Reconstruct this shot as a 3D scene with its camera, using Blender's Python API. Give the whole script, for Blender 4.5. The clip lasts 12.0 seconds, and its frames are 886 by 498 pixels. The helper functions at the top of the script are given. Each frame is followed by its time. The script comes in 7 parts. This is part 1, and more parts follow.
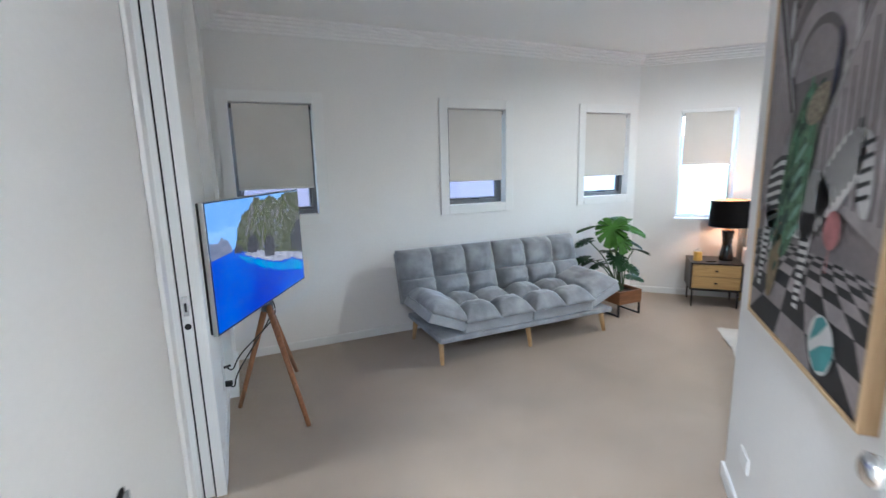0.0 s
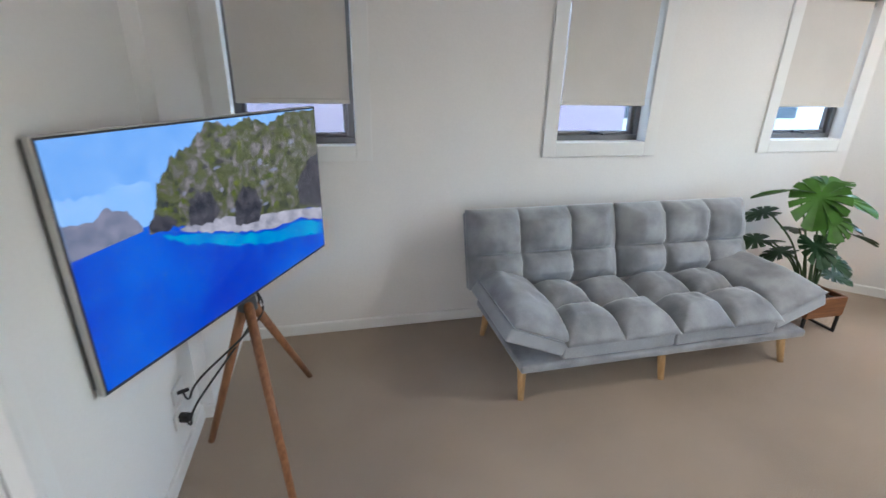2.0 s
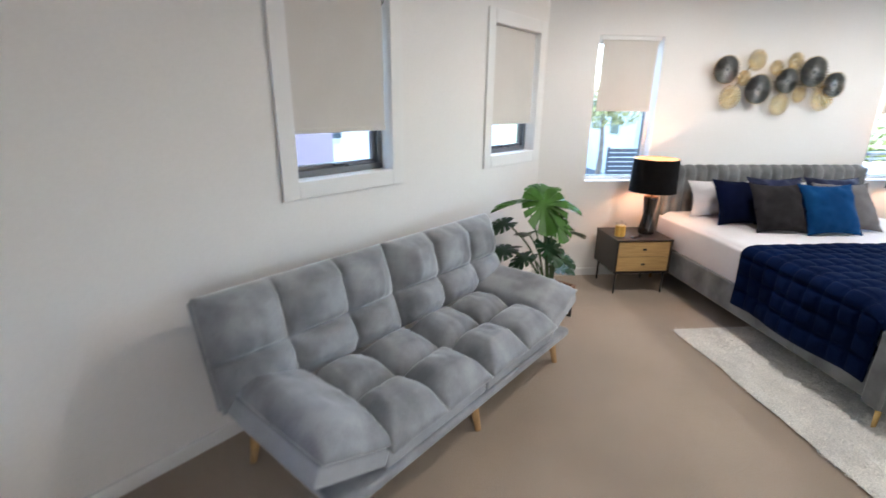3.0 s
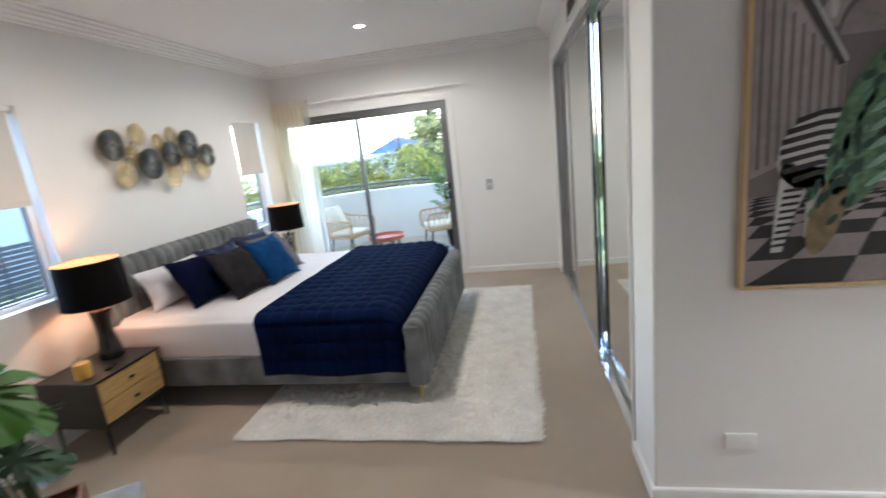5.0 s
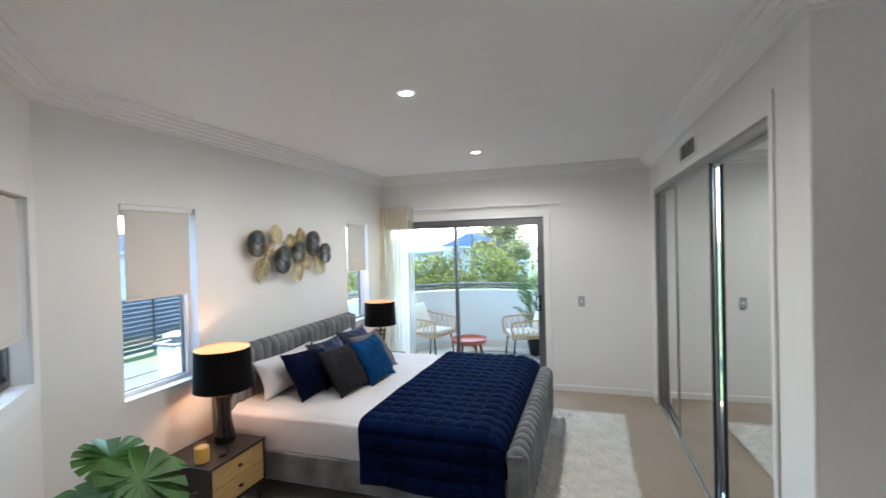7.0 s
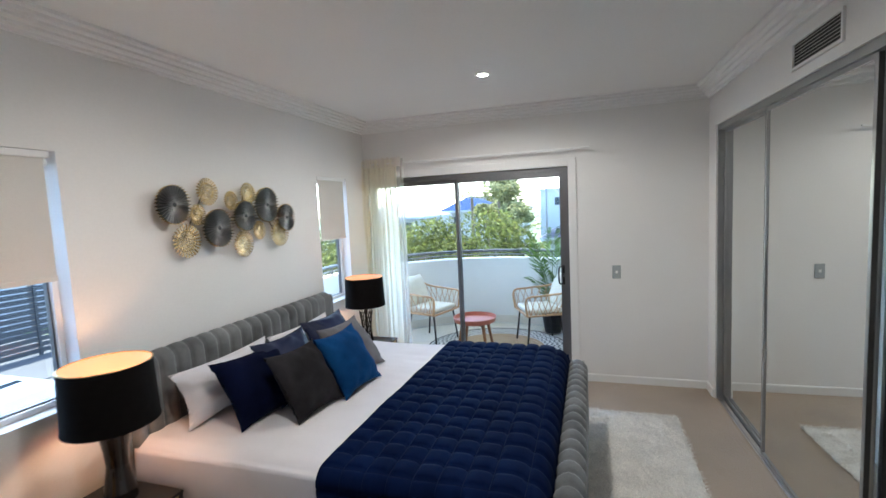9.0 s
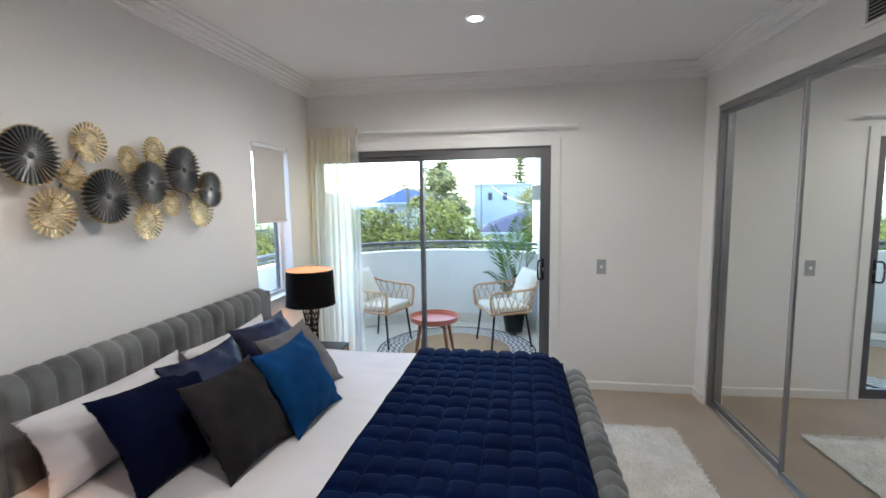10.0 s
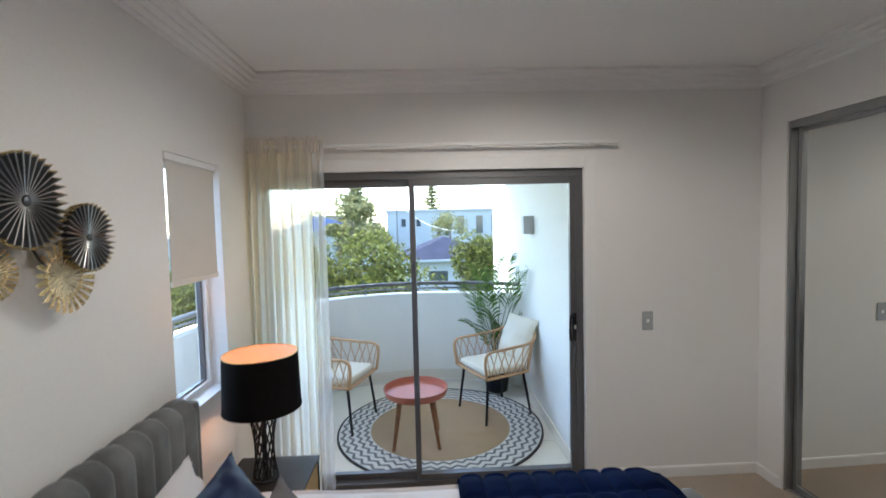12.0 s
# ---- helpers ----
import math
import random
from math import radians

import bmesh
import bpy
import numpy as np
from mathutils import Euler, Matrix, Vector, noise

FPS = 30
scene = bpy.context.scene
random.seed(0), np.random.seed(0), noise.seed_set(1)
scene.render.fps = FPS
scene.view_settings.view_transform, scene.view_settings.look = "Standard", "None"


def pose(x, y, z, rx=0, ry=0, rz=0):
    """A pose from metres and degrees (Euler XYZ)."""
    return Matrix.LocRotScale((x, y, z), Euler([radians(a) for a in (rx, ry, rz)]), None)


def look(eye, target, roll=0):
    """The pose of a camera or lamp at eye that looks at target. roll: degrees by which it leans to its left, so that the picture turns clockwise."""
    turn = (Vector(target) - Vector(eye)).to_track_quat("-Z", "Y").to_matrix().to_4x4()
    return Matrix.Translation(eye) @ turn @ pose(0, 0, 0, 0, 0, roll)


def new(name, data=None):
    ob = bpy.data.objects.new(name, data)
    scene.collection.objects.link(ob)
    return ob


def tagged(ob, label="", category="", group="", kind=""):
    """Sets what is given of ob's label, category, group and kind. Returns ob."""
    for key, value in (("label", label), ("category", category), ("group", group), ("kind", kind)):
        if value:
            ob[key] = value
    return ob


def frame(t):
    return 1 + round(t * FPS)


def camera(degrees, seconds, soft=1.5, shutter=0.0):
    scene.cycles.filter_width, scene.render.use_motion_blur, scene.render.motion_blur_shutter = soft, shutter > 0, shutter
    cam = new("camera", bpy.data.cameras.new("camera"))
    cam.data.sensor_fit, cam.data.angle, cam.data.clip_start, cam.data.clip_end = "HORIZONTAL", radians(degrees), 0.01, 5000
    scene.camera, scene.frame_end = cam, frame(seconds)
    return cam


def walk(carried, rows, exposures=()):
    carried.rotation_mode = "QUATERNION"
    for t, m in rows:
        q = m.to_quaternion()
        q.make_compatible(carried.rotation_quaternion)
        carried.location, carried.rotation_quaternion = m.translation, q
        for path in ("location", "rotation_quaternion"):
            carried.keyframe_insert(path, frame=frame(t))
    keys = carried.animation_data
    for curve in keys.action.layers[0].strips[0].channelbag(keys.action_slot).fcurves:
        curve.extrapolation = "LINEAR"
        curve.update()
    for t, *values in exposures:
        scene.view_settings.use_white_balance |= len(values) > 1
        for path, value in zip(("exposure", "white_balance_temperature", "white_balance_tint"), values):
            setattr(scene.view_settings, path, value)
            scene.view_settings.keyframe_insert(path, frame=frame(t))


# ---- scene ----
cam = camera(88.5, 12.0, shutter=0.3)
PATH = [
    (0, (0.493, 0.142, 1.56), (-0.213, 1.978, 1.199), -1.4),
    (0.5, (0.32, 0.56, 1.549), (-0.521, 2.324, 1.123), 1.5),
    (1, (0.16, 0.887, 1.56), (-0.75, 2.576, 0.995), 1.9),
    (1.5, (0.05, 1.21, 1.566), (-1.0, 2.806, 0.973), 2.4),
    (2, (-0.106, 1.43, 1.552), (-1.075, 3.03, 0.843), 1.2),
    (2.5, (-0.383, 1.708, 1.554), (-0.851, 3.519, 0.846), 1.2),
    (3, (-0.511, 2.016, 1.552), (-0.339, 3.912, 0.941), 0.7),
    (3.2, (-0.543, 2.155, 1.535), (-0.235, 4.065, 1.009), -1.9),
    (4.8, (-0.75, 2.971, 1.563), (1.092, 3.573, 1.068), -7.1),
    (5, (-0.723, 3.001, 1.587), (1.194, 3.364, 1.145), -6.4),
    (5.5, (-0.745, 3.052, 1.645), (1.213, 2.899, 1.265), -2.4),
    (5.7, (-0.812, 3.115, 1.686), (1.151, 2.938, 1.348), -2.2),
    (6, (-0.874, 3.165, 1.732), (1.108, 3.019, 1.506), -3.1),
    (6.5, (-0.934, 3.257, 1.79), (1.044, 3.527, 1.665), -4.6),
    (7, (-0.884, 3.286, 1.811), (1.019, 3.899, 1.785), -1.5),
    (7.2, (-0.82, 3.236, 1.813), (1.046, 3.953, 1.781), -0.7),
    (8.8, (0.07, 3.546, 1.753), (1.948, 4.209, 1.565), -2.2),
    (9, (0.188, 3.623, 1.753), (2.083, 4.238, 1.575), -2.7),
    (9.5, (0.472, 3.829, 1.727), (2.391, 4.361, 1.549), -2.2),
    (10, (0.759, 4.095, 1.66), (2.721, 4.415, 1.445), -0.8),
    (10.5, (1.034, 4.316, 1.645), (3.006, 4.435, 1.337), 0.4),
    (11, (1.369, 4.438, 1.677), (3.35, 4.575, 1.435), 0.7),
    (11.5, (1.61, 4.656, 1.662), (3.597, 4.768, 1.463), -0.0),
    (12, (1.787, 4.859, 1.755), (3.782, 4.78, 1.645), -1.4),
]
# the hall and bathroom powers drive unseen lamps added as fill
SKY, DOWN, HALL_FILL, BATH_FILL, TV_GLOW = 0.15, 6.7, 50.0, 11.0, 0.060
walk(cam, [(t, look(eye, target, roll)) for t, eye, target, roll in PATH], [(0, 4.25, 5500, 6), (0.8, 4.1, 5650, 7), (2.0, 4.27, 5950, 9), (3.0, 4.25, 6100, 10), (4.9, 3.88, 6150, 9), (5.8, 3.98, 6200, 9), (7.0, 3.78, 5950, 7), (9.5, 3.55, 6050, 9), (11.0, 3.42, 6250, 10), (12, 3.15, 6350, 11)])

# ---- world, sun, exposure ----
SUN_DIR = Vector((0.32, 0.30, 0.90)).normalized()
world = bpy.data.worlds.new("sky")
scene.world = world
world.use_nodes = True
wn = world.node_tree
for nd in list(wn.nodes):
    wn.nodes.remove(nd)
w_out = wn.nodes.new("ShaderNodeOutputWorld")
w_bg = wn.nodes.new("ShaderNodeBackground")
w_sky = wn.nodes.new("ShaderNodeTexSky")
w_sky.sky_type = "NISHITA"
w_sky.sun_disc = False
w_sky.sun_elevation = math.asin(SUN_DIR.z)
w_sky.sun_rotation = math.atan2(SUN_DIR.x, SUN_DIR.y)
w_sky.air_density, w_sky.dust_density, w_sky.ozone_density = 1.0, 1.0, 1.5
w_bg.inputs["Strength"].default_value = SKY
wn.links.new(w_sky.outputs[0], w_bg.inputs["Color"])
wn.links.new(w_bg.outputs[0], w_out.inputs["Surface"])
sun = new("sun", bpy.data.lights.new("sun", "SUN"))
sun.data.energy, sun.data.angle, sun.data.color = 2.3, radians(0.6), (1.0, 0.95, 0.86)
sun.matrix_world = look(SUN_DIR * 40, (0, 0, 0))


# ---- materials ----
def material(name, base=(0.8, 0.8, 0.8), rough=0.6, metal=0.0, var=0.0, scale=8.0, fine=0.0, fine_scale=200.0, bump=0.0,
             bump_scale=80.0, sheen=0.0, spec=0.5, other=None, island=0.0, emit=None, power=0.0):
    """A surface with colour varied at two scales and a fine relief."""
    m = bpy.data.materials.new(name)
    m.use_nodes = True
    nt = m.node_tree
    bs = nt.nodes["Principled BSDF"]
    bs.inputs["Base Color"].default_value = (*base, 1)
    bs.inputs["Roughness"].default_value = rough
    bs.inputs["Metallic"].default_value = metal
    bs.inputs["Specular IOR Level"].default_value = spec
    if sheen:
        bs.inputs["Sheen Weight"].default_value = sheen
        bs.inputs["Sheen Roughness"].default_value = 0.35
    if emit:
        bs.inputs["Emission Color"].default_value = (*emit, 1)
        bs.inputs["Emission Strength"].default_value = power
    co = nt.nodes.new("ShaderNodeTexCoord")
    last = None

    def mixed(fac, a, b):
        mx = nt.nodes.new("ShaderNodeMix")
        mx.data_type = "RGBA"
        nt.links.new(fac, mx.inputs[0])
        for k, v in ((6, a), (7, b)):
            if isinstance(v, tuple):
                mx.inputs[k].default_value = (*v, 1)
            else:
                nt.links.new(v, mx.inputs[k])
        return mx.outputs[2]

    if var or other:
        nz = nt.nodes.new("ShaderNodeTexNoise")
        nz.inputs["Scale"].default_value = scale
        nz.inputs["Detail"].default_value = 4
        nt.links.new(co.outputs["Object"], nz.inputs["Vector"])
        dark = other or tuple(c * (1 - var) for c in base)
        ramp = nt.nodes.new("ShaderNodeMapRange")
        ramp.inputs[1].default_value, ramp.inputs[2].default_value = 0.35, 0.65
        nt.links.new(nz.outputs["Fac"], ramp.inputs[0])
        last = mixed(ramp.outputs[0], base, dark)
    if fine:
        nf = nt.nodes.new("ShaderNodeTexNoise")
        nf.inputs["Scale"].default_value = fine_scale
        nf.inputs["Detail"].default_value = 3
        nt.links.new(co.outputs["Object"], nf.inputs["Vector"])
        r2 = nt.nodes.new("ShaderNodeMapRange")
        r2.inputs[1].default_value, r2.inputs[2].default_value = 0.35, 0.65
        r2.inputs[3].default_value, r2.inputs[4].default_value = 1 - fine, 1 + fine
        nt.links.new(nf.outputs["Fac"], r2.inputs[0])
        vm = nt.nodes.new("ShaderNodeVectorMath")
        vm.operation = "SCALE"
        if last is None:
            vm.inputs[0].default_value = base
        else:
            nt.links.new(last, vm.inputs[0])
        nt.links.new(r2.outputs[0], vm.inputs["Scale"])
        last = vm.outputs[0]
    if island:
        ge = nt.nodes.new("ShaderNodeNewGeometry")
        r3 = nt.nodes.new("ShaderNodeMapRange")
        r3.inputs[3].default_value, r3.inputs[4].default_value = 1 - island, 1 + island
        nt.links.new(ge.outputs["Random Per Island"], r3.inputs[0])
        vm = nt.nodes.new("ShaderNodeVectorMath")
        vm.operation = "SCALE"
        if last is None:
            vm.inputs[0].default_value = base
        else:
            nt.links.new(last, vm.inputs[0])
        nt.links.new(r3.outputs[0], vm.inputs["Scale"])
        last = vm.outputs[0]
    if last is not None:
        nt.links.new(last, bs.inputs["Base Color"])
    if bump:
        nb = nt.nodes.new("ShaderNodeTexNoise")
        nb.inputs["Scale"].default_value = bump_scale
        nb.inputs["Detail"].default_value = 5
        nt.links.new(co.outputs["Object"], nb.inputs["Vector"])
        bp = nt.nodes.new("ShaderNodeBump")
        bp.inputs["Strength"].default_value = bump
        bp.inputs["Distance"].default_value = 0.01
        nt.links.new(nb.outputs["Fac"], bp.inputs["Height"])
        nt.links.new(bp.outputs[0], bs.inputs["Normal"])
    return m


def wood(name, base, dark, scale=3.0, rough=0.5, axis=2):
    """Wood with grain along one local axis."""
    m = material(name, base, rough)
    nt = m.node_tree
    bs = nt.nodes["Principled BSDF"]
    co = nt.nodes.new("ShaderNodeTexCoord")
    mp = nt.nodes.new("ShaderNodeMapping")
    sc = [28.0, 28.0, 28.0]
    sc[axis] = 2.0
    mp.inputs["Scale"].default_value = sc
    nz = nt.nodes.new("ShaderNodeTexNoise")
    nz.inputs["Scale"].default_value, nz.inputs["Detail"].default_value, nz.inputs["Distortion"].default_value = scale, 6, 0.6
    rp = nt.nodes.new("ShaderNodeValToRGB")
    rp.color_ramp.elements[0].color, rp.color_ramp.elements[1].color = (*dark, 1), (*base, 1)
    rp.color_ramp.elements[0].position, rp.color_ramp.elements[1].position = 0.3, 0.65
    nt.links.new(co.outputs["Object"], mp.inputs["Vector"])
    nt.links.new(mp.outputs[0], nz.inputs["Vector"])
    nt.links.new(nz.outputs["Fac"], rp.inputs[0])
    nt.links.new(rp.outputs[0], bs.inputs["Base Color"])
    bp = nt.nodes.new("ShaderNodeBump")
    bp.inputs["Strength"].default_value, bp.inputs["Distance"].default_value = 0.15, 0.003
    nt.links.new(nz.outputs["Fac"], bp.inputs["Height"])
    nt.links.new(bp.outputs[0], bs.inputs["Normal"])
    return m


def glass(name, tint=(0.95, 0.98, 0.97), gloss=0.08):
    """Thin clear glazing: mostly see-through, a weak mirror at a slant."""
    m = bpy.data.materials.new(name)
    m.use_nodes = True
    nt = m.node_tree
    for nd in list(nt.nodes):
        nt.nodes.remove(nd)
    out = nt.nodes.new("ShaderNodeOutputMaterial")
    mix = nt.nodes.new("ShaderNodeMixShader")
    tr = nt.nodes.new("ShaderNodeBsdfTransparent")
    tr.inputs["Color"].default_value = (*tint, 1)
    gl = nt.nodes.new("ShaderNodeBsdfGlossy")
    gl.inputs["Roughness"].default_value = 0.01
    fr = nt.nodes.new("ShaderNodeLayerWeight")
    fr.inputs["Blend"].default_value = 0.5
    pw = nt.nodes.new("ShaderNodeMath")
    pw.operation = "POWER"
    pw.inputs[1].default_value = 5.0
    sc = nt.nodes.new("ShaderNodeMath")
    sc.operation = "MULTIPLY_ADD"
    sc.inputs[1].default_value, sc.inputs[2].default_value = 0.6, gloss * 0.25
    nt.links.new(fr.outputs["Facing"], pw.inputs[0])
    nt.links.new(pw.outputs[0], sc.inputs[0])
    nt.links.new(sc.outputs[0], mix.inputs[0])
    nt.links.new(tr.outputs[0], mix.inputs[1])
    nt.links.new(gl.outputs[0], mix.inputs[2])
    nt.links.new(mix.outputs[0], out.inputs["Surface"])
    return m


def cloth_thin(name, col, clear, glow=0.6):
    """Thin cloth that lets light through: diffuse, translucent and a share of plain see-through."""
    m = bpy.data.materials.new(name)
    m.use_nodes = True
    nt = m.node_tree
    for nd in list(nt.nodes):
        nt.nodes.remove(nd)
    out = nt.nodes.new("ShaderNodeOutputMaterial")
    di = nt.nodes.new("ShaderNodeBsdfDiffuse")
    tl = nt.nodes.new("ShaderNodeBsdfTranslucent")
    tr = nt.nodes.new("ShaderNodeBsdfTransparent")
    co = nt.nodes.new("ShaderNodeTexCoord")
    nz = nt.nodes.new("ShaderNodeTexNoise")
    nz.inputs["Scale"].default_value = 350
    rg = nt.nodes.new("ShaderNodeMapRange")
    rg.inputs[3].default_value, rg.inputs[4].default_value = max(0.0, clear - 0.12), min(1.0, clear + 0.12)
    nt.links.new(co.outputs["Object"], nz.inputs["Vector"])
    nt.links.new(nz.outputs["Fac"], rg.inputs[0])
    for nd in (di, tl):
        nd.inputs["Color"].default_value = (*col, 1)
    m1 = nt.nodes.new("ShaderNodeMixShader")
    m1.inputs[0].default_value = glow
    m2 = nt.nodes.new("ShaderNodeMixShader")
    nt.links.new(rg.outputs[0], m2.inputs[0])
    nt.links.new(di.outputs[0], m1.inputs[1])
    nt.links.new(tl.outputs[0], m1.inputs[2])
    nt.links.new(m1.outputs[0], m2.inputs[1])
    nt.links.new(tr.outputs[0], m2.inputs[2])
    nt.links.new(m2.outputs[0], out.inputs["Surface"])
    return m


def velvet(name, base, light, rough=0.9, sheen=0.012):
    """Velvet with soft lighter patches in its colour, as if brushed pile caught light."""
    m = material(name, base, rough, var=0.0, other=light, scale=5.0, fine=0.08, fine_scale=300, bump=0.15, bump_scale=45, sheen=sheen, spec=0.06)
    m.node_tree.nodes["Principled BSDF"].inputs["Sheen Tint"].default_value = (*[min(1, c * 1.6 + 0.25) for c in light], 1)
    return m


def foliage(name, col, spread):
    """Leaves that let some light through, each a shade of its own."""
    m = bpy.data.materials.new(name)
    m.use_nodes = True
    nt = m.node_tree
    bs = nt.nodes["Principled BSDF"]
    out = nt.nodes["Material Output"]
    bs.inputs["Roughness"].default_value = 0.75
    bs.inputs["Specular IOR Level"].default_value = 0.15
    ge = nt.nodes.new("ShaderNodeNewGeometry")
    rp = nt.nodes.new("ShaderNodeValToRGB")
    a, b = rp.color_ramp.elements
    a.color = (*[c * (1 - spread) for c in col], 1)
    b.color = (min(1, col[0] * (1 + 1.5 * spread)), min(1, col[1] * (1 + spread)), col[2] * (1 + 0.5 * spread), 1)
    nt.links.new(ge.outputs["Random Per Island"], rp.inputs[0])
    nt.links.new(rp.outputs[0], bs.inputs["Base Color"])
    tl = nt.nodes.new("ShaderNodeBsdfTranslucent")
    nt.links.new(rp.outputs[0], tl.inputs["Color"])
    mx = nt.nodes.new("ShaderNodeMixShader")
    mx.inputs[0].default_value = 0.45
    nt.links.new(bs.outputs[0], mx.inputs[1])
    nt.links.new(tl.outputs[0], mx.inputs[2])
    nt.links.new(mx.outputs[0], out.inputs["Surface"])
    return m


def lit_image(name, base, other, scale):
    """A patch of the television's glowing picture."""
    m = material(name, (0.01, 0.01, 0.012), 0.25, spec=0.4)
    nt = m.node_tree
    bs = nt.nodes["Principled BSDF"]
    co = nt.nodes.new("ShaderNodeTexCoord")
    nz = nt.nodes.new("ShaderNodeTexNoise")
    nz.inputs["Scale"].default_value, nz.inputs["Detail"].default_value, nz.inputs["Roughness"].default_value = scale, 7, 0.65
    rp = nt.nodes.new("ShaderNodeValToRGB")
    rp.color_ramp.elements[0].position, rp.color_ramp.elements[1].position = 0.38, 0.62
    rp.color_ramp.elements[0].color, rp.color_ramp.elements[1].color = (*base, 1), (*other, 1)
    nt.links.new(co.outputs["Object"], nz.inputs["Vector"])
    nt.links.new(nz.outputs["Fac"], rp.inputs[0])
    nt.links.new(rp.outputs[0], bs.inputs["Emission Color"])
    bs.inputs["Emission Strength"].default_value = TV_GLOW
    return m


def crag_image(name):
    """Broken rock with scrub on it, as the television shows it."""
    m = lit_image(name, (0.1, 0.1, 0.1), (0.2, 0.2, 0.2), 20)
    nt = m.node_tree
    nz = [n for n in nt.nodes if n.type == "TEX_NOISE"][0]
    rp = [n for n in nt.nodes if n.type == "VALTORGB"][0]
    nz.inputs["Detail"].default_value, nz.inputs["Roughness"].default_value, nz.inputs["Distortion"].default_value = 10, 0.72, 0.5
    rp.color_ramp.elements[0].position, rp.color_ramp.elements[1].position = 0.30, 0.70
    rp.color_ramp.elements[0].color, rp.color_ramp.elements[1].color = (0.012, 0.016, 0.022, 1), (0.34, 0.30, 0.31, 1)
    for q, c in ((0.41, (0.035, 0.042, 0.035)), (0.48, (0.085, 0.10, 0.022)), (0.53, (0.085, 0.082, 0.078)), (0.60, (0.18, 0.165, 0.17))):
        rp.color_ramp.elements.new(q).color = (*c, 1)
    return m


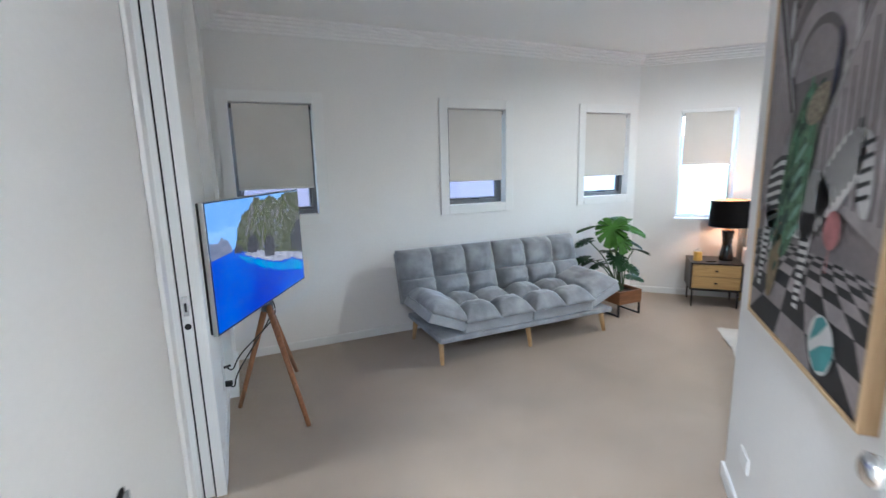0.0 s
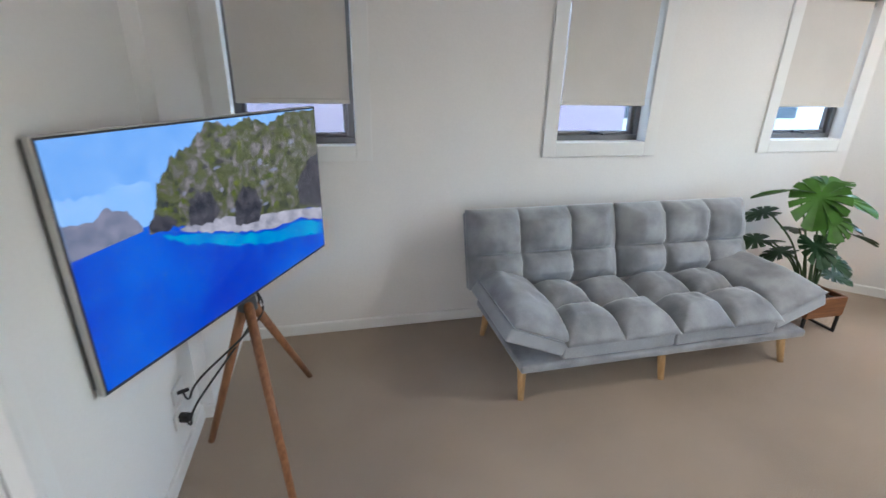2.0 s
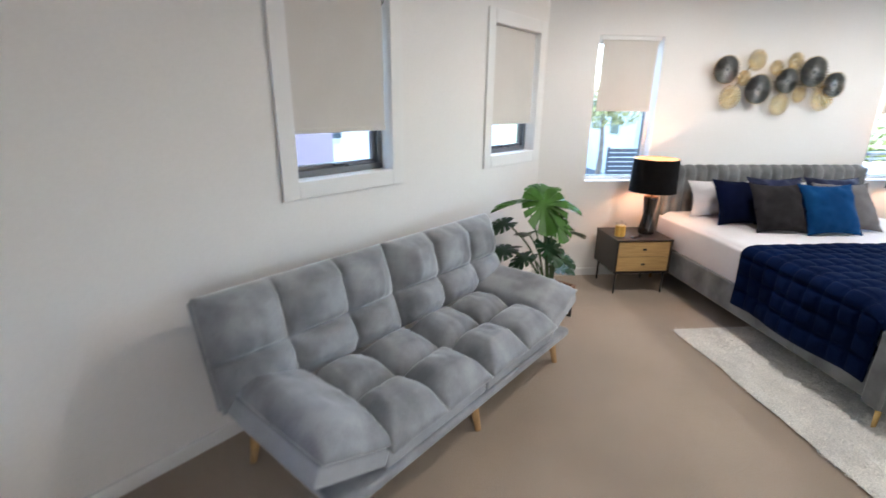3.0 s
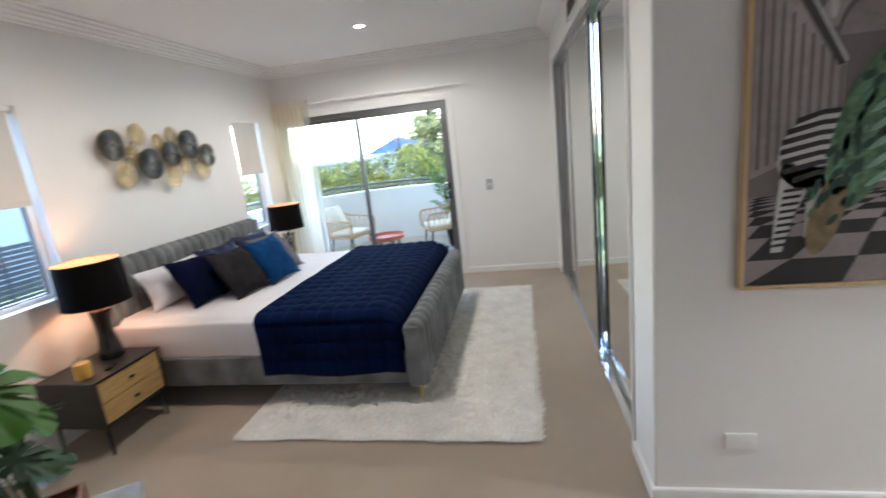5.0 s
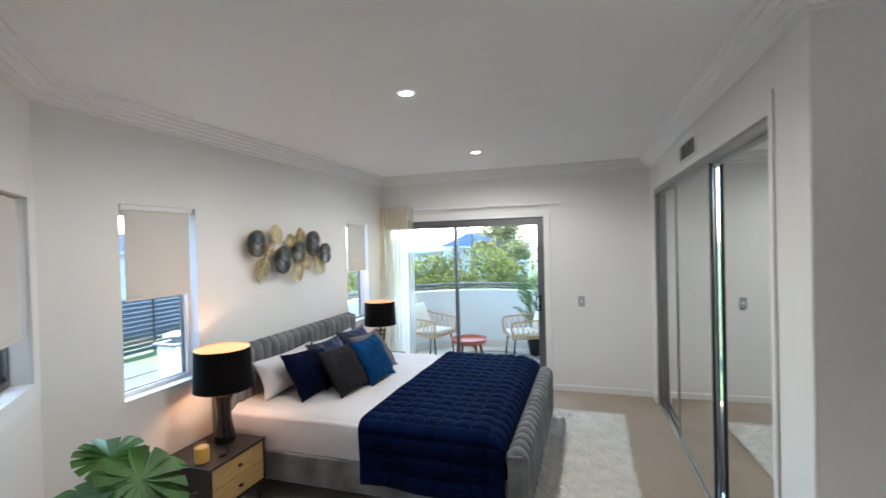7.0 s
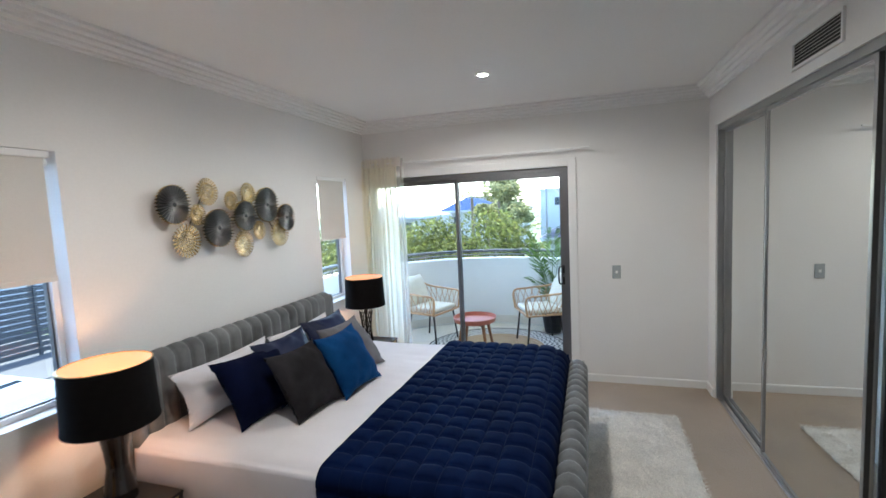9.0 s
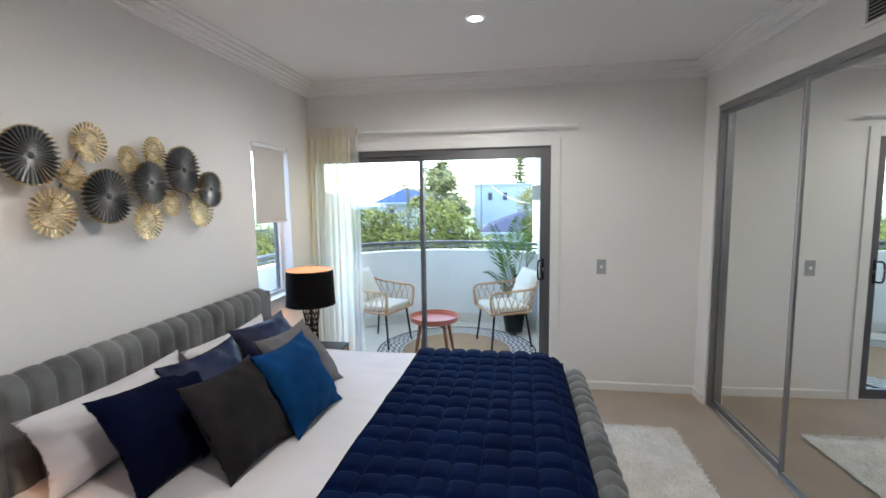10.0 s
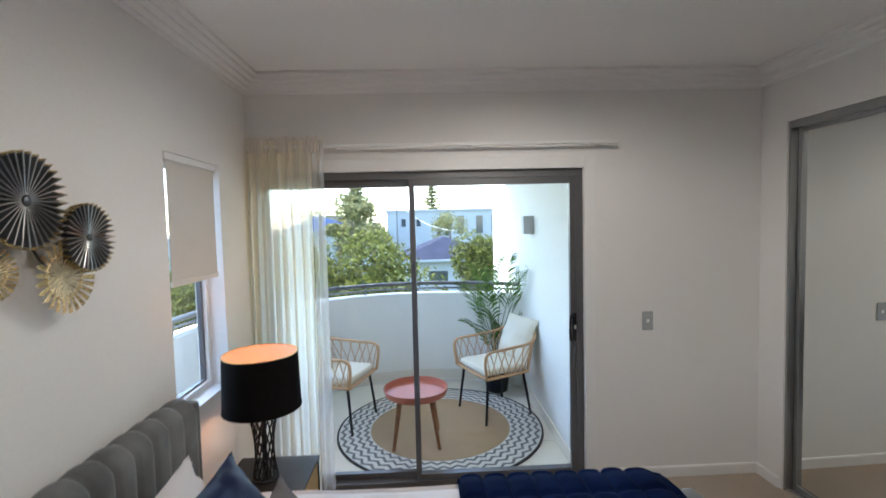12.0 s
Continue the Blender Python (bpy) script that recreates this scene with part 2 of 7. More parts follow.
M = {
    "wall": material("wall_paint", (0.82, 0.805, 0.785), 0.75, var=0.03, scale=1.2, fine=0.012, fine_scale=90, bump=0.05, bump_scale=220),
    "ceiling": material("ceiling_paint", (0.88, 0.87, 0.86), 0.85, var=0.02, scale=0.8, fine=0.01, fine_scale=60, bump=0.04, bump_scale=150),
    "trim": material("trim_paint", (0.82, 0.815, 0.80), 0.4, var=0.03, scale=3, bump=0.02, bump_scale=90),
    "carpet": material("carpet", (0.49, 0.39, 0.295), 0.97, var=0.16, scale=1.6, fine=0.22, fine_scale=260, bump=0.9, bump_scale=330, sheen=0.3, spec=0.1),
    "alu": material("window_aluminium", (0.17, 0.17, 0.175), 0.42, metal=0.7, fine=0.06),
    "alu_light": material("satin_aluminium", (0.46, 0.47, 0.48), 0.42, metal=0.95, var=0.12, scale=4),
    "stile": material("wardrobe_stile", (0.42, 0.425, 0.43), 0.32, metal=0.95, var=0.1, scale=4),
    "chrome": material("chrome", (0.82, 0.82, 0.82), 0.12, metal=1.0, var=0.05),
    "mirror": material("mirror", (0.86, 0.885, 0.87), 0.015, metal=1.0),
    # near-black that paints in the shade inside slots and behind slats
    "dark_gap": material("shadow_gap", (0.03, 0.03, 0.03), 0.8),
    "glass": glass("window_glass"),
    "blind": material("blind_fabric", (0.66, 0.63, 0.59), 0.9, var=0.05, scale=3, fine=0.05, fine_scale=400, bump=0.1, bump_scale=500),
    "sheer": cloth_thin("sheer_curtain", (0.98, 0.94, 0.83), 0.15, 0.92),
    "sheer_head": cloth_thin("curtain_heading", (0.86, 0.81, 0.76), 0.06, 0.35),
    "sheer_thin": cloth_thin("sheer_curtain_edge", (0.90, 0.89, 0.85), 0.55, 0.6),
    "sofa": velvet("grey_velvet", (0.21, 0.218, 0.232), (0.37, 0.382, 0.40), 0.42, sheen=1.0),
    # lighter copy of the sofa velvet, painting the highlights on its upright sides
    "sofa_side": velvet("grey_velvet_lit_side", (0.34, 0.355, 0.375), (0.42, 0.435, 0.455), sheen=0.8),
    "bed_velvet": velvet("bed_velvet", (0.11, 0.115, 0.117), (0.215, 0.222, 0.225), 0.48, sheen=0.45),
    "navy": velvet("navy_velvet", (0.0022, 0.004, 0.017), (0.004, 0.007, 0.028)),
    "quilt": velvet("navy_quilt", (0.0012, 0.0055, 0.027), (0.0022, 0.009, 0.042), sheen=0.006),
    "seam_sheen": material("quilt_seam_sheen", (0.005, 0.012, 0.040), 0.8, fine=0.2, fine_scale=200, spec=0.1),
    "teal": velvet("blue_velvet", (0.005, 0.035, 0.115), (0.009, 0.06, 0.18)),
    "charcoal": velvet("charcoal_velvet", (0.018, 0.017, 0.019), (0.032, 0.030, 0.033)),
    "grey_pillow": velvet("grey_pillow", (0.12, 0.115, 0.12), (0.17, 0.165, 0.17)),
    "satin": material("navy_satin", (0.008, 0.014, 0.055), 0.5, var=0.3, scale=4, bump=0.2, bump_scale=14, fine=0.1, fine_scale=300, spec=0.2),
    "linen": material("white_linen", (0.70, 0.675, 0.69), 0.85, var=0.04, scale=5, fine=0.03, fine_scale=350, bump=0.25, bump_scale=9, sheen=0.2),
    "rug": material("shag_pile", (0.82, 0.79, 0.73), 0.95, var=0.14, scale=7, fine=0.12, fine_scale=120, bump=1.0, bump_scale=70, sheen=0.4, island=0.12),
    "oak": wood("light_oak", (0.62, 0.40, 0.19), (0.47, 0.28, 0.12)),
    "drawer": wood("rattan_oak", (0.50, 0.33, 0.13), (0.38, 0.235, 0.09), axis=0),
    "walnut": wood("walnut", (0.33, 0.145, 0.06), (0.20, 0.08, 0.03)),
    "planter": wood("planter_wood", (0.27, 0.12, 0.05), (0.15, 0.06, 0.025), axis=0),
    "frame_oak": wood("frame_oak", (0.60, 0.42, 0.24), (0.48, 0.32, 0.17)),
    "black_wood": wood("black_ash", (0.017, 0.014, 0.013), (0.008, 0.007, 0.0065), axis=0, rough=0.4),
    "black_metal": material("black_metal", (0.02, 0.02, 0.021), 0.45, metal=0.4, fine=0.1),
    "black_shade": material("black_shade", (0.007, 0.006, 0.006), 0.9, spec=0.08, var=0.2, scale=30, bump=0.1, bump_scale=500),
    "shade_in": material("shade_lining", (0.66, 0.40, 0.31), 0.7, var=0.05, scale=6),
    "gloss_black": material("black_gloss", (0.012, 0.010, 0.010), 0.16, var=0.2),
    "brass": material("brass", (0.80, 0.58, 0.25), 0.24, metal=1.0, var=0.12, scale=12),
    "gold_leaf": material("pale_gold", (0.86, 0.71, 0.42), 0.27, metal=1.0, var=0.3, scale=40, fine=0.25, fine_scale=120, bump=0.8, bump_scale=90),
    "gunmetal": material("gunmetal", (0.12, 0.135, 0.145), 0.40, metal=0.6, var=0.25, scale=20),
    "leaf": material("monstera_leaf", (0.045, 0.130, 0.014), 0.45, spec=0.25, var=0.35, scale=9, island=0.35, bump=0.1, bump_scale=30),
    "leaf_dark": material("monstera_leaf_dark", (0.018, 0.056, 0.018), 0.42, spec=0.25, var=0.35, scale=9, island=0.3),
    "stem": material("plant_stem", (0.06, 0.12, 0.035), 0.5, var=0.3),
    "soil": material("potting_soil", (0.03, 0.022, 0.016), 0.95, fine=0.4, fine_scale=90, bump=1, bump_scale=60),
    "candle": material("amber_wax", (0.72, 0.42, 0.09), 0.3, var=0.08),
    "clear": glass("clear_lid", (0.93, 0.93, 0.92)),
    "plate": material("switch_plate", (0.52, 0.56, 0.57), 0.25, metal=0.3),
    "white_plastic": material("white_plastic", (0.82, 0.82, 0.81), 0.3),
    "render": material("white_render", (0.84, 0.825, 0.785), 0.85, var=0.04, scale=2, fine=0.03, fine_scale=120, bump=0.2, bump_scale=160),
    "tile": material("balcony_tile", (0.78, 0.72, 0.62), 0.45, var=0.07, scale=3, fine=0.03, island=0.06),
    "bath_tile": material("bath_tile", (0.78, 0.79, 0.79), 0.25, var=0.03, scale=2),
    "bath_grey": material("bath_skirting_tile", (0.55, 0.55, 0.54), 0.35, var=0.05, scale=4),
    "frost": cloth_thin("frosted_glass", (0.92, 0.88, 0.91), 0.10, 0.85),
    "bamboo": wood("rattan", (0.60, 0.37, 0.19), (0.46, 0.26, 0.12)),
    "cream": material("cream_canvas", (0.74, 0.69, 0.58), 0.9, var=0.05, scale=6, fine=0.05, fine_scale=250, bump=0.15, bump_scale=40),
    "coral": material("coral_paint", (0.55, 0.17, 0.11), 0.45, var=0.1, scale=6),
    "tv_frame": material("tv_silver", (0.55, 0.55, 0.55), 0.35, metal=0.9),
    "tv_back": material("tv_back", (0.03, 0.03, 0.03), 0.5),
    "cable": material("cable_black", (0.012, 0.012, 0.012), 0.5),
    "grille": material("vent_grille", (0.42, 0.40, 0.37), 0.5, var=0.1),
    "frond": foliage("palm_leaf", (0.085, 0.16, 0.04), 0.45),
    "bush": foliage("hedge_leaf", (0.085, 0.112, 0.036), 0.7),
    "tree": foliage("tree_leaf", (0.16, 0.185, 0.10), 0.5),
    "bark": material("bark", (0.16, 0.12, 0.09), 0.9, var=0.3, scale=6, bump=0.6, bump_scale=30),
    "grass": material("grass", (0.06, 0.09, 0.028), 0.9, var=0.35, scale=0.6, fine=0.25, fine_scale=20, bump=0.5, bump_scale=25),
    "asphalt": material("asphalt", (0.042, 0.045, 0.050), 0.9, var=0.15, scale=0.7, fine=0.15, fine_scale=60),
    "concrete": material("pale_concrete", (0.20, 0.197, 0.19), 0.85, var=0.1, scale=0.8, fine=0.06, fine_scale=40),
    "house": material("house_render", (0.40, 0.41, 0.43), 0.9, spec=0.1, var=0.05, scale=0.5),
    "pink": material("pale_pink_render", (0.19, 0.15, 0.185), 0.85, var=0.04, scale=0.8),
    "roof_blue": material("blue_roof", (0.022, 0.042, 0.11), 0.95, spec=0.05, var=0.15, scale=1.0),
    "roof_grey": material("grey_roof", (0.026, 0.031, 0.055), 0.95, spec=0.05, var=0.2, scale=1.0),
    "roof_pale": material("pale_tile_roof", (0.20, 0.195, 0.19), 0.95, spec=0.05, var=0.2, scale=1.0),
    "dark_glass": material("house_glass", (0.04, 0.05, 0.06), 0.1, spec=0.8),
    "fence": material("dark_fence", (0.035, 0.036, 0.04), 0.7, var=0.15),
    "car": material("white_car_paint", (0.75, 0.76, 0.78), 0.2, spec=0.6),
    "tyre": material("tyre", (0.02, 0.02, 0.02), 0.8),
    "lamp_lens": material("lamp_lens", (0.9, 0.9, 0.88), 0.4, emit=(1.0, 0.93, 0.82), power=18.0),
    "art_ground": material("print_ground", (0.20, 0.172, 0.172), 0.7, var=0.25, scale=3, fine=0.05, fine_scale=60),
    "art_mid": material("print_mid", (0.15, 0.128, 0.128), 0.7, var=0.35, scale=7, fine=0.08, fine_scale=50),
    "art_light": material("print_light", (0.30, 0.262, 0.262), 0.7, var=0.3, scale=6, fine=0.06, fine_scale=50),
    "art_light2": material("print_pale", (0.38, 0.335, 0.335), 0.7, var=0.3, scale=5, fine=0.06, fine_scale=50),
    "art_dark": material("print_dark", (0.055, 0.046, 0.046), 0.7, var=0.3, scale=9),
    "art_black": material("print_black", (0.018, 0.017, 0.018), 0.65, var=0.3, scale=9),
    "art_white": material("print_white", (0.56, 0.54, 0.53), 0.7, var=0.12, scale=6),
    "art_green": material("print_green", (0.05, 0.12, 0.06), 0.7, var=0.0, other=(0.10, 0.19, 0.10), scale=26, fine=0.3, fine_scale=60),
    "art_green2": material("print_green_light", (0.11, 0.26, 0.15), 0.7, var=0.3, scale=30),
    "art_green3": material("print_green_dark", (0.02, 0.06, 0.04), 0.7, var=0.3, scale=30),
    "art_mint": material("print_mint", (0.22, 0.38, 0.28), 0.7, var=0.3, scale=25),
    "art_ochre": material("print_ochre", (0.23, 0.17, 0.09), 0.7, var=0.4, scale=22),
    "art_ochre2": material("print_speckle", (0.34, 0.29, 0.20), 0.7, other=(0.14, 0.11, 0.08), scale=70),
    "art_navy": material("print_navy", (0.02, 0.022, 0.06), 0.6, var=0.3, scale=20),
    "art_pink": material("print_pink", (0.42, 0.16, 0.16), 0.7, var=0.3, scale=22),
    "art_teal": material("print_teal", (0.07, 0.27, 0.28), 0.7, var=0.2, scale=12),
    "tv_sky": lit_image("tv_sky", (0.14, 0.34, 0.74), (0.25, 0.46, 0.82), 2),
    "tv_cloud": lit_image("tv_cloud", (0.27, 0.47, 0.82), (0.20, 0.42, 0.80), 4),
    "tv_sea": lit_image("tv_sea", (0.0, 0.025, 0.42), (0.0, 0.095, 0.58), 1.8),
    "tv_hills": lit_image("tv_hills", (0.13, 0.15, 0.22), (0.22, 0.22, 0.3), 22),
    "tv_cliff": crag_image("tv_cliff"),
    "tv_sand": lit_image("tv_sand", (0.42, 0.4, 0.46), (0.22, 0.22, 0.27), 16),
    "tv_turq": lit_image("tv_turq", (0.0, 0.30, 0.52), (0.0, 0.13, 0.50), 7),
    "tv_rock": lit_image("tv_rock", (0.012, 0.014, 0.024), (0.07, 0.066, 0.08), 26),
    "bulb": material("lamp_bulb", (0.9, 0.7, 0.5), 0.4, emit=(1.0, 0.62, 0.30), power=2.5),
    "jute": material("jute_weave", (0.42, 0.29, 0.17), 0.9, var=0.12, scale=6, fine=0.12, fine_scale=150, bump=0.3, bump_scale=160),
    "rug_white": material("rug_white", (0.66, 0.64, 0.60), 0.9, fine=0.08, fine_scale=150),
    "rug_grey": material("rug_grey", (0.16, 0.16, 0.165), 0.9, fine=0.1, fine_scale=150),
    "rug_black": material("rug_black", (0.02, 0.02, 0.022), 0.9, fine=0.1),
    "ridge": material("silver_ridge", (0.42, 0.43, 0.43), 0.35, metal=0.9),
    "tv_moss": lit_image("tv_moss", (0.12, 0.14, 0.018), (0.04, 0.065, 0.01), 22),
    "tv_pale": lit_image("tv_pale", (0.42, 0.38, 0.38), (0.26, 0.23, 0.25), 18),
    "light_grey": material("light_grey_enamel", (0.55, 0.55, 0.53), 0.5, var=0.05),
    "wire": material("power_wire", (0.55, 0.56, 0.58), 0.6),
}


# ---- builders ----
def link_mesh(name, bm, mat, parent=None, smooth=False):
    me = bpy.data.meshes.new(name)
    bm.normal_update()
    bm.to_mesh(me)
    bm.free()
    if mat:
        me.materials.append(M[mat] if isinstance(mat, str) else mat)
    if smooth:
        me.shade_smooth()
    ob = new(name, me)
    if parent:
        ob.parent = parent
    return ob


def part(name, bm, mat, parent, label="", smooth=False):
    ob = link_mesh(name, bm, mat, parent, smooth)
    return tagged(ob, label) if label else ob


def thing(name, m, label, category, group="", kind=""):
    ob = new(name)
    ob.empty_display_size = 0.1
    ob.matrix_world = m
    return tagged(ob, label, category, group, kind)


def solid(name, bm, mat, label="", category="", kind="structure", smooth=False, m=None):
    ob = link_mesh(name, bm, mat, None, smooth)
    if m is not None:
        ob.matrix_world = m
    return tagged(ob, label, category, "", kind)


def box(x0, x1, y0, y1, z0, z1, bev=0.0, bm=None, m=None, seg=2):
    bm = bm or bmesh.new()
    mt = Matrix.Translation(((x0 + x1) / 2, (y0 + y1) / 2, (z0 + z1) / 2)) @ Matrix.Diagonal((abs(x1 - x0), abs(y1 - y0), abs(z1 - z0), 1))
    if m is not None:
        mt = m @ mt
    vs = bmesh.ops.create_cube(bm, size=1.0, matrix=mt)["verts"]
    if bev:
        es = list({e for v in vs for e in v.link_edges})
        bmesh.ops.bevel(bm, geom=es, offset=bev, segments=seg, profile=0.5, affect="EDGES")
    return bm


def rod(p0, p1, r0, r1=None, n=12, bm=None):
    bm = bm or bmesh.new()
    p0, p1 = Vector(p0), Vector(p1)
    d = p1 - p0
    q = d.to_track_quat("Z", "Y").to_matrix().to_4x4()
    bmesh.ops.create_cone(bm, cap_ends=True, segments=n, radius1=r0, radius2=r0 if r1 is None else r1, depth=d.length,
                          matrix=Matrix.Translation((p0 + p1) / 2) @ q)
    return bm


def tube(pts, r, n=8, bm=None, closed=False):
    """A round bar along a smooth line of points."""
    bm = bm or bmesh.new()
    pts = [Vector(p) for p in pts]
    k = len(pts)
    rings = []
    for i, p in enumerate(pts):
        a = pts[(i - 1) % k] if closed or i else p
        b = pts[(i + 1) % k] if closed or i < k - 1 else p
        q = (b - a).to_track_quat("Z", "Y")
        rr = r(i / max(1, k - 1)) if callable(r) else r
        rings.append([bm.verts.new(p + q @ Vector((rr * math.cos(t), rr * math.sin(t), 0))) for t in (2 * math.pi * j / n for j in range(n))])
    for i in range(k if closed else k - 1):
        A, B = rings[i], rings[(i + 1) % k]
        for j in range(n):
            bm.faces.new((A[j], A[(j + 1) % n], B[(j + 1) % n], B[j]))
    if not closed:
        bm.faces.new(rings[0][::-1])
        bm.faces.new(rings[-1])
    return bm


def curve_pts(ctrl, n=16):
    """A smooth line through control points (Catmull-Rom)."""
    c = [Vector(p) for p in ctrl]
    c = [c[0] * 2 - c[1]] + c + [c[-1] * 2 - c[-2]]
    out = []
    for i in range(1, len(c) - 2):
        for k in range(n):
            t = k / n
            a, b, d, e = c[i - 1], c[i], c[i + 1], c[i + 2]
            out.append(0.5 * (2 * b + (d - a) * t + (2 * a - 5 * b + 4 * d - e) * t * t + (3 * b - a - 3 * d + e) * t ** 3))
    out.append(c[-2])
    return out


def lathe(profile, n=32, bm=None, cap=True):
    bm = bm or bmesh.new()
    rings = [[bm.verts.new((r * math.cos(2 * math.pi * j / n), r * math.sin(2 * math.pi * j / n), z)) for j in range(n)] for r, z in profile]
    for A, B in zip(rings, rings[1:]):
        for j in range(n):
            bm.faces.new((A[j], A[(j + 1) % n], B[(j + 1) % n], B[j]))
    if cap:
        bm.faces.new(rings[0][::-1])
        bm.faces.new(rings[-1])
    return bm


def sheet(f, nu, nv, bm=None, closed_u=False):
    """A surface from f(s, t), s and t from 0 to 1."""
    bm = bm or bmesh.new()
    g = [[bm.verts.new(f(i / nu, j / nv)) for j in range(nv + 1)] for i in range(nu + (0 if closed_u else 1))]
    k = len(g)
    for i in range(nu):
        for j in range(nv):
            bm.faces.new((g[i][j], g[(i + 1) % k][j], g[(i + 1) % k][j + 1], g[i][j + 1]))
    return bm


def flat(poly, bm=None):
    bm = bm or bmesh.new()
    bm.faces.new([bm.verts.new(p) for p in poly])
    return bm


def sweep(path, profile, closed=False):
    """A profile of (inward, z) pairs run along a line on the floor plan, mitred; the room lies to the line's left."""
    bm = bmesh.new()
    k = len(path)
    rings = []
    for i in range(k):
        p = Vector((*path[i], 0))
        ns = []
        if closed or i > 0:
            d = (p - Vector((*path[i - 1], 0))).normalized()
            ns.append(Vector((-d.y, d.x, 0)))
        if closed or i < k - 1:
            d = (Vector((*path[(i + 1) % k], 0)) - p).normalized()
            ns.append(Vector((-d.y, d.x, 0)))
        m = ns[0] if len(ns) == 1 else (ns[0] + ns[1]) / (1 + ns[0].dot(ns[1]))
        rings.append([bm.verts.new(p + m * o + Vector((0, 0, z))) for o, z in profile])
    n = len(profile)
    for i in range(k if closed else k - 1):
        A, B = rings[i], rings[(i + 1) % k]
        for j in range(n):
            bm.faces.new((A[j], B[j], B[(j + 1) % n], A[(j + 1) % n]))
    if not closed:
        bm.faces.new(rings[0])
        bm.faces.new(rings[-1][::-1])
    bmesh.ops.recalc_face_normals(bm, faces=bm.faces)
    return bm


def wall_bm(a0, a1, z0, z1, openings, y0, y1):
    """A wall along local x from a0 to a1, from y0 to y1 thick, with openings (a, b, z, z2) cut through it."""
    bm = bmesh.new()
    xs = sorted({a0, a1, *[o[0] for o in openings], *[o[1] for o in openings]})
    zs = sorted({z0, z1, *[o[2] for o in openings], *[o[3] for o in openings]})
    xs = [x for x in xs if a0 <= x <= a1]
    zs = [z for z in zs if z0 <= z <= z1]

    def full(i, j):
        if not (0 <= i < len(xs) - 1 and 0 <= j < len(zs) - 1):
            return False
        cx, cz = (xs[i] + xs[i + 1]) / 2, (zs[j] + zs[j + 1]) / 2
        return not any(o[0] < cx < o[1] and o[2] < cz < o[3] for o in openings)

    V = {}

    def v(i, j, y):
        if (i, j, y) not in V:
            V[i, j, y] = bm.verts.new((xs[i], y, zs[j]))
        return V[i, j, y]

    for i in range(len(xs) - 1):
        for j in range(len(zs) - 1):
            if not full(i, j):
                continue
            bm.faces.new((v(i, j, y0), v(i + 1, j, y0), v(i + 1, j + 1, y0), v(i, j + 1, y0)))
            bm.faces.new((v(i, j, y1), v(i, j + 1, y1), v(i + 1, j + 1, y1), v(i + 1, j, y1)))
            for di, dj, a, b in ((-1, 0, (i, j), (i, j + 1)), (1, 0, (i + 1, j + 1), (i + 1, j)), (0, -1, (i + 1, j), (i, j)), (0, 1, (i, j + 1), (i + 1, j + 1))):
                if not full(i + di, j + dj):
                    bm.faces.new((v(*a, y0), v(*b, y0), v(*b, y1), v(*a, y1)))
    bmesh.ops.recalc_face_normals(bm, faces=bm.faces)
    return bm


def soft(a, p=0.55):
    return max(0.0, a) ** p


def pillow_bm(w, h, t, pinch=0.12, n=24):
    """A filled cushion: local x across, z up, y its depth, with pointed corners."""
    def side(sgn):
        def f(s, q):
            x, z = 2 * s - 1, 2 * q - 1
            puff = soft((1 - abs(x) ** 2.2) * (1 - abs(z) ** 2.2), 0.62)
            dx = 1 - pinch * (1 - abs(z) ** 2) * abs(x) ** 2
            dz = 1 - pinch * (1 - abs(x) ** 2) * abs(z) ** 2
            wr = 0.055 * noise.noise(Vector((x * 2.6 + w * 9, z * 2.6, t * 40))) * puff * (1.15 - puff) + 0.022 * noise.noise(Vector((x * 5 + h * 30, z * 5, w * 20))) * puff * (1.1 - puff) + 0.014 * noise.noise(Vector((x * 7, z * 7 + w * 5, 2))) * (1 - puff)
            return (x * w / 2 * dx, sgn * (t / 2 * puff + wr), h / 2 + z * h / 2 * dz)
        return f
    bm = sheet(side(-1), n, n)
    sheet(side(1), n, n, bm)
    bmesh.ops.remove_doubles(bm, verts=bm.verts, dist=0.0008)
    bmesh.ops.recalc_face_normals(bm, faces=bm.faces)
    return bm


# ---- structure ----
H = 2.70
R2 = math.sqrt(0.5)
UN = pose(0, 0, 0, 0, 0, 45)          # local (u, n): u along the splayed window wall, n towards it


def un(u, n):
    return ((u - n) * R2, (u + n) * R2)


WN, LU, BY, XX, WY, PX = 3.74, 0.25, 5.970, 4.74, 2.535, 1.05
DWIN = [(0.44, 1.070), (2.298, 2.926), (3.936, 4.570)]
DZ0, DZ1 = 1.18, 2.085
BATH_WIN = (-0.79, -0.22)
BWIN = [(1.12, 1.68), (3.80, 4.33)]
SL0, SL1, SLH = 3.812, 5.955, 2.10

ops = [(a, b, DZ0, DZ1) for a, b in DWIN] + [(*BATH_WIN, DZ0, 2.06)]
solid("wall_splayed", wall_bm(-1.9, 4.80, 0, H, ops, WN, WN + 0.16), "wall", "white painted wall with three small windows", "wall", m=UN)
solid("wall_bed", wall_bm(0.66, XX + 0.2, 0, H, [(a, b, 0.90, 2.10) for a, b in BWIN], BY, BY + 0.16), "wall", "white painted wall behind the bed", "wall")
RX = pose(XX, 0, 0, 0, 0, 90)          # local x runs along world y, local -y along world x
solid("wall_balcony", wall_bm(2.30, BY - 0.001, 0, H, [(SL0, SL1, -0.001, SLH)], -0.16, 0.0), "wall", "white painted wall with the balcony door", "wall", m=RX)
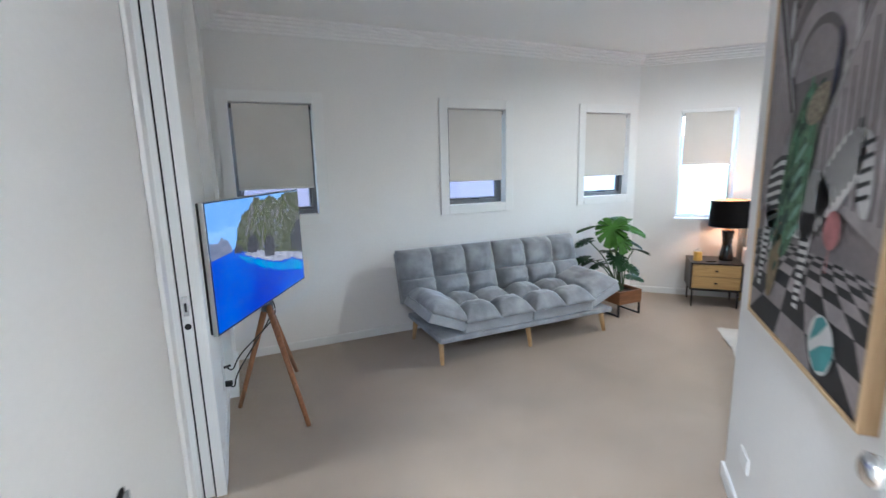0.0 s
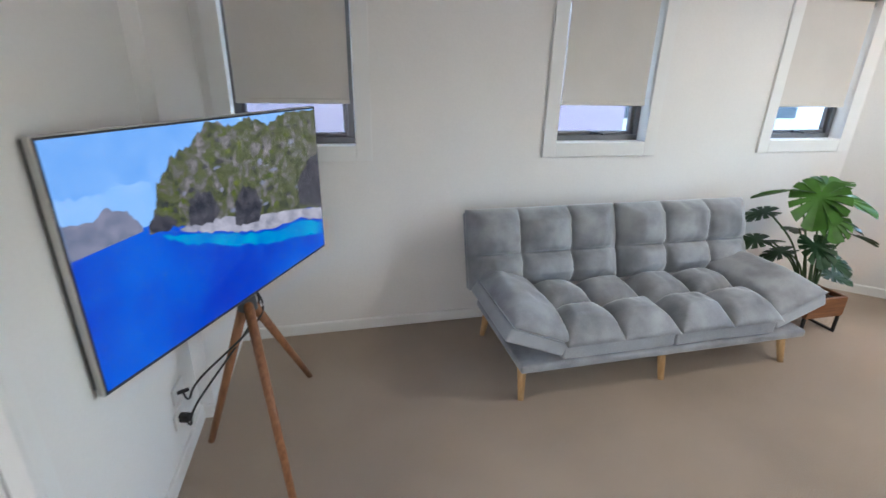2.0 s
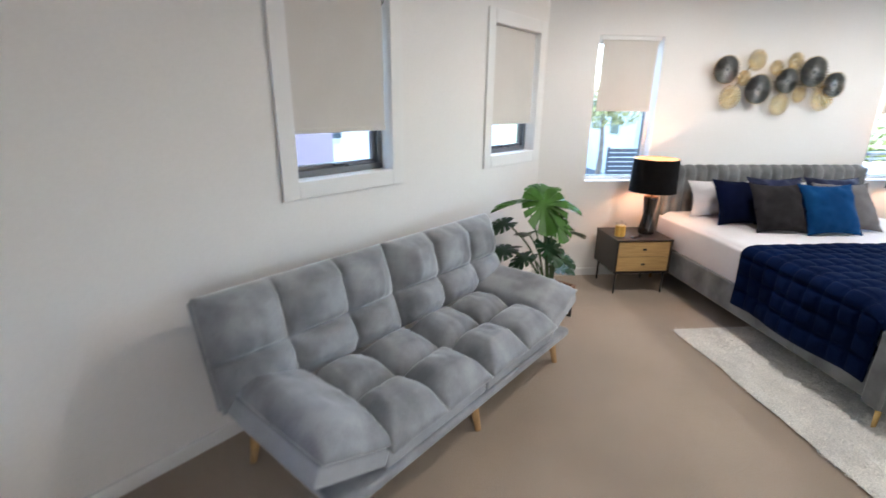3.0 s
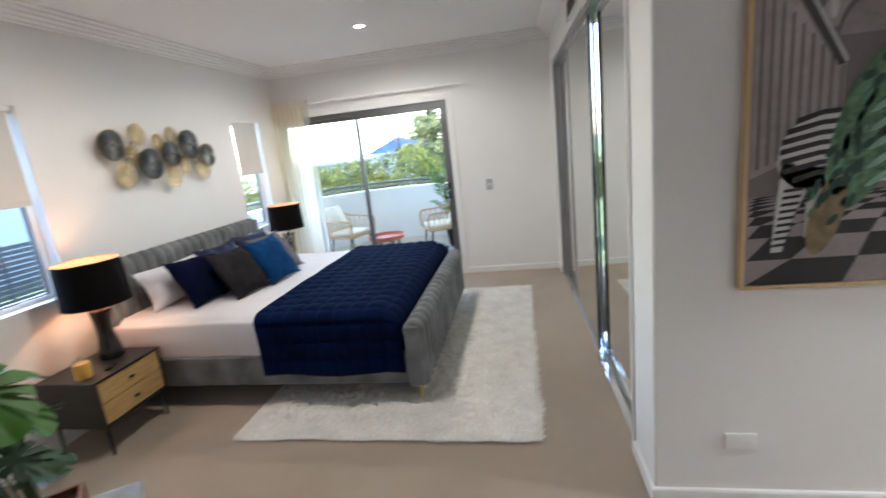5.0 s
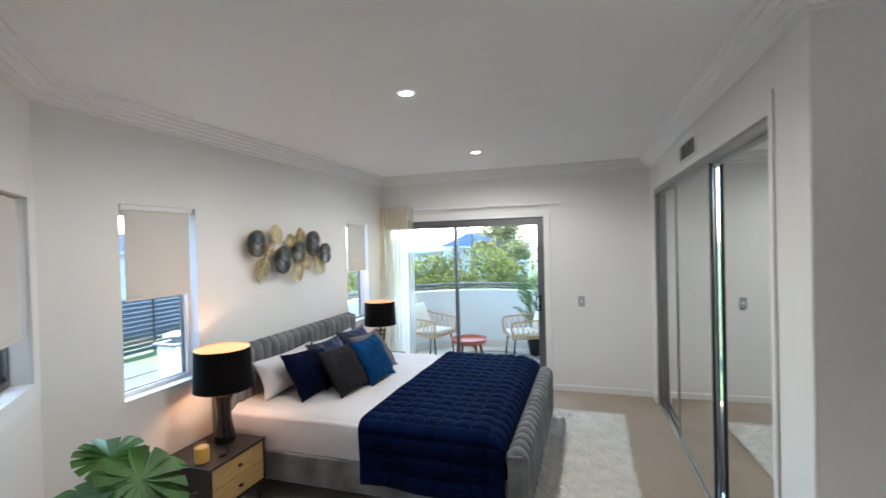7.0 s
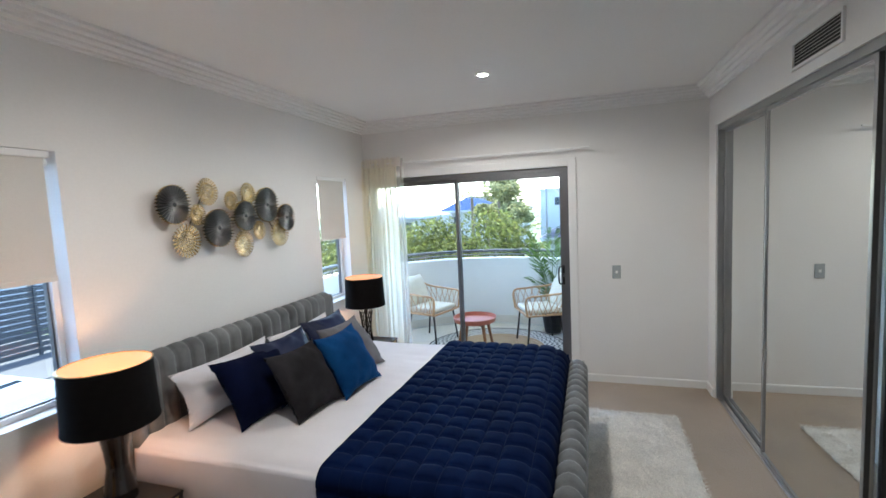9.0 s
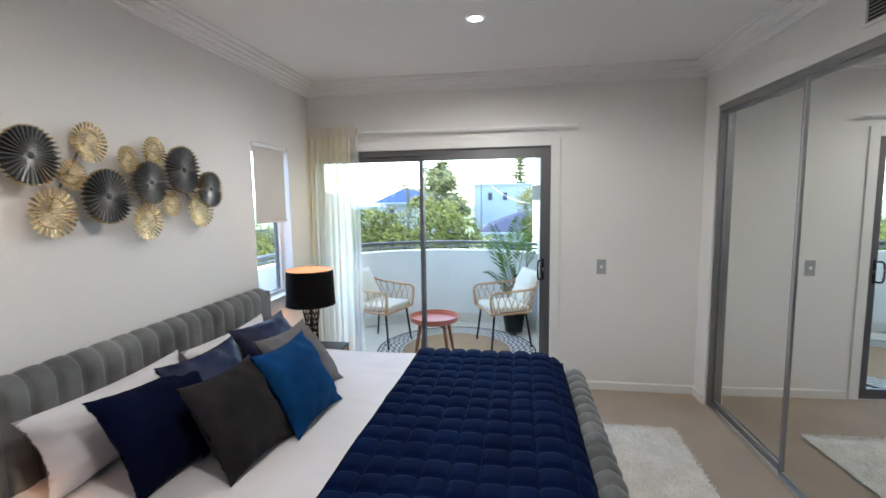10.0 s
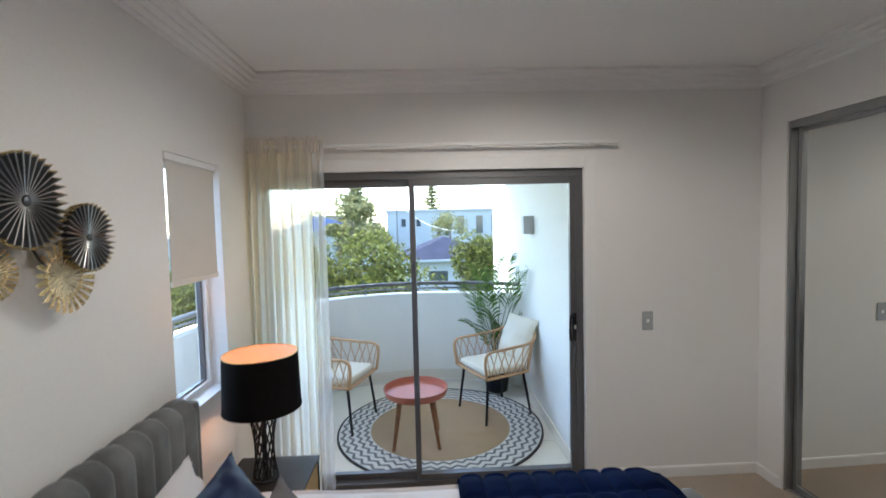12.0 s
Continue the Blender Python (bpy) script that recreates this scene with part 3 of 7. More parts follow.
WARD0, WARD1, WARDH = 1.43, 4.53, 2.33
WTURN = 1.35
WARDM = pose(PX + 0.14, WY, 0, 0, 0, WTURN) @ pose(-PX - 0.14, -WY, 0)   # the wardrobe wall is not quite square to the room


def on_ward(x):
    return (x, WY + (x - PX - 0.14) * math.tan(radians(WTURN)))


solid("wall_wardrobe", wall_bm(PX + 0.1405, XX - 0.001, 0, H, [(WARD0, WARD1, -0.001, WARDH)], WY - 0.10, WY), "wall", "white painted wall round the mirrored wardrobe", "wall", m=WARDM)
bm = bmesh.new()
box(PX, PX + 0.14, 0.08, WY, 0, H, bm=bm)
es = [e for e in bm.edges if abs(e.verts[0].co.x - PX) < 1e-4 and abs(e.verts[1].co.x - PX) < 1e-4 and abs(e.verts[0].co.y - WY) < 1e-4 and abs(e.verts[1].co.y - WY) < 1e-4]
bmesh.ops.bevel(bm, geom=es, offset=0.012, segments=4, profile=0.5, affect="EDGES")
solid("wall_entry", bm, "wall", "white painted wall that carries the picture", "wall")
solid("wardrobe_back", box(PX + 0.14, XX, 1.90, 1.96, 0, H), "wall", "wall behind the wardrobe", "wall")
# the wall with the sliding pocket door, seen edge on
DO0, DO1, DOH = 1.08, 2.015, 2.30
RL = UN @ pose(LU, 0, 0, 0, 0, 90)
solid("wall_pocket", wall_bm(0.05, WN, 0, H, [(DO0, DO1, -0.001, DOH)], 0.0, 0.12), "wall", "white painted wall with a pocket door", "wall", m=RL)
solid("pilaster", box(LU, 0.31, 3.06, WN, 0, H), "wall", "shallow white pier in the corner", "wall", m=UN)
# entry doorway wall and hall behind
solid("wall_doorway", wall_bm(-0.6, PX + 0.14, 0, H, [(0.19, 1.02, -0.001, 2.36)], 0.06, 0.18), "wall", "white wall round the entry doorway", "wall")
bm = box(-0.72, -0.60, -1.72, 0.18, 0, H)
box(1.60, 1.72, -1.72, 0.06, 0, H, bm=bm)
box(-0.6, 1.6, -1.72, -1.60, 0, H, bm=bm)
box(1.19, 1.6, -0.06, 0.06, 0, H, bm=bm)
solid("wall_hall", bm, "wall", "white hallway walls", "wall")
# bathroom closing walls
bm = box(LU - 2.0, LU - 1.88, 0.05, WN, 0, H)
box(LU - 1.88, LU - 0.12, 0.05, 0.15, 0, H, bm=bm)
solid("wall_bath", bm, "wall", "white bathroom walls", "wall", m=UN)
solid("bath_floor", box(LU - 1.88, LU - 0.12, 0.15, WN, 0.001, 0.012), "bath_tile", "glossy white bathroom floor tiles", "floor", m=UN)
solid("bath_skirting", box(LU - 1.88, LU - 0.122, WN - 0.012, WN - 0.001, 0.012, 0.24), "bath_grey", "grey tiled bathroom skirting", "skirting", m=UN)

solid("floor", box(-3.6, XX, -1.7, 6.1, -0.12, 0), "carpet", "beige cut-pile carpet", "floor")
# unseen overhangs, added to keep direct sun out of the windows
solid("eaves", box(0.66, XX + 0.16, BY + 0.161, BY + 0.75, 2.72, 2.84), "trim", "white eaves over the windows, unseen, added to block sun", "eaves")
solid("eaves_sun_block", box(-1.9, 4.6, WN + 0.161, WN + 0.75, 2.72, 2.84), "trim", "white eaves over the windows, unseen, added to block sun", "eaves", m=UN)
solid("ceiling", box(-3.6, XX + 0.16, -1.8, 6.12, H, H + 0.12), "ceiling", "white plaster ceiling", "ceiling")

room = [(PX, 0.18), (PX, WY), on_ward(XX), (XX, BY), un(BY / R2 - WN, WN), un(0.31, WN), un(0.31, 3.06), un(LU, 3.06), un(LU, 0.15)]
prof = [(0, H - 0.001), (0.125, H - 0.001), (0.125, H - 0.018), (0.100, H - 0.022), (0.100, H - 0.040), (0.072, H - 0.046), (0.072, H - 0.060),
        (0.044, H - 0.068), (0.044, H - 0.082), (0.020, H - 0.090), (0.020, H - 0.105), (0, H - 0.108)]
solid("cornice", sweep(room, prof), "ceiling", "stepped white plaster cornice", "cornice")
bprof = [(0, 0), (0.014, 0), (0.014, 0.062), (0.010, 0.070), (0, 0.072)]


def skirting(path, name="baseboard"):
    solid(name, sweep(path, bprof), "trim", "low white painted skirting board", "skirting")


skirting([(PX, 0.30), (PX, WY), on_ward(WARD0 - 0.05)])
skirting([on_ward(WARD1 + 0.02), on_ward(XX), (XX, SL0 - 0.08)])
skirting([(XX - 0.02, BY), room[4], room[5], room[6], room[7], un(LU, DO1 + 0.07)])
skirting([un(LU, DO0 - 0.07), un(LU, 0.24)])


def trim_frame(name, a0, a1, z0, z1, w, y0, y1, m, label, sill=True):
    """Flat boards round an opening, mitre lines left open by a hair."""
    ob = thing(name, m, label, "architrave", kind="structure")
    part("side_board", box(a0 - w, a0, y0, y1, z0 - (w if sill else 0), z1 + w, 0.003), "trim", ob)
    part("side_board", box(a1, a1 + w, y0, y1, z0 - (w if sill else 0), z1 + w, 0.003), "trim", ob)
    part("head_board", box(a0 + 0.0005, a1 - 0.0005, y0, y1, z1, z1 + w, 0.003), "trim", ob)
    if sill:
        part("bottom_board", box(a0 + 0.0005, a1 - 0.0005, y0, y1, z0 - w, z0, 0.003), "trim", ob)
    return ob


def awning_window(name, a0, a1, z0, z1, y, m, label, slim=False, frosted=False):
    """A dark aluminium frame set back in its opening, an inner sash with a winder, a pane and a roller blind."""
    ob = thing(name, m, label, "window", kind="structure")
    fw = 0.028 if slim else 0.036
    bm = bmesh.new()
    for b in ((a0, a1, z0, z0 + fw), (a0, a1, z1 - fw, z1), (a0, a0 + fw, z0 + fw, z1 - fw), (a1 - fw, a1, z0 + fw, z1 - fw)):
        box(b[0] + 0.001, b[1] - 0.001, y, y + 0.05, b[2] + 0.001, b[3] - 0.001, bm=bm)
    fr = part("window_frame", bm, "trim" if slim else "alu", ob)
    bm = bmesh.new()
    g, sw = (0.028, 0.008) if slim else (0.037, 0.022)
    for b in ((a0 + g, a1 - g, z0 + g, z0 + g + sw), (a0 + g, a1 - g, z1 - g - sw, z1 - g), (a0 + g, a0 + g + sw, z0 + g + sw, z1 - g - sw), (a1 - g - sw, a1 - g, z0 + g + sw, z1 - g - sw)):
        box(b[0], b[1], y + 0.018, y + 0.05, b[2], b[3], 0.003, bm=bm, seg=1)
    part("sash", bm, "alu", ob)
    pane = part("pane", box(a0 + g + sw, a1 - g - sw, y + 0.032, y + 0.036, z0 + g + sw, z1 - g - sw), "frost" if frosted else "glass", ob)
    if not frosted:
        pane.visible_shadow = False
    mid = (a0 + a1) / 2
    if not frosted and not slim:
        bm = box(mid - 0.03, mid + 0.03, y - 0.004, y + 0.018, z0 + 0.040, z0 + 0.056, 0.004)
        rod((mid, y - 0.004, z0 + 0.05), (mid + 0.045, y - 0.02, z0 + 0.042), 0.006, 0.005, 8, bm)
        part("winder", bm, "black_metal", ob)
    return ob


def roller_blind(a0, a1, z0, z1, y, m, metal, label):
    ob = thing("roller_blind", m, label, "blind", "roller blinds at the windows")
    if metal:
        part("head_rail", box(a0 - 0.01, a1 + 0.005, y - 0.012, y + 0.045, z1 - 0.005, z1 + 0.028, 0.005), "white_plastic", ob)
    bm = rod((a0 + 0.002, y + 0.022, z1 - 0.022), (a1 - 0.002, y + 0.022, z1 - 0.022), 0.019, n=16)
    part("roller", bm, "black_metal" if not metal else "white_plastic", ob, smooth=True)
    bm = sheet(lambda s, t: (a0 + 0.018 + s * (a1 - a0 - 0.036), y + 0.002 * math.sin(s * 3.1), z0 + t * (z1 - z0 - 0.003)), 12, 10)
    sheet(lambda s, t: (a1 - 0.018 - s * (a1 - a0 - 0.036), y + 0.0015 + 0.002 * math.sin((1 - s) * 3.1), z0 + t * (z1 - z0 - 0.003)), 12, 10, bm)
    part("fabric", bm, "blind", ob, smooth=True)
    part("bottom_bar", box(a0 + 0.016, a1 - 0.016, y - 0.006, y + 0.008, z0 - 0.014, z0 + 0.012, 0.004), "blind", ob)
    return ob


for k, (a0, a1) in enumerate(DWIN):
    trim_frame("window_trim", a0, a1, DZ0, DZ1, 0.088, WN - 0.016, WN - 0.0005, UN, "flat white painted window surround")
    awning_window("window_%d" % (k + 1), a0, a1, DZ0, DZ1, WN + 0.075, UN, "dark aluminium window behind a half-drawn blind")
    roller_blind(a0 + 0.006, a1 - 0.006, 1.415, DZ1 - 0.004, WN + 0.022, UN, False, "pale grey roller blind drawn three quarters down")
awning_window("window_6", *BATH_WIN, DZ0, 2.06, WN + 0.06, UN, "frosted bathroom window in a dark frame", frosted=True)
for k, (a0, a1) in enumerate(BWIN):
    awning_window("window_%d" % (k + 4), a0, a1, 0.90, 2.10, BY + 0.09, Matrix(), "tall window in a deep white reveal", slim=True)
    roller_blind(a0 + 0.02, a1 - 0.03, 1.515, 2.07, BY + 0.012, Matrix(), True, "pale beige roller blind with white head rail, half drawn")

# ---- balcony door ----
door = thing("door_1", RX, "grey aluminium sliding glass door to the balcony", "sliding door", kind="structure")
bm = bmesh.new()
box(SL0 + 0.001, SL1 - 0.001, -0.13, -0.02, SLH - 0.05, SLH - 0.001, bm=bm)
box(SL0 + 0.001, SL0 + 0.05, -0.13, -0.02, 0.0, SLH - 0.05, bm=bm)
box(SL1 - 0.05, SL1 - 0.001, -0.13, -0.02, 0.0, SLH - 0.05, bm=bm)
box(SL0 + 0.001, SL1 - 0.001, -0.15, -0.01, 0.0, 0.035, bm=bm)
part("door_frame", bm, "alu", door)


def slider(a0, a1, y, handle):
    bm = bmesh.new()
    s = 0.055 if handle else 0.032
    box(a0, a0 + s, y, y + 0.035, 0.036, 2.05, 0.003, bm=bm, seg=1)
    box(a1 - 0.032, a1, y, y + 0.035, 0.036, 2.05, 0.003, bm=bm, seg=1)
    box(a0 + s, a1 - 0.032, y, y + 0.035, 0.036, 0.075, bm=bm)
    box(a0 + s, a1 - 0.032, y, y + 0.035, 2.005, 2.05, bm=bm)
    leaf = part("sliding_leaf" if handle else "fixed_leaf", bm, "alu", door)
    g = part("pane", box(a0 + s, a1 - 0.032, y + 0.014, y + 0.02, 0.075, 2.005), "glass", leaf)
    g.visible_shadow = False
    if handle:
        bm = box(a0 + 0.012, a0 + 0.044, y + 0.035, y + 0.042, 0.95, 1.14, 0.004)
        tube(curve_pts([(a0 + 0.034, y + 0.04, 0.965), (a0 + 0.070, y + 0.080, 0.975), (a0 + 0.070, y + 0.080, 1.115), (a0 + 0.034, y + 0.04, 1.125)], 6), 0.008, 8, bm)
        part("pull_handle", bm, "black_metal", leaf, "black pull handle", smooth=False)
        part("lock", box(a0 + 0.02, a0 + 0.036, y + 0.042, y + 0.05, 1.03, 1.06, 0.003), "chrome", leaf)


slider(SL0 + 0.03, 4.955, -0.062, True)
slider(4.92, SL1 - 0.05, -0.105, False)
ob = thing("door_trim", RX, "flat white painted door surround", "architrave", kind="structure")
part("side_board", box(SL0 - 0.075, SL0, 0.0005, 0.016, 0, SLH + 0.075, 0.003), "trim", ob)
part("side_board", box(SL1, SL1 + 0.013, 0.0005, 0.016, 0, SLH + 0.075, 0.003), "trim", ob)
part("head_board", box(SL0 + 0.0005, SL1 - 0.0005, 0.0005, 0.016, SLH, SLH + 0.075, 0.003), "trim", ob)

# ---- mirrored wardrobe ----
ward = thing("wardrobe", WARDM, "built-in wardrobe with three sliding mirror doors", "wardrobe")
bm = box(WARD0 + 0.001, WARD1 - 0.001, WY - 0.085, WY - 0.012, WARDH - 0.045, WARDH - 0.001)
box(WARD0 + 0.001, WARD0 + 0.016, WY - 0.085, WY - 0.012, 0.0, WARDH - 0.045, bm=bm)
box(WARD1 - 0.016, WARD1 - 0.001, WY - 0.085, WY - 0.012, 0.0, WARDH - 0.045, bm=bm)
part("track_frame", bm, "stile", ward)
bm = box(WARD0 + 0.03, WARD1 - 0.03, WY - 0.085, WY - 0.008, 0.0, 0.008)
for yy in (WY - 0.075, WY - 0.052, WY - 0.028, WY - 0.012):
    box(WARD0 + 0.03, WARD1 - 0.03, yy, yy + 0.004, 0.008, 0.022, bm=bm)
part("floor_track", bm, "chrome", ward)


def mirror_door(a0, a1, y):
    bm = bmesh.new()
    s = 0.026
    box(a0, a0 + s, y, y + 0.022, 0.022, WARDH - 0.046, 0.004, bm=bm, seg=2)
    box(a1 - s, a1, y, y + 0.022, 0.022, WARDH - 0.046, 0.004, bm=bm, seg=2)
    box(a0 + s, a1 - s, y + 0.002, y + 0.02, 0.022, 0.05, bm=bm)
    box(a0 + s, a1 - s, y + 0.002, y + 0.02, WARDH - 0.07, WARDH - 0.046, bm=bm)
    d = part("mirror_door", bm, "stile", ward)
    part("mirror", box(a0 + s, a1 - s, y + 0.006, y + 0.012, 0.05, WARDH - 0.07), "mirror", d)
    # near-black strips paint the shade in the gaps where the doors overlap
    for e in (a0 - 0.0012, a1 + 0.0002):
        part("gap_shade", box(e, e + 0.001, y + 0.001, y + 0.021, 0.024, WARDH - 0.048), "dark_gap", d, "dark strip painted for the shade in the door gap")


mirror_door(3.52, WARD1 - 0.018, WY - 0.078)
mirror_door(2.455, 3.57, WY - 0.046)
mirror_door(WARD0 + 0.018, 2.505, WY - 0.078)
ob = thing("wardrobe_trim", WARDM, "thin white painted bead beside the wardrobe", "architrave", kind="structure")
part("side_board", box(WARD0 - 0.07, WARD0 - 0.055, WY + 0.0005, WY + 0.012, 0, WARDH + 0.09, 0.003), "trim", ob)

# ---- ceiling vent ----
vent = thing("air_vent", WARDM @ pose(0, WY, 0), "white air-conditioning grille with grey slats above the wardrobe", "vent")
VX0, VX1, VZ0, VZ1 = 2.64, 3.13, 2.385, 2.53
bm = box(VX0, VX1, 0.0005, 0.012, VZ0, VZ0 + 0.014)
box(VX0, VX1, 0.0005, 0.012, VZ1 - 0.014, VZ1, bm=bm)
box(VX0, VX0 + 0.014, 0.0005, 0.012, VZ0 + 0.014, VZ1 - 0.014, bm=bm)
box(VX1 - 0.014, VX1, 0.0005, 0.012, VZ0 + 0.014, VZ1 - 0.014, bm=bm)
part("frame", bm, "trim", vent)
part("backing", box(VX0 + 0.014, VX1 - 0.014, 0.0005, 0.002, VZ0 + 0.014, VZ1 - 0.014), "dark_gap", vent)
for k in range(7):
    z = VZ0 + 0.017 + k * 0.0165
    part("slat", box(VX0 + 0.015, VX1 - 0.015, 0.003, 0.005, 0, 0.0135, m=pose(0, 0, z, 28)), "grille", vent)

# ---- downlights ----
for x, y in ((1.615, 4.294), (3.507, 4.335)):
    d = thing("downlight", pose(x, y, H), "round recessed white downlight, switched on; added fill if outside the bedroom", "downlight", "downlights in the ceiling")
    part("ring", lathe([(0.034, -0.001), (0.034, -0.005), (0.050, -0.008), (0.056, -0.003), (0.056, -0.001)], 32, cap=False), "white_plastic", d, smooth=True)
    part("lens", lathe([(0.034, -0.004), (0.001, -0.004)], 32, cap=False), "lamp_lens", d)
    lp = new("downlight_beam", bpy.data.lights.new("downlight_beam", "SPOT"))
    lp.data.energy, lp.data.spot_size, lp.data.spot_blend, lp.data.shadow_soft_size, lp.data.color = DOWN, radians(172), 0.5, 0.045, (1.0, 0.93, 0.84)
    lp.matrix_world = look((x, y, H - 0.012), (x, y, 0), 0)


# ---- the pocket door and the bathroom ----
pd = thing("pocket_door", RL, "white sliding door pushed back into its wall pocket", "sliding door")
part("door_leaf", box(DO1 - 0.012, DO1 + 0.80, 0.042, 0.082, 0.012, DOH - 0.02, 0.002), "trim", pd)
part("latch_plate", box(DO1 - 0.0145, DO1 - 0.0118, 0.050, 0.074, 0.925, 1.015, 0.001), "chrome", pd, "steel edge latch with a dark slot")
part("latch_slot", box(DO1 - 0.016, DO1 - 0.0142, 0.057, 0.067, 0.945, 0.985), "dark_gap", pd)
part("edge_pull", rod((DO1 - 0.015, 0.062, 0.875), (DO1 - 0.0115, 0.062, 0.875), 0.014, n=20), "black_metal", pd, "round dark edge pull")
jamb = thing("pocket_jamb", RL, "white painted pocket jamb with two dark slots", "jamb", kind="structure")
for y0, y1 in ((-0.012, 0.034), (0.090, 0.132)):
    part("jamb_board", box(DO1 - 0.014, DO1 + 0.012, y0, y1, 0, DOH, 0.003), "trim", jamb)
for y0, y1 in ((0.0345, 0.0415), (0.0825, 0.0895)):
    part("slot", box(DO1 - 0.004, DO1 - 0.001, y0, y1, 0, DOH), "dark_gap", jamb)
part("side_board", box(DO1 + 0.012, DO1 + 0.062, -0.012, -0.0005, 0, DOH + 0.06, 0.003), "trim", jamb)
part("side_board", box(DO0 - 0.062, DO0 - 0.012, -0.012, -0.0005, 0, DOH + 0.06, 0.003), "trim", jamb)
part("jamb_board", box(DO0 - 0.012, DO0 + 0.010, -0.012, 0.132, 0, DOH, 0.004), "trim", jamb)
part("head_board", box(DO0 - 0.012, DO1 + 0.012, -0.012, -0.0005, DOH + 0.001, DOH + 0.06, 0.003), "trim", jamb)

for k, du in enumerate((-0.90, -0.76)):
    tr = thing("toilet_roll", UN @ pose(du, WN - 0.06, 0.80, 0, 90, 0), "white toilet paper roll on a wall holder", "toilet roll", "toilet rolls on the bathroom wall")
    part("paper", lathe([(0.02, -0.05), (0.055, -0.05), (0.057, -0.045), (0.057, 0.045), (0.055, 0.05), (0.02, 0.05)], 24, cap=False), "linen", tr, smooth=True)
    part("tube", lathe([(0.019, -0.052), (0.019, 0.052)], 16), "grille", tr)
    part("arm", box(-0.008, 0.008, 0.0, 0.058, -0.068, -0.058, 0.003), "chrome", tr)

# ---- entry doorway ----
fr = thing("entry_frame", pose(0, 0, 0), "white painted entry door frame with a steel strike", "door frame", kind="structure")
part("jamb_board", box(0.19, 0.215, 0.05, 0.192, 0, 2.36, 0.003), "trim", fr)
part("jamb_board", box(0.995, 1.02, 0.05, 0.192, 0, 2.36, 0.003), "trim", fr)
part("head_board", box(0.215, 0.995, 0.05, 0.192, 2.335, 2.36, 0.003), "trim", fr)
part("strike_plate", box(0.2152, 0.2175, 0.10, 0.135, 1.0, 1.09, 0.001), "chrome", fr)

ed = thing("entry_door", pose(0.995, 0.215, 0, 0, 0, 90.6), "white entry door standing open along the wall", "door")
part("door_leaf", box(0.0, 0.855, 0.0, 0.04, 0.012, 2.33, 0.003), "trim", ed)
for z in (1.055, 0.955):
    part("latch_plate", box(0.8545, 0.857, 0.008, 0.032, z - 0.032, z + 0.032, 0.001), "chrome", ed)
for z, r in ((1.055, 0.027), (0.955, 0.022)):
    bm = lathe([(0.032, 0), (0.032, 0.006), (0.012, 0.010), (0.012, 0.03), (r, 0.036), (r + 0.002, 0.052), (r * 0.7, 0.060), (0.002, 0.061)], 24)
    bm.transform(pose(0.79, 0.0405, z, -90))
    part("door_knob" if z > 1 else "deadlock", bm, "chrome", ed, "brushed steel knob", smooth=True)
stop = thing("door_stop", pose(PX - 0.016, 1.03, 0.04), "short steel door stop on the skirting", "door stop")
bm = rod((0, 0, 0), (-0.035, 0, 0), 0.012, 0.010, 16)
part("post", bm, "chrome", stop)
part("bumper", rod((-0.036, 0, 0), (-0.045, 0, 0), 0.014, n=16), "black_metal", stop)

# ---- picture ----
pic = thing("framed_picture", pose(PX - 0.0005, 2.248, 0.952, 0, 0, -90), "large canvas print of a grey arcade in an oak frame", "picture")
PW, PH = 0.93, 1.238
bm = bmesh.new()
for b in ((0, 0.014, 0, PH), (PW - 0.014, PW, 0, PH), (0.014, PW - 0.014, 0, 0.014), (0.014, PW - 0.014, PH - 0.014, PH)):
    box(b[0], b[1], -0.040, 0, b[2], b[3], 0.002, bm=bm, seg=1)
part("frame", bm, "frame_oak", pic)
part("canvas", box(0.018, PW - 0.018, -0.032, -0.004, 0.018, PH - 0.018), "art_ground", pic)


def paint(name, polys, mat, level, label=""):
    many = len(polys) > 60
    bm = None
    for p in polys:
        bm = bm if many and bm else bmesh.new()
        bm.faces.new([bm.verts.new((0.018 + x * (PW - 0.036), -0.0322 - 0.0006 * level, 0.018 + z * (PH - 0.036))) for x, z in p])
        if not many:
            part(name, bm, mat, pic, label)
    if many:
        tagged(part(name, bm, mat, pic, label), kind="stuff")


def disc2(cx, cz, rx, rz, n=40, a0=0, a1=360, turn=0.0):
    out = []
    for k in range(n):
        a = radians(a0 + (a1 - a0) * k / (n - 1 if a1 - a0 < 360 else n))
        x, z = rx * math.cos(a), rz * math.sin(a)
        out.append((cx + x * math.cos(turn) - z * math.sin(turn), cz + x * math.sin(turn) + z * math.cos(turn)))
    return out


def clip01(p):
    return [(min(1, max(0, x)), min(1, max(0, z))) for x, z in p]


# the vault, arch by arch
for k, (r, mt) in enumerate(((0.40, "art_mid"), (0.34, "art_light"), (0.325, "art_mid"), (0.27, "art_light2"), (0.20, "art_mid"), (0.185, "art_light"))):
    cz = 0.74 - 0.012 * k
    paint("arch", [clip01(disc2(0.50 - 0.008 * k, cz, r, r * 0.62, 30, 0, 180))], mt, k + 1)
ribs = []
for k in range(26):
    a = radians(10 + 160 * k / 25)
    for r0, r1 in ((0.345, 0.39),):
        c, s, d = math.cos(a), math.sin(a) * 0.62, 0.012
        ribs.append(clip01([(0.5 + r0 * c - d, 0.735 + r0 * s), (0.5 + r0 * c + d, 0.735 + r0 * s), (0.5 + r1 * c + d, 0.735 + r1 * s), (0.5 + r1 * c - d, 0.735 + r1 * s)]))
paint("rib_mark", ribs, "art_dark", 7)
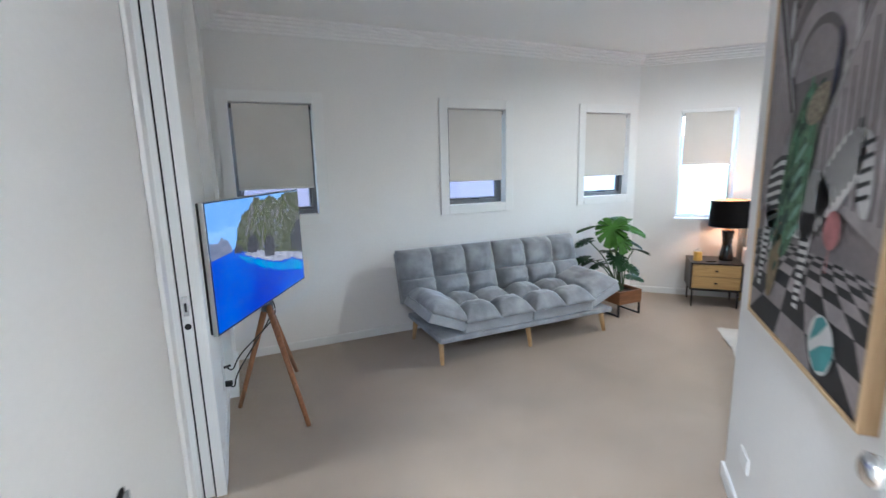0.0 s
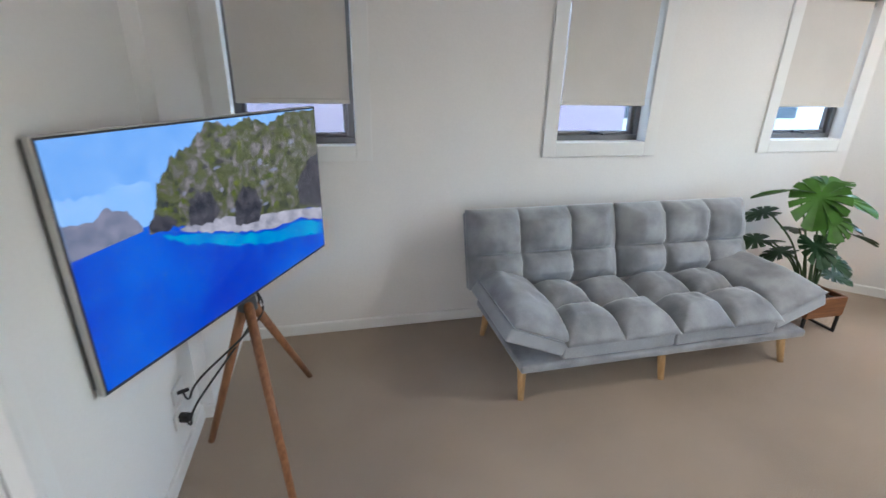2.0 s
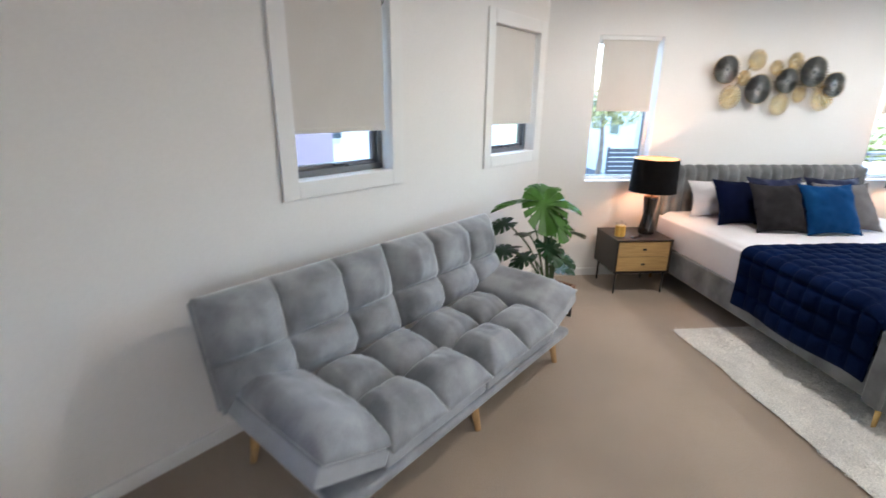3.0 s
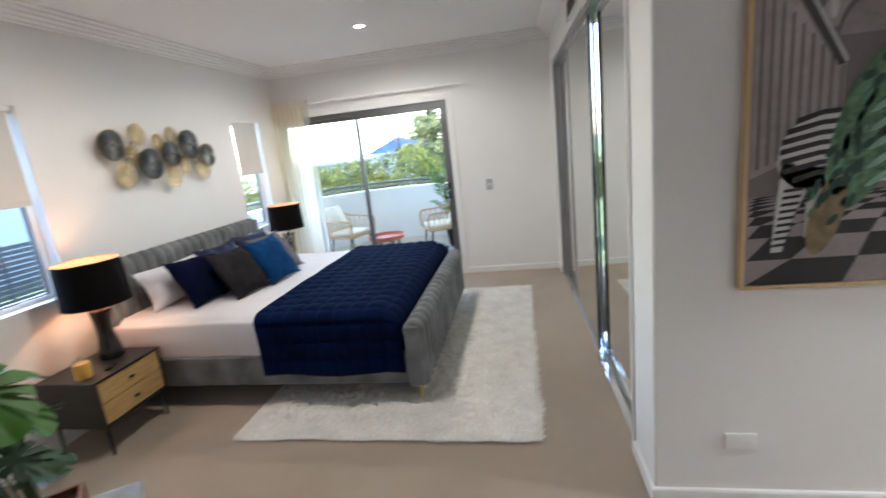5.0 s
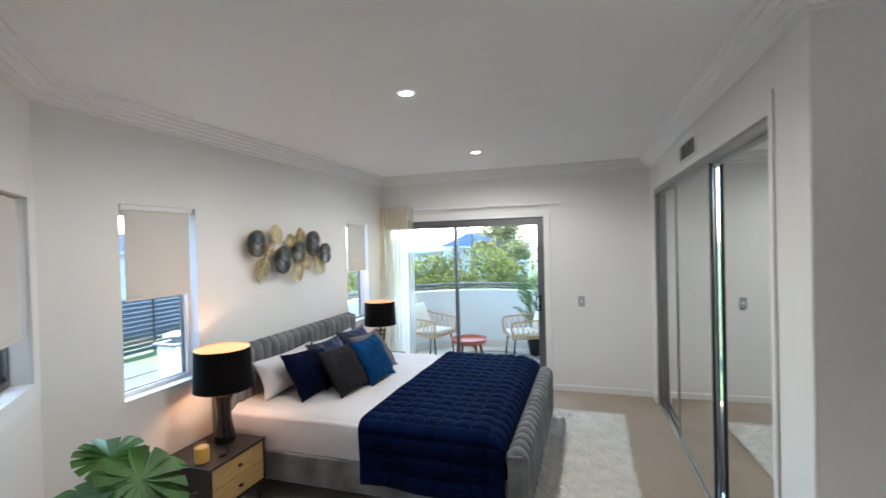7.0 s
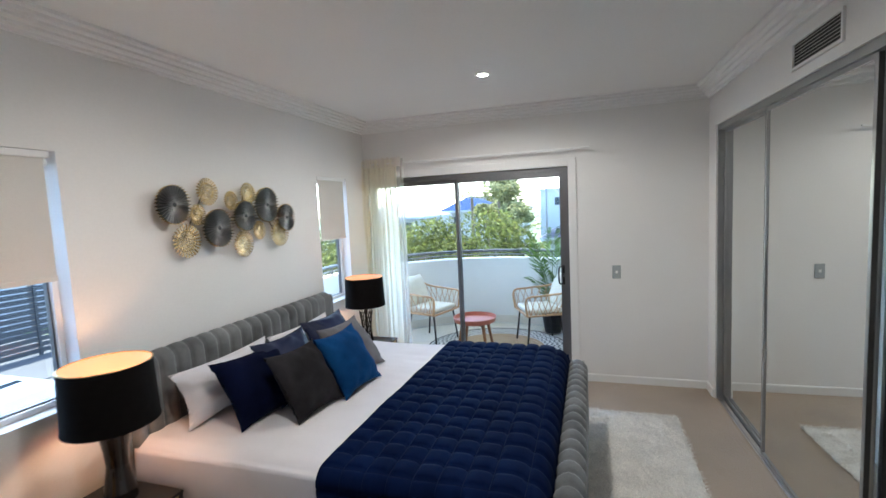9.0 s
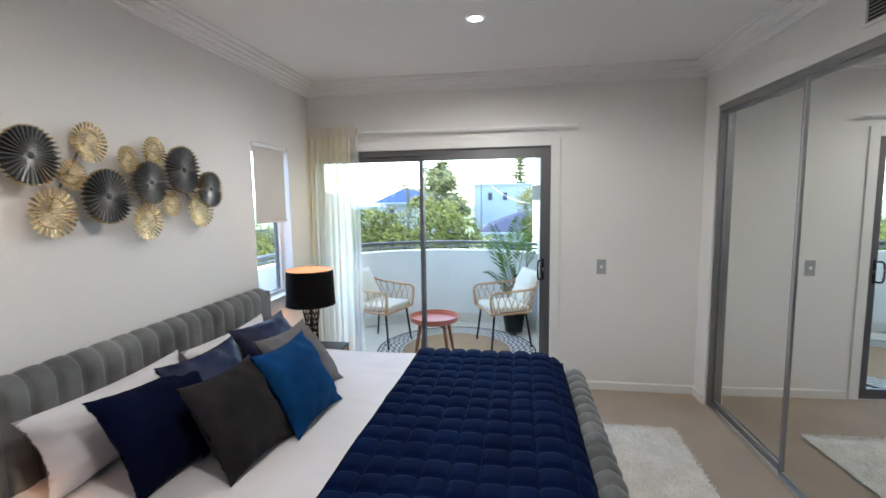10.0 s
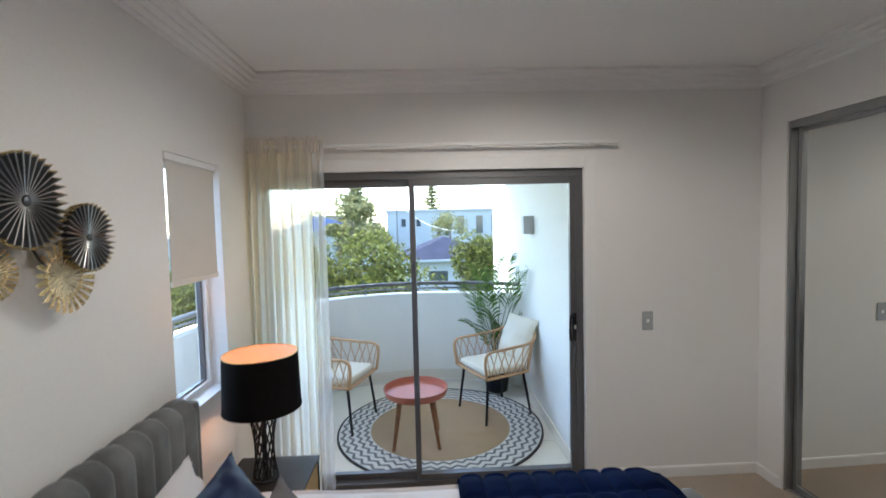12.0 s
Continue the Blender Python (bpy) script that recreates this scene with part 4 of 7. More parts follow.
# walls of the arcade with columns
paint("side_wall", [[(0, 0.32), (0.30, 0.42), (0.30, 0.62), (0, 0.98)]], "art_light2", 7)
paint("side_wall", [[(1, 0.32), (0.56, 0.42), (0.56, 0.56), (1, 0.96)]], "art_light2", 7)
cols = []
for k in range(9):
    x = 0.02 + 0.033 * k
    h = 0.86 - 0.9 * x
    cols.append([(x, 0.34 + x * 0.3), (x + 0.010, 0.34 + x * 0.3), (x + 0.010, h), (x, h)])
    x2 = 0.97 - 0.046 * k
    h2 = 0.88 - 0.82 * (1 - x2)
    cols.append([(x2, 0.36 + (1 - x2) * 0.14), (x2 + 0.012, 0.36 + (1 - x2) * 0.14), (x2 + 0.012, h2), (x2, h2)])
paint("column", cols, "art_mid", 8)
paint("opening", [disc2(x, z, w, hh, 20) for x, z, w, hh in ((0.19, 0.86, 0.02, 0.05), (0.25, 0.76, 0.013, 0.036), (0.93, 0.965, 0.03, 0.05), (0.81, 0.84, 0.02, 0.062), (0.735, 0.75, 0.012, 0.045), (0.68, 0.68, 0.009, 0.035))], "art_white", 9)
paint("beam", [[(0.0, 0.965), (0.03, 0.985), (0.30, 0.61), (0.275, 0.605)], [(0.99, 0.93), (0.99, 0.975), (0.60, 0.56), (0.585, 0.565)]], "art_dark", 10)
paint("beam_edge", [[(0.03, 0.985), (0.042, 0.985), (0.305, 0.62), (0.30, 0.61)], [(0.99, 0.975), (0.99, 0.985), (0.60, 0.572), (0.60, 0.56)]], "art_white", 11)
# chequered floor in perspective
def floor_pt(i, j):
    dep = 1 / (1 + 0.55 * j)
    return (0.42 + (i - 4.2) * 0.36 * dep + 0.02 * j, 0.335 - 0.40 * dep)


dark, pale = [], []
for i in range(-6, 18):
    for j in range(0, 9):
        q = clip01([floor_pt(i, j), floor_pt(i + 1, j), floor_pt(i + 1, j + 1), floor_pt(i, j + 1)])
        if max(p[0] for p in q) - min(p[0] for p in q) > 0.004 and max(p[1] for p in q) - min(p[1] for p in q) > 0.002:
            (dark if (i + j) % 2 else pale).append(q)
paint("floor_tile", pale, "art_light", 7)
paint("floor_tile", dark, "art_black", 8)
# plain shapes standing on it
paint("white_shape", [disc2(0.235, 0.385, 0.145, 0.105, 40, turn=0.25), disc2(0.50, 0.375, 0.19, 0.085, 40, turn=0.12), disc2(0.735, 0.450, 0.155, 0.068, 40, turn=0.50), disc2(0.885, 0.455, 0.040, 0.085, 30, turn=0.25),
                      [(0.085, 0.10), (0.125, 0.10), (0.155, 0.20), (0.24, 0.34), (0.11, 0.36), (0.095, 0.22)], [(0.20, 0.14), (0.235, 0.14), (0.255, 0.24), (0.29, 0.34), (0.20, 0.34)],
                      [(0.50, 0.115), (0.545, 0.115), (0.565, 0.22), (0.62, 0.36), (0.49, 0.36), (0.51, 0.22)]], "art_white", 12, "rounded white shape with black bands")
bands = []
for k in range(7):
    z, q = 0.300 + 0.027 * k, 0.135 * math.sqrt(max(0.05, 1 - ((k - 3) / 3.9) ** 2))
    bands.append([(0.235 - q, z), (0.235, z + 0.020), (0.235 + q, z + 0.022), (0.235 + q, z + 0.035), (0.235, z + 0.034), (0.235 - q, z + 0.016)])
for k in range(10):
    x = 0.375 + 0.031 * k
    q = 0.080 * math.sqrt(max(0.05, 1 - ((x - 0.50) / 0.19) ** 2))
    bands.append([(x + 0.012, 0.372 - q), (x + 0.026, 0.372 - q), (x + 0.016, 0.385), (x + 0.024, 0.385 + q), (x + 0.006, 0.385 + q), (x, 0.385)])
for k in range(8):
    x = 0.635 + 0.028 * k
    m0 = 0.450 + 0.55 * (x - 0.735)
    bands.append([(x, m0 - 0.050), (x + 0.012, m0 - 0.045), (x + 0.004, m0 + 0.062), (x - 0.012, m0 + 0.056)])
for k in range(5):
    bands.append([(0.850, 0.40 + 0.026 * k), (0.915, 0.412 + 0.026 * k), (0.915, 0.421 + 0.026 * k), (0.850, 0.411 + 0.026 * k)])
for k in range(9):
    z = 0.115 + 0.020 * k
    bands.append([(0.088 + 0.004 * k, z), (0.140 + 0.006 * k, z + 0.004), (0.140 + 0.006 * k, z + 0.013), (0.088 + 0.004 * k, z + 0.009)])
    bands.append([(0.503, z + 0.01), (0.555 + 0.003 * k, z + 0.014), (0.555 + 0.003 * k, z + 0.023), (0.503, z + 0.019)])
paint("black_band", bands, "art_black", 13)
paint("green_shape", [disc2(0.40, 0.44, 0.115, 0.24, 40, turn=-0.42)], "art_green", 14, "long mottled green shape")
feathers = []
rr = random.Random(4)
for k in range(70):
    t = rr.random()
    cx, cz = 0.50 - 0.24 * t + rr.uniform(-0.075, 0.075), 0.63 - 0.42 * t + rr.uniform(-0.04, 0.04)
    feathers.append(disc2(cx, cz, 0.011, 0.024, 8, turn=-0.6 + rr.uniform(-0.5, 0.5)))
paint("green_fleck", feathers[:36], "art_green2", 15)
paint("dark_fleck", feathers[36:], "art_green3", 16)
paint("pale_stroke", [disc2(0.44, 0.50 - 0.05 * k, 0.055, 0.010, 14, turn=0.45) for k in range(5)], "art_mint", 17)
paint("ochre_shape", [disc2(0.27, 0.20, 0.055, 0.12, 30, turn=-0.35)], "art_ochre", 15)
paint("speckled_shape", [disc2(0.545, 0.61, 0.10, 0.042, 30, turn=0.2)], "art_ochre2", 18)
paint("navy_shape", [[(0.615, 0.60), (0.66, 0.63), (0.665, 0.70), (0.655, 0.76), (0.635, 0.76), (0.64, 0.70)]], "art_navy", 19)
paint("pink_shape", [disc2(0.745, 0.335, 0.055, 0.042, 24, turn=0.2), [(0.73, 0.24), (0.738, 0.24), (0.745, 0.30), (0.735, 0.30)]], "art_pink", 18)
paint("horn_shape", [[(0.84, 0.515), (0.87, 0.535), (0.945, 0.575)]], "art_ochre", 18)
ball = disc2(0.765, 0.085, 0.088, 0.066, 36)
paint("ball", [ball], "art_white", 18, "beach ball in white and teal")
paint("ball_panel", [[(0.69, 0.075), (0.75, 0.105), (0.80, 0.14), (0.765, 0.15), (0.72, 0.135)], [(0.70, 0.05), (0.77, 0.085), (0.85, 0.105), (0.853, 0.08), (0.82, 0.04), (0.75, 0.020)]], "art_teal", 19)

sock = thing("power_outlet", pose(PX - 0.0005, 2.21, 0.30, 0, 0, -90), "white double power outlet low on the wall", "power outlet")
part("cover", box(-0.058, 0.058, -0.010, 0, -0.036, 0.036, 0.003), "white_plastic", sock)
for s in (-0.028, 0.028):
    part("socket", box(s - 0.016, s + 0.016, -0.0112, -0.0100, -0.018, 0.010, 0.0005), "trim", sock)

# ---- television on its tripod ----
TVP = Vector((-1.607, 2.425, 0))
TVA = math.degrees(math.atan2(3.017 - 1.829, -1.795 + 1.423))   # along the screen
tv = thing("television", pose(TVP.x, TVP.y, 0, 0, 0, TVA), "large flat television showing a blue bay below cliffs", "television")
TW, T0, T1 = 0.628, 0.705, 1.41
part("body", box(-TW, TW, 0.004, 0.030, T0, T1, 0.004), "tv_frame", tv)
part("back_shell", box(-TW + 0.006, TW - 0.006, 0.030, 0.060, T0 + 0.006, T1 - 0.006, 0.010), "tv_back", tv)
part("bezel", box(-TW + 0.004, TW - 0.004, 0.0022, 0.0042, T0 + 0.004, T1 - 0.004), "tv_back", tv)
SW, S0, S1 = TW - 0.010, T0 + 0.014, T1 - 0.010


def screen(name, pts, mat, level):
    pts = [(x / (1.74 - 0.74 * x), z) for x, z in pts]
    bm = flat([(-SW + x * 2 * SW, 0.0018 - 0.0003 * level, S0 + z * (S1 - S0)) for x, z in pts])
    bmesh.ops.triangulate(bm, faces=bm.faces)
    return part(name, bm, mat, tv)


rr = random.Random(9)


def ridge(pts, rough, n=7):
    out = []
    for (x0, z0), (x1, z1) in zip(pts, pts[1:]):
        for k in range(n):
            t = k / n
            out.append((x0 + (x1 - x0) * t, min(1.0, z0 + (z1 - z0) * t + rr.uniform(-rough, rough))))
    return out + [pts[-1]]


screen("sky_image", [(0, 0.55), (1, 0.55), (1, 1), (0, 1)], "tv_sky", 0)
screen("cloud_image", ridge([(0, 0.80), (0.12, 0.775), (0.22, 0.80), (0.33, 0.78)], 0.012) + [(0.33, 0.60), (0, 0.60)], "tv_cloud", 1)
screen("sea_image", [(0, 0), (1, 0), (1, 0.60), (0, 0.60)], "tv_sea", 2)
screen("far_hills_image", ridge([(0, 0.70), (0.10, 0.685), (0.16, 0.72), (0.23, 0.685), (0.27, 0.61)], 0.008) + [(0.27, 0.585), (0, 0.565)], "tv_hills", 3)
screen("cliff_image", ridge([(0.29, 0.60), (0.33, 0.66), (0.35, 0.76), (0.42, 0.86), (0.50, 0.91), (0.57, 1.0), (0.66, 0.96), (0.72, 1.0), (0.80, 0.94), (0.88, 1.0), (1.0, 1.0)], 0.014)
       + ridge([(1.0, 0.30), (0.86, 0.38), (0.74, 0.42), (0.62, 0.46), (0.50, 0.51), (0.38, 0.56), (0.29, 0.56)], 0.008), "tv_cliff", 4)
screen("shore_image", ridge([(0.47, 0.545), (0.60, 0.50), (0.72, 0.44), (0.86, 0.385), (1.0, 0.30)], 0.006) + ridge([(1.0, 0.20), (0.90, 0.30), (0.76, 0.33), (0.62, 0.40), (0.50, 0.47), (0.40, 0.535)], 0.01), "tv_sand", 5)
screen("shallows_image", ridge([(0.33, 0.53), (0.50, 0.47), (0.64, 0.38), (0.78, 0.30), (0.90, 0.27), (1.0, 0.19)], 0.01) + ridge([(1.0, 0.10), (0.90, 0.17), (0.76, 0.24), (0.60, 0.34), (0.46, 0.43), (0.36, 0.50)], 0.015), "tv_turq", 6)
for k in range(70):
    q = rr.random()
    cx = 0.36 + 0.62 * q
    lo, hi = 0.56 - 0.26 * max(0, q - 0.05), min(0.97, 0.66 + 0.75 * q)
    cz = lo + (hi - lo) * rr.uniform(0.06, 0.96)
    w, h = rr.uniform(0.006, 0.018), rr.uniform(0.006, 0.022)
    blob = [(min(0.999, cx + w * math.cos(a) * rr.uniform(0.5, 1.2)), min(0.995, cz + h * math.sin(a) * rr.uniform(0.5, 1.2))) for a in (0.785 * j for j in range(8))]
    tagged(screen("crag_image", blob, ("tv_moss", "tv_hills", "tv_rock", "tv_moss", "tv_rock")[k % 5], 4.3 + 0.005 * k), kind="stuff")
for pts in ([(0.62, 0.44), (0.63, 0.56), (0.67, 0.64), (0.72, 0.60), (0.74, 0.50), (0.72, 0.41), (0.66, 0.42)], [(0.90, 0.40), (0.90, 0.54), (0.95, 0.66), (1.0, 0.70), (1.0, 0.30), (0.94, 0.36)], [(0.29, 0.60), (0.32, 0.64), (0.36, 0.62), (0.40, 0.57), (0.36, 0.55), (0.30, 0.56)], [(0.44, 0.53), (0.45, 0.62), (0.49, 0.69), (0.54, 0.66), (0.57, 0.56), (0.53, 0.51)]):
    screen("rock_image", ridge(pts + [pts[0]], 0.010, 4)[:-1], "tv_rock", 7)

tri = thing("tripod_stand", pose(0, 0, 0), "three-legged walnut television stand", "tv stand")
apex = Vector((-1.655, 2.44, 0.70))
for k, f in enumerate(((-1.220, 2.229), (-1.807, 2.267), (-1.797, 2.841))):
    foot = Vector((*f, 0.0))
    part("leg", rod(foot, apex + (foot - apex) * 0.03, 0.014, 0.021, 16), "walnut", tri, smooth=True)
bm = rod(apex + Vector((0, 0, -0.06)), apex + Vector((0, 0, 0.06)), 0.04, 0.03, 20)
part("hub", bm, "gunmetal", tri, "grey metal hub")
part("pole", rod(apex, apex + Vector((-0.0, 0.0, 0.42)), 0.018, n=16), "gunmetal", tri)
bkt = pose(TVP.x, TVP.y, 0, 0, 0, TVA)
part("bracket", box(-0.15, 0.15, 0.060, 0.075, 0.86, 1.15, 0.003, m=bkt), "gunmetal", tri)

for k, (u0, z0) in enumerate(((2.81, 0.327), (2.775, 0.228))):
    a = un(LU + 0.02, u0 + 0.02)
    c = curve_pts([(a[0], a[1], z0), (a[0] + 0.07, a[1] - 0.01, z0 - 0.005), (a[0] + 0.13 - 0.03 * k, a[1] + 0.02, z0 + 0.10), (-1.66 - 0.03 * k, 2.50, 0.58), (-1.66, 2.47, 0.76)], 10)
    cb = thing("power_cable" if k else "aerial_cable", pose(0, 0, 0), "black cable from the television to the wall outlet", "cable")
    part("lead", tube(c, 0.0045, 8), "cable", cb, smooth=True)
    part("plug", box(-0.016, 0.016, 0.0, 0.045, -0.016, 0.016, 0.005, m=pose(*un(LU + 0.008, u0 + 0.01), z0, 0, 0, -60)) if k else rod((*un(LU + 0.008, u0), z0), (a[0] + 0.02, a[1] + 0.02, z0), 0.008, n=10), "cable", cb)
for u0, z0 in ((2.83, 0.327), (2.795, 0.228)):
    so = thing("power_outlet", UN @ pose(LU + 0.0005, u0, z0, 0, 0, 90), "white wall outlet with a lead plugged in", "power outlet")
    part("cover", box(-0.058, 0.058, -0.010, 0, -0.034, 0.034, 0.003), "white_plastic", so)

# ---- sofa bed ----
SU, SN = 2.635, 2.80
sofa = thing("sofa_bed", UN @ pose(SU, SN, 0), "grey tufted velvet sofa bed with folded side arms on oak legs", "sofa")
part("platform", box(-0.87, 0.87, 0.0, 0.74, 0.195, 0.24, 0.012), "sofa", sofa)
for s in (-0.825, 0.0, 0.815):
    part("leg", rod((s * 1.012, 0.055, 0.0), (s, 0.10, 0.197), 0.016, 0.026, 16), "oak", sofa, smooth=True)
    part("leg", rod((s * 1.012, 0.70, 0.0), (s, 0.65, 0.197), 0.016, 0.026, 16), "oak", sofa, smooth=True)


def tufts(x, cells, depth):
    """Height of a padded row, 0 at its seams."""
    for a, b in zip(cells, cells[1:]):
        if a <= x <= b:
            q = 2 * (x - a) / (b - a) - 1
            return depth * (1 - abs(q) ** 3.2) ** 0.55
    return 0.0


def padded(w0, w1, d0, d1, h0, h1, cols, rows, puff, name, m, parent, mat, front=None, n=(84, 66)):
    """A padded slab: base at h0, seams on top at h1, tufts rising by puff."""
    def top(s, t):
        x, y = w0 + s * (w1 - w0), d0 + t * (d1 - d0)
        e = min(soft(min(1, 7 * s), 0.5), soft(min(1, 7 * (1 - s)), 0.5), soft(min(1, 6 * t), 0.5), soft(min(1, 6 * (1 - t)), 0.5))
        hgt = tufts(x, cols, 1) * tufts(y, rows, 1)
        fold = 0.007 * noise.noise(Vector((x * 22, y * 7, 11))) + 0.006 * noise.noise(Vector((x * 7, y * 24, 5)))
        crease = fold * hgt * (1 - hgt) * 4 + 0.009 * noise.noise(Vector((x * 9, y * 9, 3))) + 0.004 * noise.noise(Vector((x * 26, y * 15, 7)))
        bulge = 0.022 * (1 - abs(2 * t - 1) ** 2)
        return (x + 0.008 * (2 * s - 1) * bulge * 20, y, h0 + (h1 - h0) * (0.55 + 0.45 * e) + puff * hgt * (0.35 + 0.65 * e) + crease * e)
    bm = sheet(top, *n)
    bm.verts.ensure_lookup_table()
    rim = [e for e in bm.edges if e.is_boundary]
    ext = bmesh.ops.extrude_edge_only(bm, edges=rim)["geom"]
    for v in ext:
        if isinstance(v, bmesh.types.BMVert):
            # the lower edge tucks in under the padding
            v.co = Vector((v.co.x + (0.022 if v.co.x < (w0 + w1) / 2 else -0.022), v.co.y + (0.022 if v.co.y < (d0 + d1) / 2 else -0.022), h0))
    bmesh.ops.holes_fill(bm, edges=[e for e in bm.edges if e.is_boundary])
    bmesh.ops.recalc_face_normals(bm, faces=bm.faces)
    bm.transform(m)
    return part(name, bm, mat, parent, smooth=True)


for sg in (-1, 1):
    a, b = (0.004, 0.65) if sg > 0 else (-0.65, -0.004)
    cols = [a, (a + b) / 2, b]
    part("seat_base", box(a, b, 0.012, 0.62, 0.241, 0.335, 0.012), "sofa_side", sofa, "velvet seat side, coloured lighter where it catches light")
    padded(a, b, -0.004, 0.60, 0.33, 0.345, cols, [-0.004, 0.29, 0.60], 0.115, "seat_cushion", pose(0, -0.022, 0), sofa, "sofa")
    c, d = (0.004, 0.972) if sg > 0 else (-0.972, -0.004)
    bcols = [c + (d - c) * k / 3 for k in range(4)]
    # the back leans against the wall side
    mb = pose(0, 0.635, 0.365, 72, 0, 0)
    padded(c, d, 0.0, 0.475, 0.0, 0.085, bcols, [0.0, 0.20, 0.475], 0.090, "backrest", mb, sofa, "sofa")
    # folding arm, hinged at the seat's end
    ma = pose(0.655 * sg, -0.005, 0.262, 0, -22 * sg, 0)
    w0, w1 = (0.0, 0.335) if sg > 0 else (-0.335, 0.0)
    padded(w0, w1, 0.0, 0.66, 0.075, 0.115, [w0, w1], [0.0, 0.66], 0.085, "armrest", ma, sofa, "sofa", n=(22, 30))
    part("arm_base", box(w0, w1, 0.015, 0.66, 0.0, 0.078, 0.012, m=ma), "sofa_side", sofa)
part("back_shell", box(-0.965, 0.965, 0.0, 0.46, -0.035, 0.005, 0.012, m=pose(0, 0.635, 0.365, 72)), "sofa", sofa)

# ---- monstera in a planter ----
PL = UN @ pose(3.99, 3.20, 0)
pot = thing("planter_box", PL, "square timber planter on a black metal stand", "planter")
for x0, x1, y0, y1 in ((-0.15, 0.15, -0.15, -0.13), (-0.15, 0.15, 0.13, 0.15), (-0.15, -0.13, -0.13, 0.13), (0.13, 0.15, -0.13, 0.13)):
    part("side_panel", box(x0, x1, y0, y1, 0.13, 0.265, 0.003), "planter", pot)
part("base_panel", box(-0.13, 0.13, -0.13, 0.13, 0.13, 0.145), "planter", pot)
part("soil", box(-0.129, 0.129, -0.129, 0.129, 0.146, 0.235), "soil", pot)
for sx in (-0.14, 0.14):
    bm = box(sx - 0.008, sx + 0.008, -0.14, 0.14, 0.0, 0.014)
    box(sx - 0.008, sx + 0.008, -0.14, -0.124, 0.014, 0.129, bm=bm)
    box(sx - 0.008, sx + 0.008, 0.124, 0.14, 0.014, 0.129, bm=bm)
    part("stand_leg", bm, "black_metal", pot)


def monstera_leaf(size, rnd):
    """A heart-shaped blade with deep cuts; its tip lies along +x, its stalk at the origin."""
    bm = bmesh.new()
    n = 220
    out = []
    for k in range(n + 1):
        a = -math.pi + 2 * math.pi * k / n
        r = 0.56 * (1 - 0.22 * abs(a / math.pi) ** 2) + 0.10 * math.cos(a) ** 2 * (1 if abs(a) < 1.57 else 0.5)
        notch = 0.0
        for c, dp in ((0.42, 0.42), (0.86, 0.58), (1.30, 0.62), (1.78, 0.52), (2.26, 0.30)):
            w = 0.055
            d = abs(abs(a) - c - 0.03 * math.sin(c * 9 + size * 40))
            if d < w:
                notch = max(notch, dp * (1 - (d / w) ** 2) ** 0.7)
        if abs(a) > 2.80:
            notch = max(notch, 0.80 * (abs(a) - 2.80) / 0.34)
        r *= 1 - notch * rnd.uniform(0.92, 1.0)
        out.append((r * math.cos(a) * 1.15 + 0.20, r * math.sin(a)))
    mid = [bm.verts.new((0.20 * size, 0, 0))]
    vs = []
    for x, y in out[:-1]:
        z = -0.30 * (x - 0.1) ** 2 + 0.34 * abs(y) - 0.55 * y * y + 0.03 * math.sin(9 * y) * (x - 0.1)
        vs.append(bm.verts.new((x * size, y * size, z * size)))
    for k in range(n):
        bm.faces.new((mid[0], vs[k], vs[(k + 1) % n]))
    return bm


plant = thing("monstera_plant", PL, "green monstera with large split leaves", "plant")
rp = random.Random(21)
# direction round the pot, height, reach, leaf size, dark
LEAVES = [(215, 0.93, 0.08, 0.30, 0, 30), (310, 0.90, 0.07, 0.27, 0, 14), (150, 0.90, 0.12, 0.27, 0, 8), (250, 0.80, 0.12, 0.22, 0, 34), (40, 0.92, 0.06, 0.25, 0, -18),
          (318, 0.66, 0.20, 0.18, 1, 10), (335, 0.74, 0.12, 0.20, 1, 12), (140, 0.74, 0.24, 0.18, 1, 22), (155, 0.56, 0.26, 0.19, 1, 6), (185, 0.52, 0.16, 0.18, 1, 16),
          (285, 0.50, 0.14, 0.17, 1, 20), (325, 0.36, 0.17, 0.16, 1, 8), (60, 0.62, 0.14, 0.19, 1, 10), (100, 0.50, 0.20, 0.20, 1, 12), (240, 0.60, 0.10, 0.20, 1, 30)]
for az, hz, reach, size, dk, tilt in LEAVES:
    a = radians(az)
    tip = Vector((reach * math.cos(a) - 0.02, reach * math.sin(a) + 0.10, hz))
    base = Vector((0.03 * math.cos(a), 0.03 * math.sin(a), 0.22))
    mid = base.lerp(tip, 0.5) + Vector((0, 0, 0.06)) - Vector((math.cos(a), math.sin(a), 0)) * reach * 0.12
    st = part("stem", tube(curve_pts([base, mid, tip], 8), 0.0065, 6), "stem", plant, smooth=True)
    bm = monstera_leaf(size, rp)
    bm.transform(pose(*tip, 0, 0, 0) @ pose(0, 0, 0, rp.uniform(-12, 12), 0, az + rp.uniform(-25, 25)) @ pose(0, 0, 0, 0, tilt + rp.uniform(-6, 6), 0))
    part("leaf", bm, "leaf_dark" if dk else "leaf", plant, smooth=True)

hs = thing("light_switch", UN @ pose(LU + 0.0005, 0.445, 1.045, 0, 0, 90), "pale light switch with a dark edge beside the entry", "light switch")
part("cover", box(-0.04, 0.04, -0.012, -0.006, -0.06, 0.06, 0.002), "plate", hs)
part("surround", box(-0.044, 0.044, -0.006, 0, -0.064, 0.064, 0.002), "black_metal", hs)


